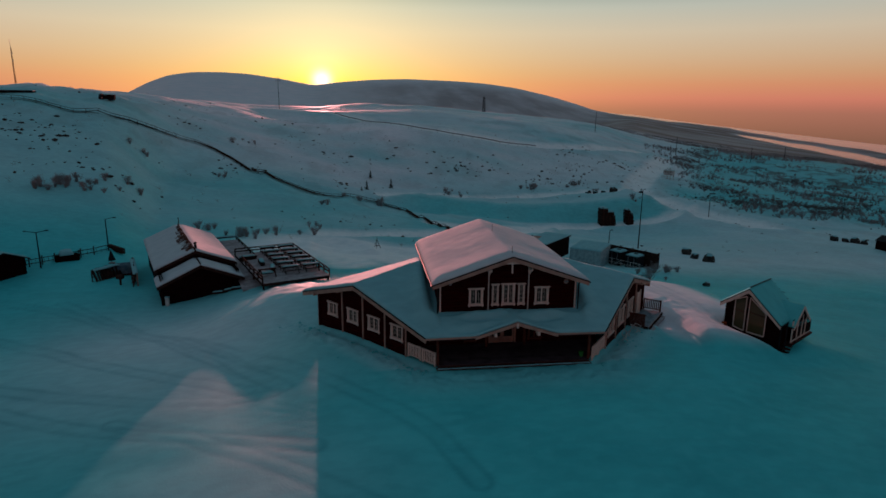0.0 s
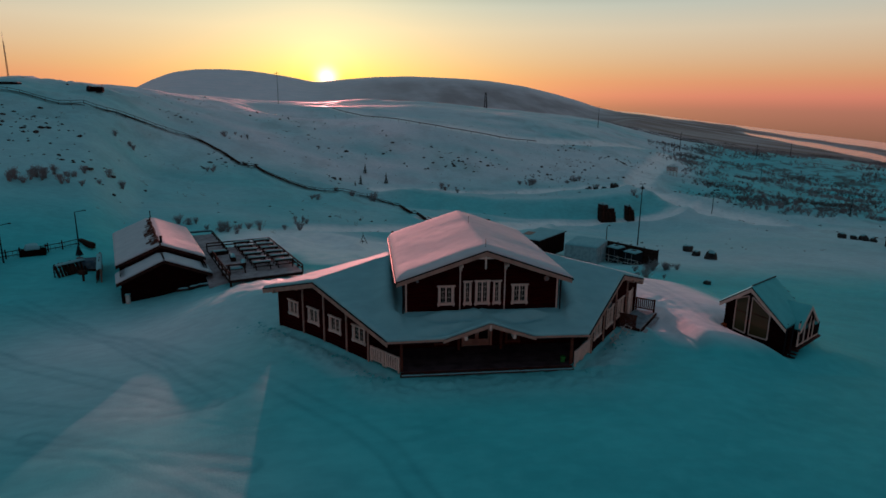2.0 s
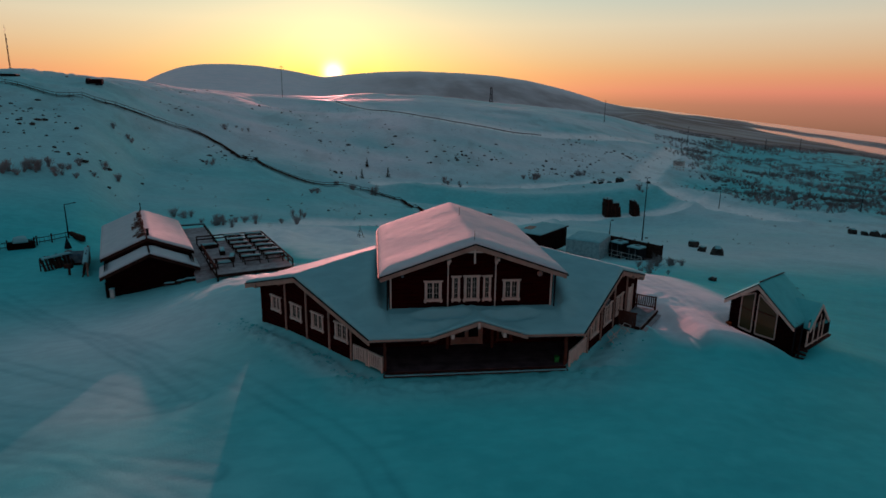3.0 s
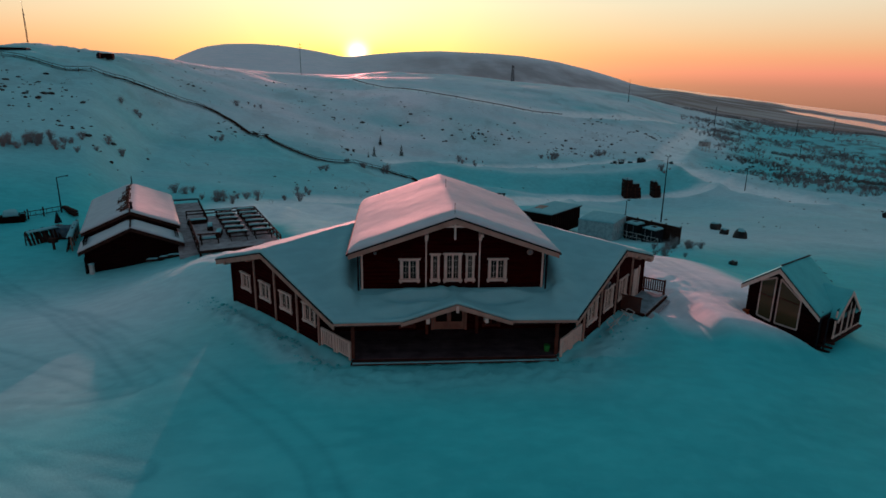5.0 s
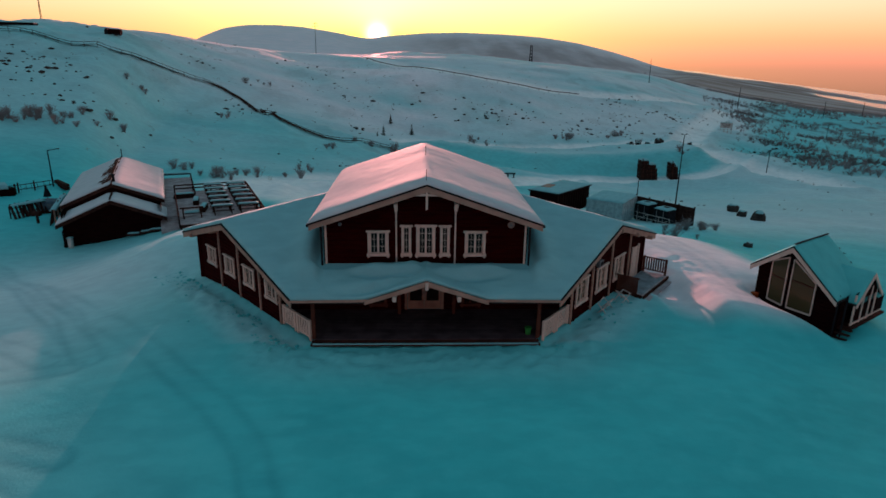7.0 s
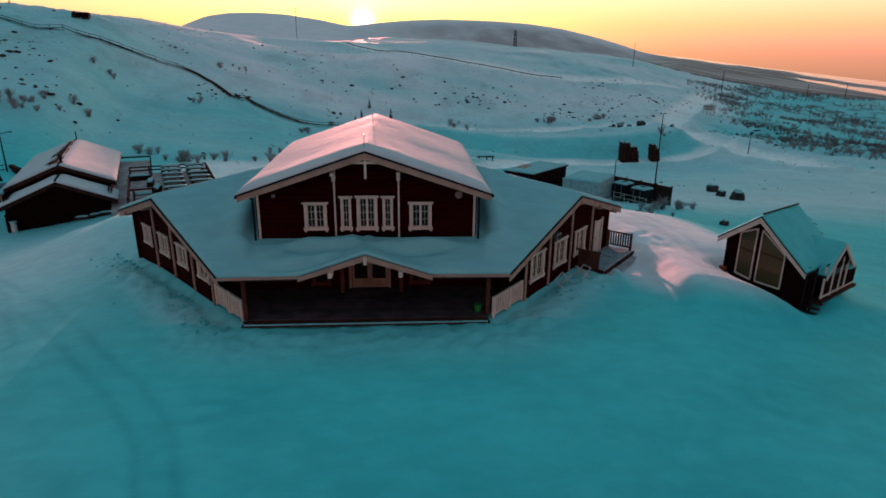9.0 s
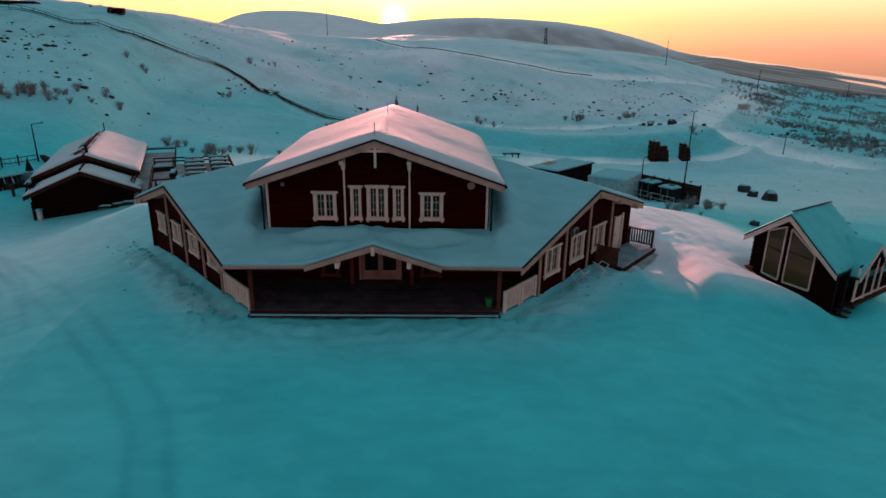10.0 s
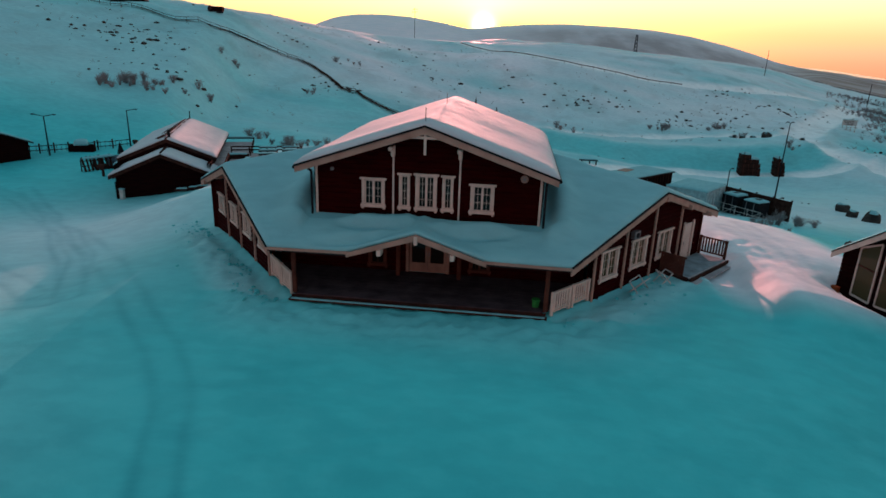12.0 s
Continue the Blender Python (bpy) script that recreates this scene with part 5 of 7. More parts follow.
# ---- timber terrace with rows of snow-covered benches ----
def build_terrace():
    O, turn = (-19.05, 28.5, -0.82), 22.0
    W, D = 6.9, 13.6
    ter = thing("terrace", "dark timber terrace platform with rails, dusted with snow", "terrace", O, turn)
    n = 26
    for i in range(n):
        bm = B()
        box(bm, (0, -D / 2 + (i + 0.5) * D / n, 0), (W, D / n - 0.02, 0.06))
        part("deck_board", bm, DECK, ter)
    for x in (-W / 2, W / 2):
        bm = B()
        box(bm, (x, 0, -0.14), (0.1, D, 0.24))
        part("edge_beam", bm, WOOD, ter)
    for y in (-D / 2, D / 2):
        bm = B()
        box(bm, (0, y, -0.14), (W, 0.1, 0.24))
        part("edge_beam", bm, WOOD, ter)
    for x in (-W / 2 + 0.1, 0, W / 2 - 0.1):
        for y in (-D / 2 + 0.2, -D / 6, D / 6, D / 2 - 0.2):
            bm = B()
            box(bm, (x, y, -1.3), (0.16, 0.16, 2.6))
            part("pile", bm, WOOD, ter)
    # rails round three sides, post and two bars, snow along the top
    def rail(a, b, k):
        a, b = Vector(a), Vector(b)
        for i in range(k + 1):
            p = a.lerp(b, i / k)
            bm = B()
            box(bm, (p.x, p.y, 0.36), (0.13, 0.13, 0.76), bevel=0.01)
            part("rail_post", bm, WOOD, ter)
        for zz in (0.38, 0.70):
            bm = B()
            beam(bm, (a.x, a.y, zz), (b.x, b.y, zz), 0.09, 0.13)
            part("rail_bar", bm, WOOD, ter)
    rail((-W / 2, D / 2, 0), (W / 2, D / 2, 0), 4)
    rail((W / 2, D / 2, 0), (W / 2, -D / 2, 0), 8)
    rail((-W / 2, D / 2 - 4, 0), (-W / 2, -D / 2, 0), 5)
    m = pose(*O, 0, 0, turn)
    first = None
    for c, x in enumerate((0.15, 2.35)):
        for r in range(6):
            y = D / 2 - 0.9 - r * 2.0
            if first is None:
                first = thing("picnic_bench", "dark plank bench table under a thick bar of snow", "bench", (0, 0, 0), 0, "benches on the terrace")
                for k in range(3):
                    bm = B()
                    box(bm, (0, -0.2 + 0.2 * k, 0.72), (1.85, 0.18, 0.06), bevel=0.01)
                    part("top_plank", bm, WOOD, first)
                for sy in (-1, 1):
                    bm = B()
                    box(bm, (0, sy * 0.62, 0.42), (1.85, 0.22, 0.05), bevel=0.01)
                    part("seat_plank", bm, WOOD, first)
                for sx in (-0.7, 0.7):
                    for sy in (-1, 1):
                        bm = B()
                        beam(bm, (sx, sy * 0.6, 0.03), (sx, sy * 0.15, 0.70), 0.09, 0.09)
                        part("leg", bm, WOOD, first)
                part("snow_cap", snow_cap((1.75, 0.40), 0.755, 0.09, 2.0, 10), SNOW, first, "bar of settled snow", smooth=True)
                first.matrix_basis = m @ pose(x, y, 0.03)
            else:
                copy_thing(first, m @ pose(x, y, 0.03, 0, 0, 2.0 * math.sin(r * 3 + c)))
    # the open corner: a swing frame, a table and stacked planks
    sw = thing("timber_bench", "low dark timber bench standing on the terrace", "bench", tuple(m @ Vector((-2.35, -4.2, 0.03))), turn)
    for x in (-0.7, 0.7):
        for sy in (-1, 1):
            bm = B()
            beam(bm, (x, sy * 0.8, 0), (x, sy * 0.2, 0.72), 0.12)
            part("leg", bm, WOOD, sw)
    bm = B()
    beam(bm, (-0.95, 0, 0.75), (0.95, 0, 0.75), 0.13)
    part("top_bar", bm, WOOD, sw)
    bm = B()
    box(bm, (0, 0, 0.32), (1.2, 0.5, 0.08))
    part("seat", bm, WOOD, sw)
    part("snow_cap", snow_cap((1.2, 0.5), 0.37, 0.14, 4.0, 8), SNOW, sw, smooth=True)
    for k, (x, y, a) in enumerate(((-1.3, -2.2, 78), (-1.75, 0.9, 85), (-2.7, 3.6, 5))):
        pl = thing("plank_stack", "stack of dark planks with snow on it", "planks", tuple(m @ Vector((x, y, 0.03))), turn + a, "plank stacks")
        for j in range(4):
            bm = B()
            box(bm, (0.04 * j, 0, 0.06 + 0.1 * j), (1.9, 0.5, 0.08), bevel=0.01)
            part("plank", bm, WOOD, pl)
        part("snow_cap", snow_cap((1.7, 0.45), 0.43, 0.12, k, 8), SNOW, pl, smooth=True)
    # boarded gangway between hut and terrace
    gw = thing("gangway", "railed plank gangway with thin snow between hut and terrace", "walkway", (-24.8, 35.2, -1.0), 21.6)
    for i in range(20):
        bm = B()
        box(bm, (-0.35, -8 + i * 0.8, 0), (3.3, 0.77, 0.06))
        part("deck_board", bm, DECK, gw)
    # sloping boards down to the yard
    for i in range(7):
        bm = B()
        box(bm, (-1.0, -8.75 - i * 0.72, -0.08 - i * 0.19), (2.0, 0.70, 0.06), rx=14.5)
        part("ramp_board", bm, DECK, gw)
    for i in range(6):
        bm = B()
        box(bm, (-0.35, -7.8 + i * 3.1, -1.3), (2.9, 0.16, 2.6))
        part("trestle", bm, WOOD, gw)
    for x in (-1.2, 1.25):
        for i in range(7):
            if x < 0 and i < 6:
                continue
            bm = B()
            box(bm, (x if x > 0 else -1.9, -3 + i * 1.75, 0.26), (0.12, 0.12, 0.56))
            part("rail_post", bm, WOOD, gw)
    for zz in (0.26, 0.50):
        bm = B()
        beam(bm, (1.25, -3, zz), (1.25, 7.5, zz), 0.07, 0.10)
        part("rail_bar", bm, WOOD, gw)
    bm = B()
    beam(bm, (-1.9, 7.5, 0.46), (1.25, 7.5, 0.46), 0.12, 0.14)
    part("rail_bar", bm, WOOD, gw)
    part("rail_snow", snow_cap((3.1, 0.2), 0, 0.10, 6.0, 10), SNOW, gw, smooth=True, at=pose(-0.32, 7.5, 0.53))


build_terrace()


# ---- glazed cabin ----
def build_cabin():
    cab = thing("cabin", "small black-brown cabin with tall olive glazing and blue-white snow roof", "cabin", (20.4, 2.45, -1.05), -57)
    w, D, ax = 2.2, 3.6, -0.3
    rf = lambda x: 4.15 - (0.90 if x > ax else 0.75) * abs(x - ax)
    bm = B()
    log_wall(bm, (-w, 0), (w, 0), -1.1, lambda s: rf(s - w) - 0.15, holes=[(w - 1.35, w - 0.70, 0.8, 2.9), (w - 0.28, w + 0.82, 0.7, 2.3)])
    part("front_wall", bm, DARKLOG, cab, "tarred log gable")
    for a, b, t in (((w, 0), (w, D), lambda s: rf(w)), ((w, D), (-w, D), lambda s: rf(w - s)), ((-w, D), (-w, 0), lambda s: rf(-w))):
        bm = B()
        log_wall(bm, a, b, -1.1, lambda s: t(s) - 0.15)
        part("wall", bm, DARKLOG, cab)
    # two tall panes whose heads follow the roof
    for xa, xb, za, zb, ta, tb in ((-1.46, -0.62, 0.74, 0.58, 3.0, 3.4), (-0.36, 0.93, 0.56, 0.52, 3.36, 2.34)):
        quad = [(xa, za), (xb, zb), (xb, tb), (xa, ta)]
        bm = B()
        prism(bm, quad, 0.03, pose(0, -0.075, 0))
        pane = part("tall_window", bm, AMBERGLASS, cab, "tall olive-tinted pane with sloping head")
        for k in range(4):
            (x1, z1), (x2, z2) = quad[k], quad[(k + 1) % 4]
            bm = B()
            beam(bm, (x1, -0.09, z1), (x2, -0.09, z2), 0.06, 0.09)
            part("window_frame", bm, TRIM, pane)
        bm = B()
        beam(bm, (xa, -0.085, 2.20), (xb, -0.085, 2.05), 0.05, 0.06)
        part("crossbar", bm, RAILWOOD, pane)
    y0, y1 = -0.65, D - 0.25
    ew, el = 2.24, 2.40
    for ex in (-el, ew):
        bm = B()
        prism(bm, [(ax, rf(ax) - 0.14), (ex, rf(ex) - 0.14), (ex, rf(ex)), (ax, rf(ax))], y1 - y0 - 0.05, pose(0, y0 + 0.03, 0))
        part("roof_slope", bm, ROOF, cab)
        bm = B()
        prism(bm, [(ax, rf(ax) - 0.30), (ex, rf(ex) - 0.26), (ex, rf(ex) - 0.01), (ax, rf(ax) - 0.01)], 0.06, pose(0, y0 - 0.03, 0))
        part("bargeboard", bm, TRIM, cab, "pale bargeboard")
        bm = B()
        prism(bm, [(ax, rf(ax)), (ex, rf(ex)), (ex, rf(ex) + 0.06), (ax, rf(ax) + 0.06)], 0.1, pose(0, y0 - 0.06, 0))
        part("roof_edge", bm, BLACKM, cab)
    bm = gable_snow(el, y0, y1, rf, 0.13, 11, 30, 26)
    for v in bm.verts:
        if v.co.x > ew:
            v.co.z += rf(ew) - rf(v.co.x)
            v.co.x = ew
    part("roof_snow", bm, SHADESNOW, cab, "even snow on the cabin roof", smooth=True)
    bm = B()
    beam(bm, (ax, y0 + 0.1, rf(ax) + 0.17), (ax, y1 - 0.1, rf(ax) + 0.17), 0.10, 0.05)
    part("ridge_cap", bm, BLACKM, cab, "thin dark ridge strip showing through the snow")
    # side porch with its own gable
    pz, px = 3.0, 1.62
    gf = lambda y: pz - 0.88 * abs(y)
    my = 2.3
    out = 0.50
    for sy in (-1, 1):
        bm = B()
        m = pose(w - 1.2, my, 0) @ pose(0, 0, 0, 0, 0, 90)
        prism(bm, [(0, gf(0) - 0.10), (sy * px, gf(px) - 0.10), (sy * px, gf(px)), (0, gf(0))], -1.2 - out, m)
        part("porch_roof", bm, ROOF, cab)
        bm = B()
        prism(bm, [(0, gf(0) - 0.22), (sy * px, gf(px) - 0.20), (sy * px, gf(px)), (0, gf(0))], -0.07, pose(w + out, my, 0) @ pose(0, 0, 0, 0, 0, 90))
        part("porch_bargeboard", bm, TRIM, cab)

    def psnow(u, v):
        x, y = w - 1.1 + u * (1.12 + out), (v - 0.5) * 2 * px
        e = min(1, (px - abs(y) + 0.02) / 0.2, (1 - u) * 1.7 / 0.25 + 0.05)
        return (x, my + y, gf(y) + 0.03 + 0.13 * math.sqrt(max(0, 1 - (1 - max(0, e)) ** 2)))

    part("porch_snow", slab(psnow, lambda u, v: (w - 1.1 + u * (1.12 + out), my + (v - 0.5) * 2 * px, gf((v - 0.5) * 2 * px) + 0.01), 14, 16), SHADESNOW, cab, smooth=True)
    bm = B()
    box(bm, (w + 0.28, my + 0.3, 0.26), (0.6, 4.2, 0.12))
    part("porch_floor", bm, WOOD, cab)
    ox = w + out - 0.1
    bays = [my - 1.55, my - 0.55, my + 0.35, my + 1.05]
    for k, y in enumerate(bays):
        bm = B()
        box(bm, (ox, y, 1.2), (0.09, 0.10, 1.7 + 0.35 * (k in (1, 2))), bevel=0.01)
        part("porch_post", bm, TRIM, cab)
    for k, (ya, yb) in enumerate(zip(bays[:-1], bays[1:])):
        bm = B()
        box(bm, (ox - 0.04, (ya + yb) / 2, 0.85), (0.05, yb - ya - 0.1, 0.95))
        part("porch_panel", bm, DARKLOG, cab)
        bm = B()
        box(bm, (ox - 0.04, (ya + yb) / 2, 1.75), (0.02, yb - ya - 0.1, 0.8))
        part("porch_pane", bm, GLASS, cab)
    bm = B()
    prism(bm, [(-1.35, gf(1.35) - 0.1), (1.35, gf(1.35) - 0.1), (0, gf(0) - 0.12)], -0.05, pose(ox - 0.02, my, 0) @ pose(0, 0, 0, 0, 0, 90))
    part("porch_gable", bm, DARKLOG, cab)
    for i in range(7):
        bm = B()
        box(bm, (ox, my + 1.15 + (i + 0.5) * 0.17, 0.85), (0.03, 0.16, 0.95))
        part("porch_board", bm, DARKLOG, cab)
    bm = B()
    box(bm, (ox + 0.01, my + 0.3, 0.42), (0.07, 4.0, 0.09), bevel=0.01)
    part("porch_rail", bm, TRIM, cab)
    part("porch_drift", snow_cap((0.5, 0.7), 0, 0.3, 5.0, 10), SHADESNOW, cab, "heap of snow on the porch rail", smooth=True, at=pose(ox - 0.2, my + 1.75, 1.3))
    for k in range(3):
        bm = B()
        box(bm, (w + 0.35, my - 2.0 - 0.22 * k, 0.22 - 0.2 * k), (0.7, 0.24, 0.06), bevel=0.008)
        part("porch_step", bm, WOOD, cab)
    for y in (-0.05, 0.2):
        bm = B()
        rod(bm, (w - 0.05 + 0.3 * (y > 0), -0.12 + y, -0.5), (w - 0.05 + 0.3 * (y > 0), -0.12 + y, 2.1), 0.05)
        part("downpipe", bm, BLACKM, cab)
    for x in (-w + 0.12, -0.4, 1.55):
        foot = pose(20.4, 2.45, -1.05, 0, 0, -57) @ Vector((x, -0.25, 0))
        bx = thing("orange_box", "small orange box half buried in snow by the cabin", "box", (foot.x, foot.y, gz(foot.x, foot.y) - 0.08), -57, "boxes by the cabin")
        bm = B()
        box(bm, (0, 0, 0.10), (0.34, 0.22, 0.28), bevel=0.03)
        part("body", bm, ORANGE, bx)
        bm = B()
        box(bm, (0, 0, 0.255), (0.37, 0.25, 0.04), bevel=0.01)
        part("lid", bm, ORANGE, bx)


build_cabin()


# ---- sheds, tank yard and container stacks behind the lodge ----
def build_yard():
    sh = thing("flat_shed", "long dark flat-roofed shed with thin snow and rusty patches", "shed", (19.4, 53.3, -7.0), 47)
    bm = B()
    box(bm, (0, 0, 1.45), (8.8, 4.2, 3.0))
    part("body", bm, DARKLOG, sh)
    for i in range(14):
        for sy in (-1, 1):
            bm = B()
            box(bm, (-4.2 + i * 0.646, sy * 2.13, 1.5), (0.08, 0.06, 2.9))
            part("batten", bm, WOOD, sh)
    bm = B()
    box(bm, (0, 0, 3.02), (9.2, 4.6, 0.16), bevel=0.02)
    part("roof", bm, ROOF, sh)
    part("roof_snow", snow_cap((9.1, 4.5), 3.1, 0.12, 6.0, 20), SNOW, sh, smooth=True)
    bm = B()
    box(bm, (-1.2, 1.2, 3.24), (2.2, 1.2, 0.12), rz=8)
    part("roof_hatch", bm, FASCIA, sh, "bare rusty sheet on the roof")
    gb = thing("panel_cabin", "pale blue-grey panelled cabin with snow on its roof", "site cabin", (25.5, 49.6, -7.3), 54)
    bm = B()
    box(bm, (0, 0, 1.4), (6.0, 4.8, 2.8), bevel=0.03)
    part("body", bm, GREYBOX, gb)
    for i in range(7):
        bm = B()
        box(bm, (-2.6 + i * 0.87, -2.42, 1.4), (0.06, 0.05, 2.7))
        part("rib", bm, GREYBOX, gb)
    part("roof_snow", snow_cap((6.1, 4.9), 2.8, 0.22, 8.0, 16), SNOW, gb, smooth=True)
    # boarded screen wall
    a, b = Vector((29.7, 52.7, 0)), Vector((34.6, 45.2, 0))
    mid = (a + b) / 2
    f = Face(a.xy, b.xy)
    zb = -7.7
    sc = thing("screen_fence", "dark boarded wind screen fence around the tanks", "fence", (mid.x, mid.y, zb), f.turn)
    n = 22
    ln = (b - a).length
    for i in range(n):
        bm = B()
        box(bm, (-ln / 2 + (i + 0.5) * ln / n, 0, 1.40), (ln / n - 0.02, 0.05, 2.8))
        part("board", bm, WOOD, sc)
    for i in range(5):
        bm = B()
        box(bm, (-ln / 2 + i * ln / 4, 0.1, 1.45), (0.14, 0.14, 3.0))
        part("post", bm, WOOD, sc)
    for zz in (0.6, 2.3):
        bm = B()
        box(bm, (0, 0.08, zz), (ln, 0.06, 0.12))
        part("cross_bar", bm, WOOD, sc)
    for x, y in ((30.1, 49.5), (31.4, 46.4)):
        tk = thing("water_tank", "square black tank with snowy lid and dark hatch", "tank", (x, y, -7.5), f.turn, "tanks in the yard")
        bm = B()
        box(bm, (0, 0, 1.1), (2.1, 2.0, 2.2), bevel=0.12)
        part("body", bm, BLACKM, tk)
        part("snow_lid", snow_cap((2.0, 1.9), 2.2, 0.2, x, 12), SNOW, tk, smooth=True)
        bm = B()
        box(bm, (0.1, 0.1, 2.42), (0.7, 0.55, 0.12), bevel=0.03)
        part("hatch", bm, BLACKM, tk)
        for s in (-1, 1):
            bm = B()
            box(bm, (s * 0.5, -1.02, 1.1), (0.08, 0.06, 2.0))
            part("rib", bm, METAL, tk)
    # white tubular scaffold before the tanks
    sf = thing("guard_rail", "white tubular guard rail on snow in front of the tanks", "railing", (28.6, 46.6, -7.1), f.turn)
    for i in range(6):
        bm = B()
        rod(bm, (-4 + i * 1.6, 0, 0), (-4 + i * 1.6, 0, 1.25), 0.035)
        part("post", bm, WHITEM, sf)
    for zz in (0.65, 1.2):
        bm = B()
        rod(bm, (-4, 0, zz), (4, 0, zz), 0.03)
        part("rail", bm, WHITEM, sf)
    for i in range(3):
        bm = B()
        rod(bm, (-4 + i * 3.2, 0, 0), (-2.4 + i * 3.2, 0, 1.2), 0.025)
        part("brace", bm, WHITEM, sf)
    # container stacks cut into the slope
    for x, y, wx, h, tn in ((53.4, 109.8, 4.1, 4.7, 3), (59.3, 109.7, 1.9, 4.0, 3)):
        z = gz(x, y - 1) - 0.15
        cs = thing("timber_stack", "dark stacked timber crates stepping down under snow", "crate stack", (x, y, z), tn, "crate stacks by the road")
        widths = [wx * k for k in (1.0, 0.98, 0.95, 0.86, 0.42)]
        hr = h / 5
        for r, wr in enumerate(widths):
            xc = -(wx - wr) / 2 + 0.08 * math.sin(r * 7 + x)
            bm = B()
            box(bm, (xc, 0.12 * math.sin(r * 5), (r + 0.5) * hr), (wr, 2.3, hr - 0.10), rz=2.5 * math.sin(r * 3), bevel=0.04)
            cr = part("crate", bm, WOOD, cs)
            n = max(2, round(wr / 1.1))
            for k in range(n):
                bm = B()
                box(bm, (xc - wr / 2 + (k + 0.5) * wr / n, -1.30, (r + 0.5) * hr), (0.14, 0.10, hr - 0.16 - 0.1 * (k % 2)))
                part("slat", bm, RAILWOOD, cr)
            nxt = widths[r + 1] if r < 4 else 0.0
            if wr - nxt > 0.3:
                part("snow_ledge", snow_cap((wr - nxt - 0.05, 2.2), (r + 1) * hr - 0.06, 0.34, x + r, 8), SNOW, cs, smooth=True, at=pose(-wx / 2 + (wr + nxt) / 2, 0, 0))
        for k, hk in enumerate((h + 0.5, h - 0.3, h * 0.72)):
            bm = B()
            box(bm, (-wx / 2 + 0.06 + k * wx * 0.34, -1.42, hk / 2), (0.12, 0.12, hk))
            part("stake", bm, WOOD, cs)


build_yard()


# ---- lamps, masts and lines ----
def street_lamp(x, y, h, turn, arm=1.2, double=False, label="thin grey steel street lamp in deep snow", lean=0.0):
    z = gz(x, y)
    la = thing("street_lamp", label, "street lamp", (x, y, z - 0.2), turn, "lamps along the road")
    bm = B()
    rod(bm, (0, 0, 0), (lean, 0, h + 0.2), 0.09 + 0.003 * h, 0.055)
    part("pole", bm, BLACKM, la)
    for s in ((1, -1) if double else (1,)):
        bm = B()
        rod(bm, (lean, 0, h + 0.15), (lean + s * arm, 0, h + 0.35), 0.04)
        part("arm", bm, BLACKM, la)
        bm = B()
        box(bm, (lean + s * (arm + 0.15), 0, h + 0.36), (0.34, 0.2, 0.12), bevel=0.03)
        part("lamp_head", bm, BLACKM, la)
    return la


street_lamp(-43.5, 45.2, 4.3, 5, 1.0)
street_lamp(-48.4, 37.7, 4.4, 10, 1.0, True)
street_lamp(81.8, 109.9, 5.3, -5, 0.9)
street_lamp(42.4, 68.2, 11.2, 5, 0.22, True, "tall lamp mast with two floodlights over the tank yard")
street_lamp(31.0, 55.5, 4.6, 0, 0.2, label="short bare mast behind the screen fence")
street_lamp(118, 106, 4.6, 0, 0.7)
street_lamp(150, 190, 6.0, 0, 0.9)


def power_pole(x, y, h, cross=True, lattice=False):
    z = gz(x, y)
    pp = thing("power_pole", "dark power pole on the snowy brow" if not lattice else "dark lattice pylon on the snowy brow", "power pole", (x, y, z - 0.4), 0, "poles along the brow")
    if lattice:
        for sx in (-1, 1):
            for sy in (-1, 1):
                bm = B()
                rod(bm, (sx * 0.9, sy * 0.9, 0), (sx * 0.5, sy * 0.5, h), 0.14, 0.10, 6)
                part("leg", bm, BLACKM, pp)
        n = 5
        for k in range(n):
            za, zb = h * k / n, h * (k + 1) / n
            wa, wb = 0.9 - 0.4 * k / n, 0.9 - 0.4 * (k + 1) / n
            for s in (-1, 1):
                for q in (-1, 1):
                    bm = B()
                    rod(bm, (-q * wa, s * wa, za), (q * wb, s * wb, zb), 0.07, seg=5)
                    part("brace", bm, BLACKM, pp)
    else:
        bm = B()
        rod(bm, (0, 0, 0), (0, 0, h), 0.17, 0.11)
        part("pole", bm, BLACKM, pp)
    if cross:
        for zz, w in ((h - 0.8, 2.6), (h - 2.2, 3.2)):
            bm = B()
            beam(bm, (-w / 2, 0, zz - 0.15), (w / 2, 0, zz + 0.1), 0.14, 0.18)
            arm = part("crossarm", bm, BLACKM, pp)
            for s in (-1, 0, 1):
                bm = B()
                rod(bm, (s * w * 0.45, 0, zz), (s * w * 0.45, 0, zz + 0.4), 0.06)
                part("insulator", bm, METAL, arm)


power_pole(-58.3, 345.0, 19.5)
power_pole(74.0, 380.0, 10.5, False, True)
power_pole(118.2, 287.0, 11.9, False)
power_pole(154.2, 264.0, 10.0, False)
power_pole(196.0, 262.0, 8.0, False)
power_pole(225.0, 275.0, 8.0, False)


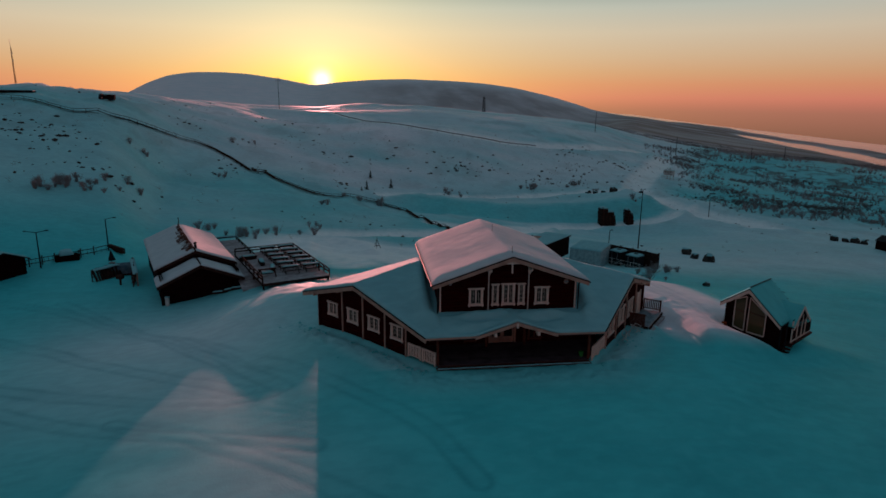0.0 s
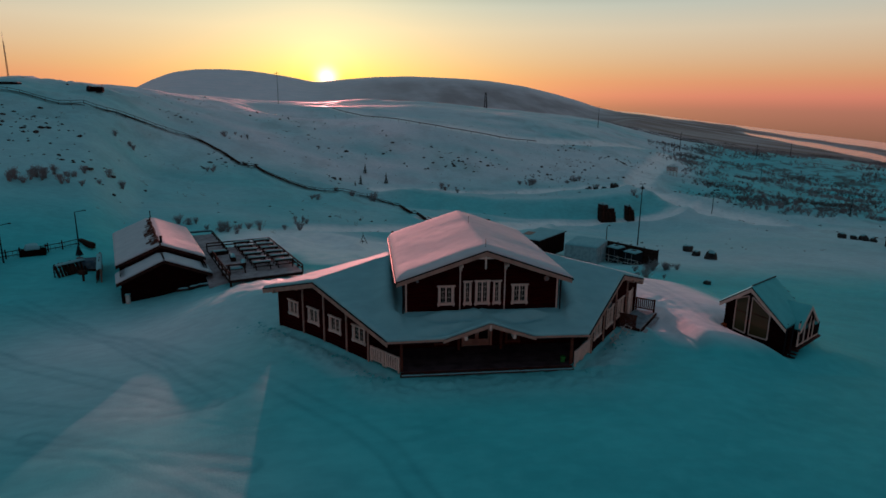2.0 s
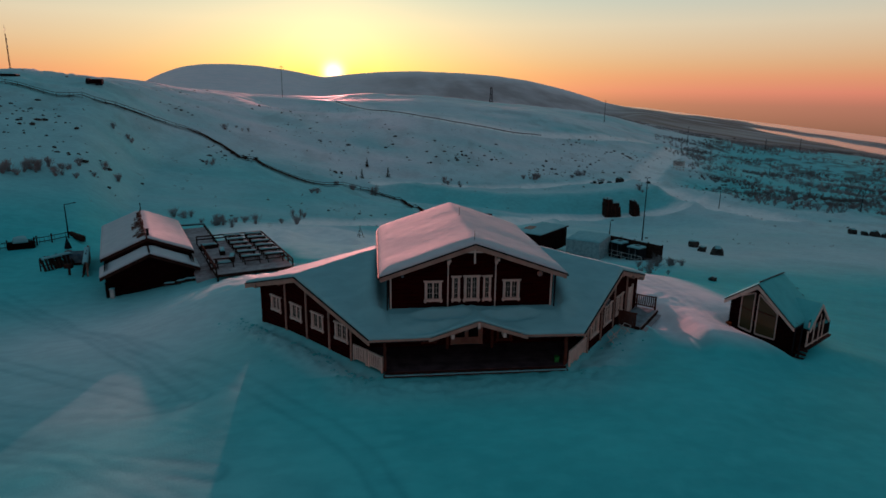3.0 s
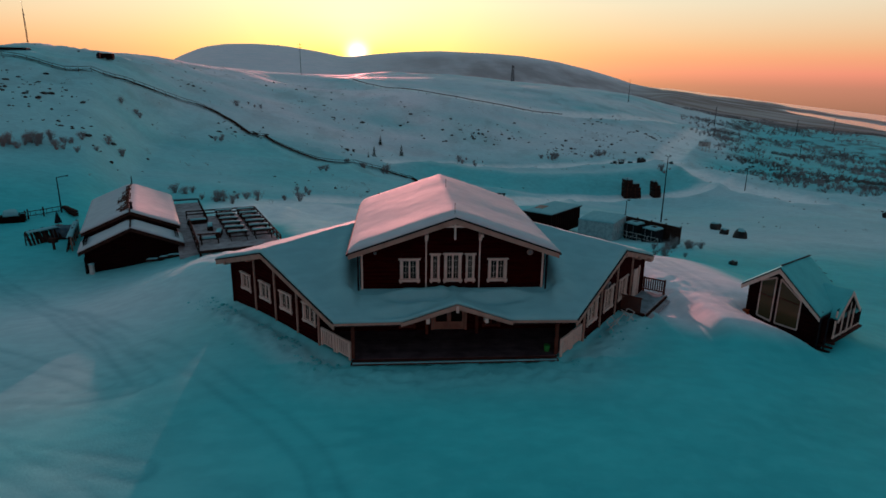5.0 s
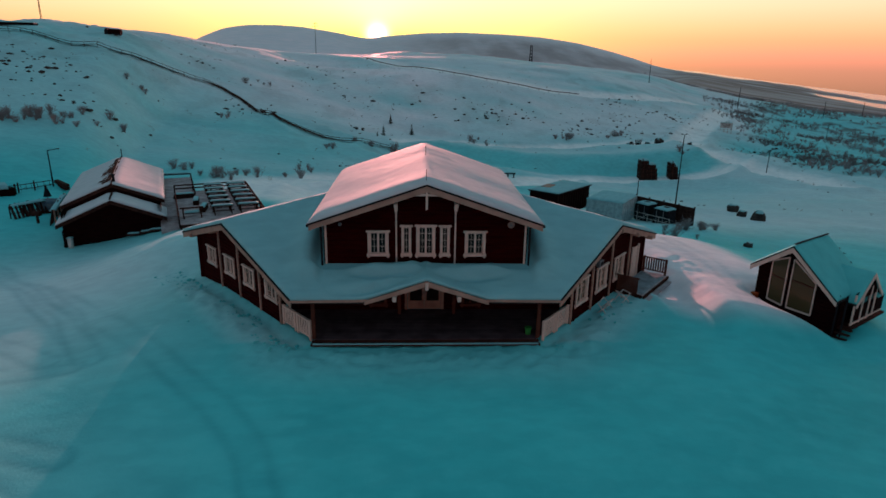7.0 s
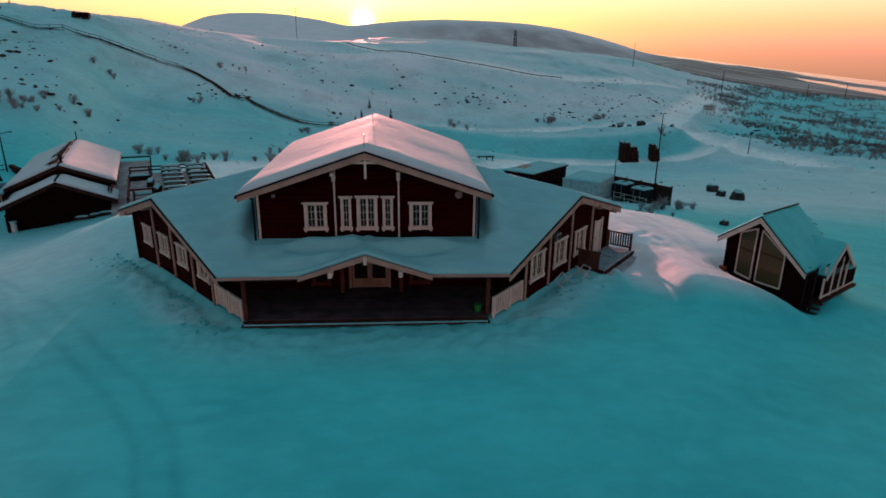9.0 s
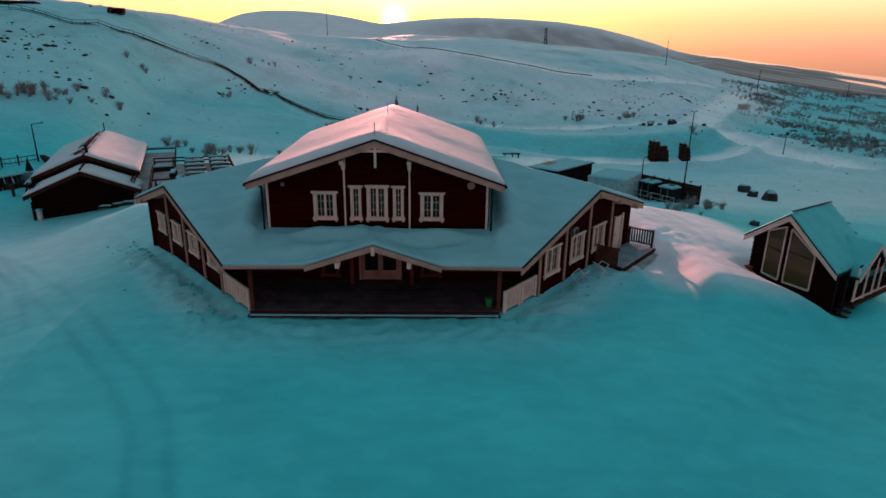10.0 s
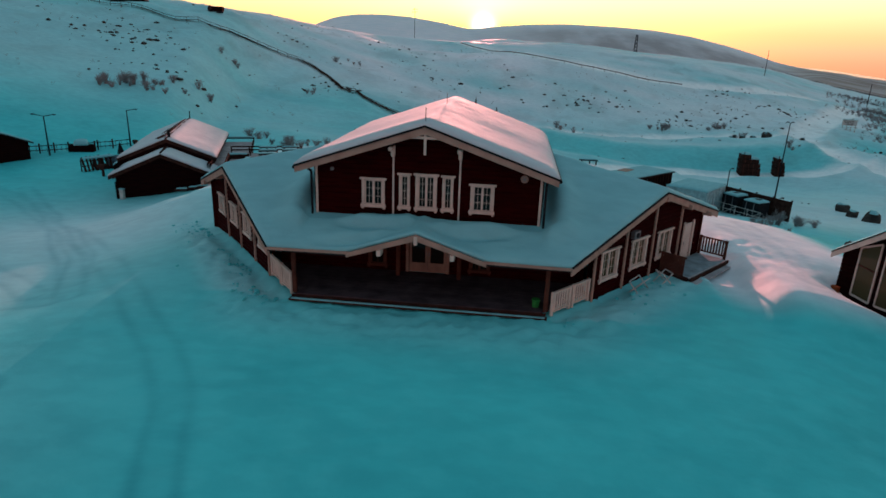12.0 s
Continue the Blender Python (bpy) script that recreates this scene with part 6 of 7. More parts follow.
def build_mast():
    x, y = -138.0, 216.0
    z = gz(x, y)
    ma = thing("radio_mast", "tall thin lattice radio mast on the hill crest", "mast", (x, y, z - 0.3))
    for k in range(3):
        a = k * 2.094
        bm = B()
        rod(bm, (0.28 * math.cos(a), 0.28 * math.sin(a), 0), (0.14 * math.cos(a), 0.14 * math.sin(a), 14.0), 0.07, 0.05, 6)
        part("leg", bm, RAILWOOD, ma)
    bm = B()
    for k in range(11):
        for j in range(3):
            a, b = j * 2.094, (j + 1) * 2.094
            r1, r2 = 0.28 - 0.013 * k, 0.28 - 0.013 * (k + 1)
            rod(bm, (r1 * math.cos(a), r1 * math.sin(a), k * 1.272), (r2 * math.cos(b), r2 * math.sin(b), (k + 1) * 1.272), 0.035, seg=4)
    part("bracing", bm, RAILWOOD, ma)
    for zz in (9.5, 12.0):
        bm = B()
        box(bm, (0.15, 0, zz), (0.5, 0.25, 0.5), bevel=0.04)
        part("antenna", bm, METAL, ma)
    bm = B()
    rod(bm, (0, 0, 13.9), (0, 0, 17.0), 0.05)
    part("spike", bm, METAL, ma)
    x, y = -76.2, 136.6
    hb = thing("lorry", "dark lorry seen against the glow on the hill crest", "lorry", (x, y, gz(x, y) - 0.1), 4)
    bm = B()
    box(bm, (0.5, 0, 1.0), (2.9, 1.6, 1.1), bevel=0.06)
    part("load_body", bm, DARKLOG, hb)
    bm = B()
    prism(bm, [(-1.85, 0.45), (-1.0, 0.45), (-1.0, 1.75), (-1.5, 1.75), (-1.85, 1.1)], 1.5, pose(0, -0.75, 0))
    part("cab", bm, BLACKM, hb)
    bm = B()
    box(bm, (0, 0, 0.42), (3.8, 1.3, 0.14))
    part("chassis", bm, BLACKM, hb)
    for wx in (-1.3, 0.7, 1.4):
        for wy in (-0.65, 0.65):
            bm = B()
            rod(bm, (wx, wy - 0.13, 0.35), (wx, wy + 0.13, 0.35), 0.35, seg=14)
            part("wheel", bm, BLACKM, hb)
    bl = thing("low_building", "long low building on the far crest", "building", (-93.6, 126.0, gz(-93.6, 126.0) - 0.1), 12)
    bm = B()
    box(bm, (0, 0, 0.2), (9, 3, 0.4), bevel=0.05)
    part("body", bm, DARKLOG, bl)
    part("roof_snow", snow_cap((9, 3), 0.4, 0.15, 3.0, 12), SNOW, bl, smooth=True)


build_mast()


# ---- crash barrier along the hill road ----
def build_barrier():
    way = [(-21, 239), (-9, 223), (1.5, 197.5), (12.5, 187), (23.8, 186), (35.6, 190.7), (48, 198), (60.8, 204)]
    br = thing("crash_barrier", "long dark crash barrier along the snowy hill road", "barrier", (12.5, 187, gz(12.5, 187)))
    inv = br.matrix_basis.inverted()
    for (xa, ya), (xb, yb) in zip(way[:-1], way[1:]):
        n = max(1, round(math.hypot(xb - xa, yb - ya) / 5))
        for i in range(n):
            p, q = [(xa + (xb - xa) * k / n, ya + (yb - ya) * k / n) for k in (i, i + 1)]
            a, b = Vector((*p, gz(*p))), Vector((*q, gz(*q)))
            bm = B()
            beam(bm, a + Vector((0, 0, 0.75)), b + Vector((0, 0, 0.75)), 0.08, 0.26)
            bm.transform(inv)
            part("rail", bm, RAILWOOD, br)
            bm = B()
            box(bm, a + Vector((0, 0.1, 0.4)), (0.14, 0.12, 1.0))
            bm.transform(inv)
            part("post", bm, RAILWOOD, br)


build_barrier()


# ---- low bar gate by the yard road ----
def build_gate():
    x, y = 17.6, 90.3
    g = thing("bar_gate", "low dark bar gate with snow on its beam beside the road", "gate", (x, y, gz(x, y)), 8)
    for px in (-1.3, 0.2, 1.4):
        bm = B()
        box(bm, (px, 0, 0.45), (0.22, 0.22, 1.1), bevel=0.03)
        part("post", bm, BLACKM, g)
    bm = B()
    beam(bm, (-1.8, 0, 0.95), (1.7, 0, 0.85), 0.22, 0.24)
    part("bar", bm, BLACKM, g)
    part("snow_cap", snow_cap((2.6, 0.24), 1.02, 0.1, 3.0, 10), SNOW, g, smooth=True)


build_gate()


def build_tripod():
    x, y = -7.6, 54.4
    t = thing("tripod_frame", "thin dark three-legged frame standing in the trodden yard", "frame", (x, y, gz(x, y)))
    for k in range(3):
        a = radians(20 + 120 * k)
        bm = B()
        rod(bm, (math.cos(a) * 0.6, math.sin(a) * 0.6, -0.12), (0, 0, 1.3), 0.04, 0.03, 6)
        part("leg", bm, WOOD, t)
        b = radians(140 + 120 * k)
        bm = B()
        rod(bm, (math.cos(a) * 0.42, math.sin(a) * 0.42, 0.30), (math.cos(b) * 0.42, math.sin(b) * 0.42, 0.30), 0.025, 0.025, 6)
        part("cross_bar", bm, WOOD, t)
    bm = B()
    rod(bm, (0, 0, 1.24), (0, 0, 1.7), 0.05, 0.04, 6)
    part("head", bm, WOOD, t)


build_tripod()


# ---- raised boardwalk that climbs the hillside ----
def build_boardwalk():
    way = [(-100, 117), (-91.8, 116.8), (-84, 116.8), (-76.2, 116.2), (-69.5, 119.5), (-64.9, 128.6), (-59.6, 135.5), (-54, 136.5), (-50.4, 134.2), (-43.5, 128.7), (-38.5, 121.5),
           (-31.4, 116), (-23, 111), (-16.9, 107.5), (-12.9, 111), (-6.7, 115.5), (-2.6, 112), (0, 109), (2.3, 98.5), (8.1, 79.6)]
    pts = []
    for (xa, ya), (xb, yb) in zip(way[:-1], way[1:]):
        n = max(1, round(math.hypot(xb - xa, yb - ya) / 2.6))
        pts += [(xa + (xb - xa) * i / n, ya + (yb - ya) * i / n) for i in range(n)]
    pts.append(way[-1])
    for _ in range(2):
        pts = [pts[0]] + [((a[0] + 2 * b[0] + c[0]) / 4, (a[1] + 2 * b[1] + c[1]) / 4) for a, b, c in zip(pts[:-2], pts[1:-1], pts[2:])] + [pts[-1]]
    bw = thing("boardwalk", "raised dark plank boardwalk winding down the snowy hillside", "boardwalk", (-30, 110, gz(-30, 110)))
    inv = bw.matrix_basis.inverted()
    P = [Vector((x, y, gz(x, y))) for x, y in pts]
    for a, b in zip(P[:-1], P[1:]):
        d = (b - a).normalized()
        side = Vector((d.y, -d.x, 0)).normalized()
        up = Vector((0, 0, 0.34))
        bm = B()
        beam(bm, a + up, b + up, 0.85, 0.10)
        bm.transform(inv)
        part("plank_bay", bm, WOOD, bw)
        bm = B()
        beam(bm, a + side * 0.45 + up * 2.6, b + side * 0.45 + up * 2.6, 0.07, 0.10)
        bm.transform(inv)
        part("handrail", bm, WOOD, bw)
        bm = B()
        beam(bm, a + side * 0.45 - up, a + side * 0.45 + up * 2.6, 0.08)
        bm.transform(inv)
        part("rail_post", bm, WOOD, bw)


build_boardwalk()


# ---- fence, outbuilding and clutter beyond the hut ----
def build_left():
    line = [(-58, 31), (-54, 34.5), (-49.8, 38.0), (-46.9, 41.2), (-44.6, 43.4), (-43.4, 45.0)]
    fe = thing("rail_fence", "thin dark rail fence half sunk in snow", "fence", (-48.2, 44.4, gz(-48.2, 44.4)))
    inv = fe.matrix_basis.inverted()
    for (xa, ya), (xb, yb) in zip(line[:-1], line[1:]):
        a, b = Vector((xa, ya, gz(xa, ya))), Vector((xb, yb, gz(xb, yb)))
        for zz in (0.35, 0.85):
            bm = B()
            beam(bm, a + Vector((0, 0, zz)), b + Vector((0, 0, zz)), 0.05, 0.08)
            bm.transform(inv)
            part("rail", bm, WOOD, fe)
        n = max(1, round((b - a).length / 1.7))
        for i in range(n):
            p = a.lerp(b, i / n)
            bm = B()
            box(bm, p + Vector((0, 0, 0.5)), (0.12, 0.12, 1.3))
            bm.transform(inv)
            part("post", bm, WOOD, fe)
        for i in range(n * 3):
            p = a.lerp(b, (i + 0.5) / (n * 3))
            bm = B()
            box(bm, p + Vector((0, 0, 0.55)), (0.03, 0.03, 0.8))
            bm.transform(inv)
            part("bar", bm, WOOD, fe)
    # long low store with a hump of snow
    x, y = -46.9, 41.0
    st = thing("low_store", "low dark store box with a hump of snow on top", "store", (x, y, gz(x, y) - 0.1), 32)
    bm = B()
    box(bm, (0, 0, 0.4), (2.6, 1.3, 0.85), bevel=0.04)
    part("body", bm, DARKLOG, st)
    part("snow_hump", snow_cap((1.5, 1.2), 0.82, 0.6, 4.0, 12), SNOW, st, smooth=True)
    bm = B()
    box(bm, (1.38, 0, 0.6), (0.16, 0.16, 1.3))
    part("corner_post", bm, WOOD, st)
    x, y = -42.7, 45.4
    wl = thing("low_wall", "low dark timber wall along the fence", "wall", (x, y, gz(x, y) - 0.1), -46)
    for k in range(3):
        bm = B()
        box(bm, (0, 0.05 * k, 0.15 + 0.22 * k), (4.6 - 0.2 * k, 0.5, 0.2), bevel=0.03)
        part("beam", bm, WOOD, wl)
    # outbuilding past the lamps
    x, y = -53.6, 35.0
    ob = thing("outbuilding", "dark shed with snow-covered pitched roof and log gable", "shed", (x, y, gz(x, y) - 0.2), 62)
    w = 2.6
    rf = lambda s: 2.9 - 0.42 * abs(s)
    for a, b, t in (((-w, -4), (w, -4), lambda s: rf(s - w)), ((w, -4), (w, 4), lambda s: rf(w)), ((w, 4), (-w, 4), lambda s: rf(s - w)), ((-w, 4), (-w, -4), lambda s: rf(w))):
        bm = B()
        log_wall(bm, a, b, -0.6, t, course=0.24)
        part("wall", bm, DARKLOG, ob)
    for sx in (-1, 1):
        bm = B()
        prism(bm, [(0, rf(0)), (sx * 3.0, rf(3.0)), (sx * 3.0, rf(3) + 0.12), (0, rf(0) + 0.12)], 8.8, pose(0, -4.4, 0))
        part("roof_slope", bm, ROOF, ob)
    part("roof_snow", gable_snow(3.0, -4.4, 4.4, lambda s: rf(s) + 0.12, 0.16, 2, 20, 16), SNOW, ob, smooth=True)
    # sledge racks by the hut
    for x, y, t in ((-39.4, 32.5, 52), (-38.7, 33.4, 52)):
        r = thing("sledge_rack", "snowy row of sledges leaning on a dark rack", "rack", (x, y, gz(x, y)), t, "sledge racks")
        for k in range(6):
            bm = B()
            lean = 0.06 * math.sin(k * 2.3 + x)
            beam(bm, (-0.85 + 0.34 * k, -0.45, 0.0), (-0.85 + 0.34 * k + lean, 0.35, 1.35 + lean), 0.12, 0.34)
            part("sledge", bm, WOOD, r)
        for zz in (0.45, 0.95):
            bm = B()
            beam(bm, (-1.1, 0.2, zz), (1.1, 0.2, zz), 0.08)
            part("bar", bm, WOOD, r)
        for sx in (-1, 1):
            bm = B()
            box(bm, (sx * 1.05, 0.22, 0.5), (0.10, 0.10, 1.3))
            part("post", bm, WOOD, r)
        part("snow_cap", snow_cap((1.9, 0.5), 1.24, 0.16, x, 8), SNOW, r, smooth=True)
    x, y = -36.5, 29.9
    sg = thing("post_box", "dark post with a square box in the snow", "post", (x, y, gz(x, y)))
    bm = B()
    box(bm, (0, 0, 0.45), (0.18, 0.18, 1.1))
    part("post", bm, WOOD, sg)
    bm = B()
    box(bm, (0, 0, 0.95), (0.75, 0.5, 0.45), bevel=0.03)
    part("box", bm, WOOD, sg)
    x, y = -38.0, 34.9
    cr = thing("tarped_crate", "blue-grey tarpaulined crate beside the hut", "crate", (x, y, gz(x, y)), 15)
    bm = B()
    box(bm, (0, 0, 0.55), (2.3, 1.9, 1.2), bevel=0.18)
    part("tarp", bm, TARP, cr, "frosted dark blue tarpaulin")
    bm = B()
    box(bm, (0, -1.05, 0.1), (2.8, 0.15, 0.2))
    part("runner", bm, WOOD, cr)
    x, y = -41.0, 39.5
    tr = thing("closed_parasol", "closed dark parasol standing in snow by the fence", "parasol", (x, y, gz(x, y)))
    bm = B()
    rod(bm, (0, 0, -0.2), (0, 0, 1.75), 0.035)
    part("pole", bm, BLACKM, tr)
    bm = B()
    bmesh.ops.create_cone(bm, cap_ends=True, segments=9, radius1=0.42, radius2=0.05, depth=1.25, matrix=pose(0, 0, 1.0))
    for v in bm.verts:
        v.co.x *= 1 + 0.15 * math.sin(v.co.y * 9)
    part("canopy", bm, BLACKM, tr, "folded dark cloth")
    bm = B()
    box(bm, (0, 0, 0.05), (0.6, 0.6, 0.14), bevel=0.03)
    part("base", bm, METAL, tr)


build_left()


# ---- notice board on the rise ----
def build_sign():
    x, y = 103.5, 173.8
    s = thing("notice_board", "pale notice board on white legs at the road's rise", "sign", (x, y, gz(x, y) - 0.2), -30)
    bm = B()
    box(bm, (0, 0, 2.75), (3.8, 0.16, 1.7), bevel=0.03)
    part("board", bm, WHITEM, s)
    for i in range(4):
        bm = B()
        box(bm, (-1.7 + i * 1.13, 0.02, 1.1), (0.18, 0.14, 2.4))
        part("leg", bm, WHITEM, s)
        bm = B()
        beam(bm, (-1.7 + i * 1.13, 1.6, 0.1), (-1.7 + i * 1.13, 0.1, 2.4), 0.1)
        part("strut", bm, WHITEM, s)
    for zz in (0.7, 1.4):
        bm = B()
        box(bm, (0, -0.07, zz), (3.6, 0.06, 0.10))
        part("cross_bar", bm, WHITEM, s)
    bm = B()
    box(bm, (0, 0, 3.66), (3.9, 0.3, 0.12), bevel=0.04)
    part("snow_top", bm, SNOW, s)
    for k in range(3):
        bm = B()
        box(bm, (-0.3 + 0.2 * k, -0.09, 3.2 - 0.45 * k), (2.8 - 0.5 * k, 0.02, 0.16))
        part("text_bar", bm, RAILWOOD, s)


build_sign()


# ---- boulders ----
def boulder_bm(r, seed, flat=0.7, sub=2):
    bm = B()
    bmesh.ops.create_icosphere(bm, subdivisions=sub, radius=r)
    for v in bm.verts:
        d = 1 + 0.38 * noise.noise(v.co * (1.1 / r) + Vector((seed, seed * 2, 0))) + 0.14 * noise.noise(v.co * (3.2 / r) + Vector((seed, 0, 3)))
        v.co *= d
        v.co.z = max(-0.5 * r, v.co.z * flat)
    return bm


def boulder(x, y, r, seed, flat=1.0, label="dark boulder with snow on top, sitting in the snow field"):
    b = thing("boulder", label, "boulder", (x, y, gz(x, y) + 0.35 * r), seed * 50, "boulders")
    part("rock", boulder_bm(r, seed, flat, 3), ROCK, b)
    bm = boulder_bm(r * 0.93, seed, flat, 3)
    bmesh.ops.bisect_plane(bm, geom=bm.verts[:] + bm.edges[:] + bm.faces[:], plane_co=(0, 0, r * flat * 0.66), plane_no=(0, 0, 1), clear_inner=True)
    bmesh.ops.translate(bm, verts=bm.verts[:], vec=(0, 0.05 * r, r * 0.10))
    part("snow_cap", bm, SNOW, b, smooth=True)


for i, (x, y, r) in enumerate(((49.2, 62.6, 0.9), (48.4, 58.4, 0.7), (48.7, 54.6, 1.0), (34.1, 31.0, 0.45), (92.5, 78.3, 0.85), (94.3, 77.2, 0.7), (96.0, 76.6, 0.9), (97.2, 75.4, 0.7),
                               (56.5, 133.1, 0.55), (59.2, 133.5, 0.65), (61.8, 133.5, 0.7), (64.9, 133.9, 1.2), (70.5, 127.0, 0.7), (57.8, 134.6, 0.5))):
    boulder(x, y, r, i + 1.3)


def build_side_shed():
    x, y = 97.0, 68.6
    s = thing("field_shed", "dark low shed at the edge of the snow field", "shed", (x, y, gz(x, y) - 0.1), 20)
    bm = B()
    box(bm, (0, 0, 1.0), (4.6, 3.4, 2.0), bevel=0.04)
    part("body", bm, DARKLOG, s)
    bm = B()
    prism(bm, [(-2.6, 2.0), (2.6, 2.0), (0, 2.9)], 3.8, pose(0, -1.9, 0))
    part("roof", bm, ROOF, s)


build_side_shed()


# ---- shrubs, small spruces and scattered stones ----
def twig_shrub(rnd, h, n, spread, sides=6, thick=1.0):
    """Bare birch scrub: forked thin twigs from one foot."""
    bm = B()

    def tri(a, b, r1, r2):
        d = (b - a)
        s = Vector((d.y, -d.x, 0))
        if s.length < 1e-4:
            s = Vector((1, 0, 0))
        s.normalize()
        t = d.cross(s).normalized()
        q = [bm.verts.new(a + s * r1), bm.verts.new(a - s * r1 * 0.5 + t * r1), bm.verts.new(a - s * r1 * 0.5 - t * r1)]
        p = [bm.verts.new(b + s * r2), bm.verts.new(b - s * r2 * 0.5 + t * r2), bm.verts.new(b - s * r2 * 0.5 - t * r2)]
        for i in range(3):
            bm.faces.new((q[i], q[(i + 1) % 3], p[(i + 1) % 3], p[i]))

    for _ in range(n):
        a = rnd.uniform(0, 6.283)
        k = rnd.uniform(0.15, 1) * spread
        foot = Vector((rnd.gauss(0, 0.12 * spread), rnd.gauss(0, 0.12 * spread), -0.05))
        hh = h * rnd.uniform(0.55, 1.0)
        m = foot + Vector((math.cos(a) * k * 0.45, math.sin(a) * k * 0.45, hh * 0.55))
        e = foot + Vector((math.cos(a) * k, math.sin(a) * k, hh))
        tri(foot, m, 0.013 * thick, 0.009 * thick)
        tri(m, e, 0.009 * thick, 0.004 * thick)
        for _ in range(sides):
            p = m.lerp(e, rnd.uniform(0, 0.8))
            tri(p, p + Vector((rnd.gauss(0, 0.22), rnd.gauss(0, 0.22), rnd.uniform(0.1, 0.4))) * h * 0.45, 0.006 * thick, 0.003 * thick)
    return bm


rnd = random.Random(21)
shrub_meshes = [mesh_of(twig_shrub(rnd, 1.2, 42, 1.0, 7, 1.5), "twigs", FROST) for _ in range(5)]
SHRUBS = [(-59.6, 71.8), (-60.6, 71.7), (-59.1, 74.3), (-56.1, 74.1), (-55.5, 71.0), (-55.5, 77.0), (-51.1, 81.3), (-59.5, 110.1), (-46.4, 144.6), (-42.9, 149.5), (-43.5, 111.0),
          (-18.8, 98.7), (14.7, 131.1), (41.1, 143.4), (44.2, 144.6), (54.0, 144.3), (-62.9, 68.2), (-34.7, 66.1), (-28.4, 60.4), (-27.0, 62.8), (-20.4, 65.0), (-17.5, 71.2), (33.6, 40.8), (26.6, 32.0),
          (59.9, 134.1), (-10.3, 110.4), (-5.2, 112.2), (65.5, 121.3), (-60.8, 70.1), (-57.2, 72.0), (-29.4, 59.9), (-25.9, 63.4), (31.5, 40.4), (42.7, 144.6), (18.5, 135.6), (56.8, 146.6)]
for i, (cx, cy) in enumerate(SHRUBS):
    for j in range(rnd.choice((2, 3, 3, 4))):
        x, y = (cx, cy) if j == 0 else (rnd.gauss(cx, 1.5), rnd.gauss(cy, 0.9))
        sh = new("shrub", shrub_meshes[(i + j) % 5])
        k = rnd.uniform(0.45, 1.3) * (1.0 if y > 50 else 0.8) * (1.0 if j == 0 else 0.75)
        sh.matrix_basis = pose(x, y, gz(x, y), rnd.uniform(-12, 12), rnd.uniform(-12, 12), rnd.uniform(0, 360)) @ Matrix.Diagonal((k * rnd.uniform(0.9, 1.6), k * rnd.uniform(0.8, 1.3), k * rnd.uniform(1.0, 1.9), 1))
        tagged(sh, "bare frosted birch scrub poking through snow", "shrub", "shrubs on the slope")


def small_spruce(x, y, h, seed):
    r = random.Random(seed)
    t = thing("young_spruce", "young dark spruce standing in snow on the slope", "tree", (x, y, gz(x, y)), 0, "young spruces")
    bm = B()
    rod(bm, (0, 0, -0.2), (0, 0, h), 0.07, 0.015, 6)
    part("trunk", bm, BARK, t)
    bm = B()
    n = int(h * 9)
    for k in range(n):
        z = h * (0.06 + 0.92 * k / n)
        ln = (h - z) * 0.26 + 0.10
        for j in range(6):
            a = r.uniform(0, 6.283)
            l2 = ln * r.uniform(0.6, 1.15)
            d = Vector((math.cos(a), math.sin(a), -0.35))
            s = Vector((-math.sin(a), math.cos(a), 0)) * 0.10
            p = Vector((0, 0, z))
            v = [bm.verts.new(p), bm.verts.new(p + d * l2 * 0.55 + s), bm.verts.new(p + d * l2), bm.verts.new(p + d * l2 * 0.55 - s), bm.verts.new(p + d * l2 * 0.5 + Vector((0, 0, -0.08)))]
            bm.faces.new((v[0], v[1], v[2], v[3]))
            bm.faces.new((v[0], v[4], v[2]))
    part("crown", bm, NEEDLE, t)


for x, y, h, s in ((-7.3, 141.0, 2.6, 1), (-8.5, 126.1, 2.6, 2), (-1.5, 135.2, 3.0, 3), (-9.9, 124.0, 1.2, 4)):
    small_spruce(x, y, h, s)


def merged(meshes_at, name, mat, label, category):
    """Many small pieces laid into one mesh of uncountable stuff."""
    vs, fs = [], []
    for src, m in meshes_at:
        base = len(vs)
        vs += [tuple(m @ v.co) for v in src.vertices]
        fs += [tuple(base + i for i in p.vertices) for p in src.polygons]
    me = bpy.data.meshes.new(name)
    me.from_pydata(vs, [], fs)
    me.materials.append(mat)
    return tagged(new(name, me), label, category, kind="stuff")


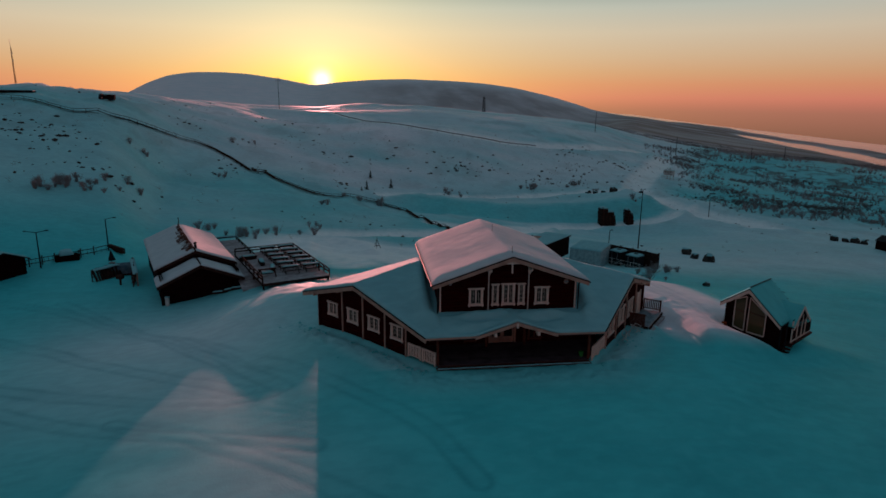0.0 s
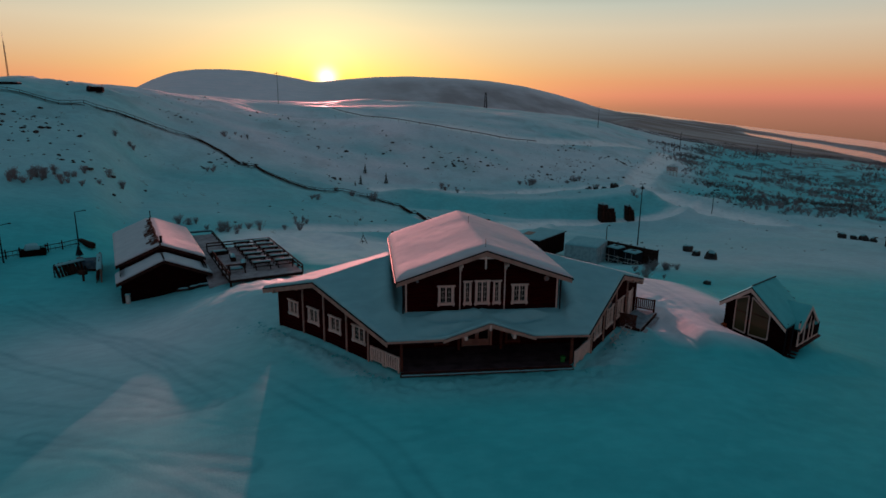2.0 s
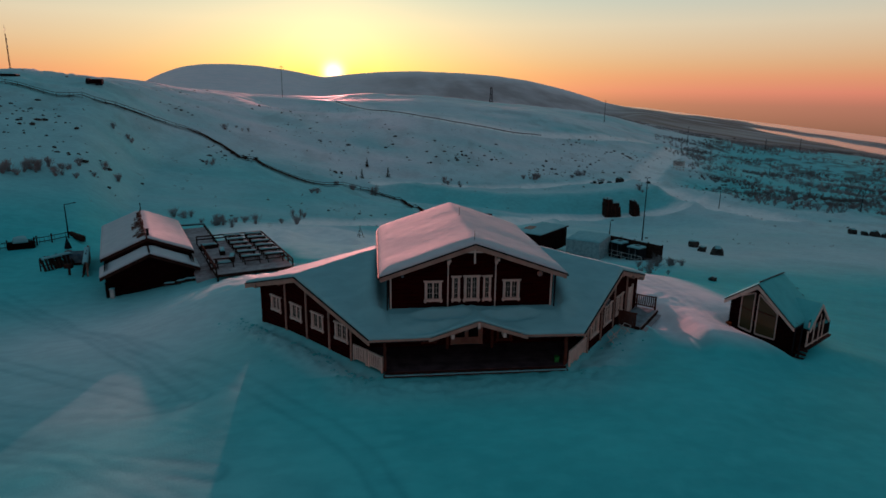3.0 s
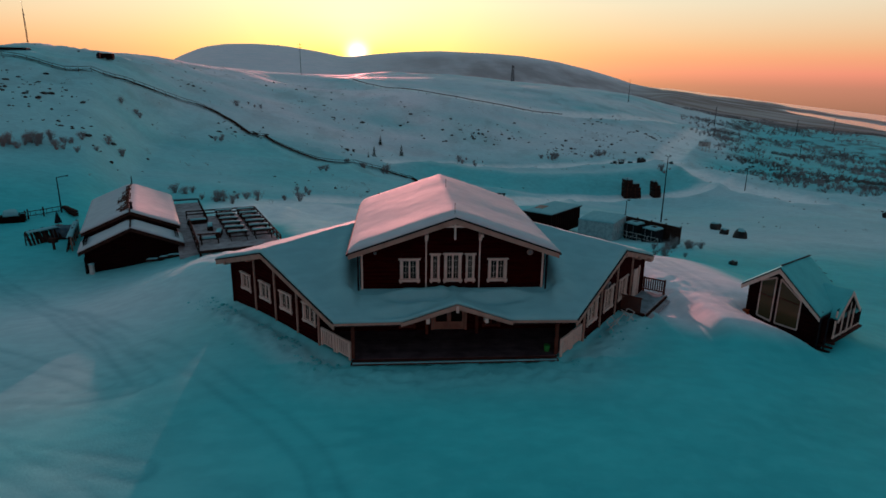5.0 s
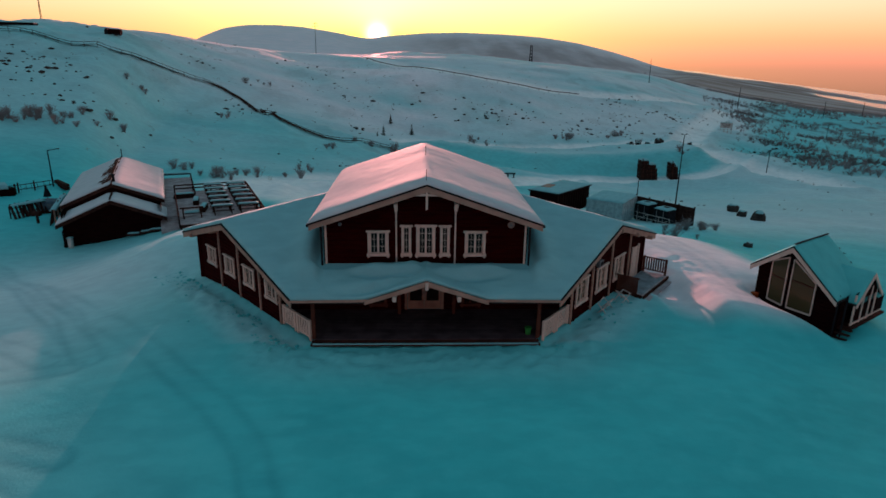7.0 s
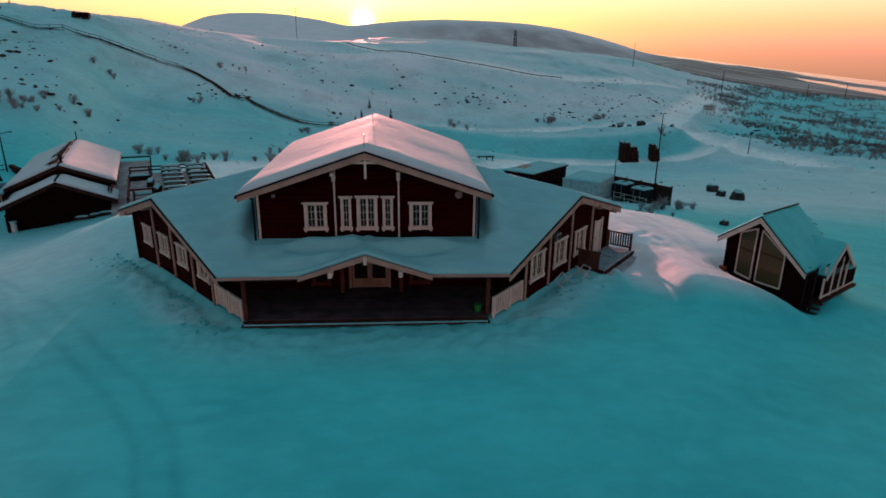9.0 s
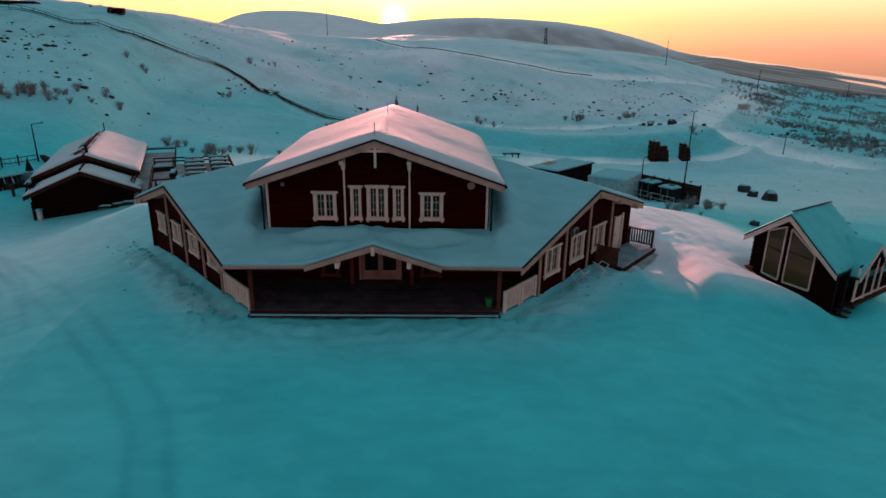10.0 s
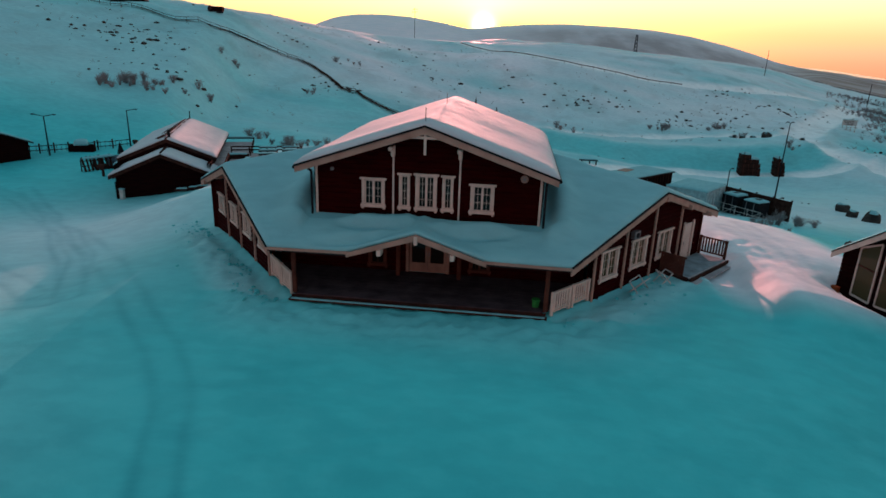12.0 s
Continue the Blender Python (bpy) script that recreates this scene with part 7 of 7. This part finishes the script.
def scatter():
    r = random.Random(77)
    stones = [mesh_of(boulder_bm(1.0, k + 0.7, 0.6, 1), "stone", ROCK) for k in range(6)]
    tufts = [mesh_of(twig_shrub(r, 1.0, 6, 0.8, 4), "tuft", BARK) for _ in range(8)]
    bushes = [mesh_of(twig_shrub(r, 1.2, 8, 0.9, 3, 2.6), "bush", BARK) for _ in range(6)]
    CLUMPS = [(-76.4, 98.8, 7, 46), (-70.3, 94.9, 6, 24), (-62, 82.6, 6, 26), (-40.4, 122, 5, 26), (22.3, 158.2, 4, 34), (32, 163, 5, 16), (79, 204, 6, 16), (71.7, 178.3, 5, 14),
              (-15.6, 127.6, 3, 10), (47.8, 153.6, 5, 18), (-61.9, 153, 4, 10), (-20.5, 155.6, 6, 14), (-37, 190, 6, 16), (-28.8, 162.7, 5, 14), (60, 160, 9, 26), (93.5, 193, 12, 40), (3.7, 158.5, 12, 30), (104, 146, 6, 34), (100, 130, 5, 24), (66, 172, 7, 24), (54, 150, 5, 14)]
    items = []

    def stone(x, y, k):
        items.append((r.choice(stones), pose(x, y, gz(x, y) + 0.04, 0, 0, r.uniform(0, 360)) @ Matrix.Diagonal((k * r.uniform(0.8, 1.7), k * r.uniform(0.7, 1.2), k * r.uniform(0.7, 1.1), 1))))

    for cx, cy, s, n in CLUMPS:
        for _ in range(n):
            stone(r.gauss(cx, s), r.gauss(cy, s * 0.8), 0.14 + 0.5 * r.random() ** 2.5)
    for _ in range(520):
        x, y = r.uniform(-110, 130), r.uniform(66, 215)
        if n2(x, y, 0.035, 6) < -0.05 or (30 < x < 75 and 85 < y < 128):
            continue
        stone(x, y, 0.09 + 0.26 * r.random() ** 2)
    merged(items, "scattered_stones", ROCK, "scattered dark stones showing through hillside snow", "stones")
    items = []

    def tuft(x, y, k, flat=0.8):
        items.append((r.choice(tufts), pose(x, y, gz(x, y), 0, 0, r.uniform(0, 360)) @ Matrix.Diagonal((k * 1.2, k * 1.2, k * flat, 1))))

    for _ in range(1300):
        x, y = r.uniform(-115, 110), r.uniform(58, 230)
        if n2(x, y, 0.05, 16) < 0.02 or (-5 < x < 80 and 70 < y < 128):
            continue
        tuft(x, y, 0.25 + 0.7 * r.random() ** 1.6)
    # thickets over the low ground beside the road and down to the plain
    for _ in range(640):
        az, d = r.uniform(22, 48), 180 + 480 * r.random() ** 1.1
        cx, cy = FIRST_EYE[0] + d * math.sin(radians(az)), FIRST_EYE[1] + d * math.cos(radians(az))
        edge = float(np.interp(az, *SCRUB_EDGE))
        if d < edge or n2(cx, cy, 0.02, 30) < -0.16:
            continue
        spread = r.uniform(1.5, 6.5)
        for _ in range(int(spread * r.uniform(3.0, 6.5))):
            x, y = r.gauss(cx, spread), r.gauss(cy, spread * 0.7)
            if math.hypot(x - FIRST_EYE[0], y - FIRST_EYE[1]) > edge - 3:
                items.append((r.choice(bushes), pose(x, y, gz(x, y), 0, 0, r.uniform(0, 360)) @ Matrix.Diagonal((*[r.uniform(0.8, 1.7)] * 2, r.uniform(0.6, 1.5), 1))))
    # dark thickets and stones on the hillock beside the notice board
    for cx, cy, spread, n in ((110, 160, 4, 40), (114, 153, 4, 44), (117, 151, 3, 24), (107, 129, 3.5, 40), (112, 124, 4, 34), (100, 137, 3, 12), (120, 186, 5, 36), (136, 216, 7, 40), (125, 170, 6, 30)):
        for _ in range(n):
            x, y = r.gauss(cx, spread), r.gauss(cy, spread * 1.3)
            items.append((r.choice(bushes), pose(x, y, gz(x, y), 0, 0, r.uniform(0, 360)) @ Matrix.Diagonal((*[r.uniform(0.8, 1.6)] * 2, r.uniform(0.6, 1.3), 1))))
    merged(items, "moor_scrub", FROST, "low bare birch scrub over the snowy moor", "scrub")


scatter()


def snow_clods():
    """Crumbs of shovelled snow lying along the lodge walls and about the deck."""
    r = random.Random(5)
    lumps = [mesh_of(boulder_bm(1.0, k + 3.1, 0.8, 1), "clod", SHADESNOW) for k in range(5)]
    items = []
    for k in range(420):
        y = r.uniform(-3.4, 8.0)
        side = -1 if k % 5 < 3 else 1
        x = side * (5.3 + max(0.0, y + 2.6) * 0.835 + 0.5 + abs(r.gauss(0, 1.0)))
        if side > 0 and (y > 2.2 or n2(x, y, 0.5, 44) < -0.1):
            continue
        if side < 0 and n2(x, y, 0.4, 45) < -0.25:
            continue
        q = 0.025 + 0.075 * r.random() ** 2
        items.append((r.choice(lumps), pose(x, y, gz(x, y) + 0.2 * q, 0, 0, r.uniform(0, 360)) @ Matrix.Diagonal((q * r.uniform(0.8, 1.6), q, q, 1))))
    merged(items, "snow_clods", SHADESNOW, "crumbs of shovelled snow along the lodge walls", "snow lumps")


snow_clods()
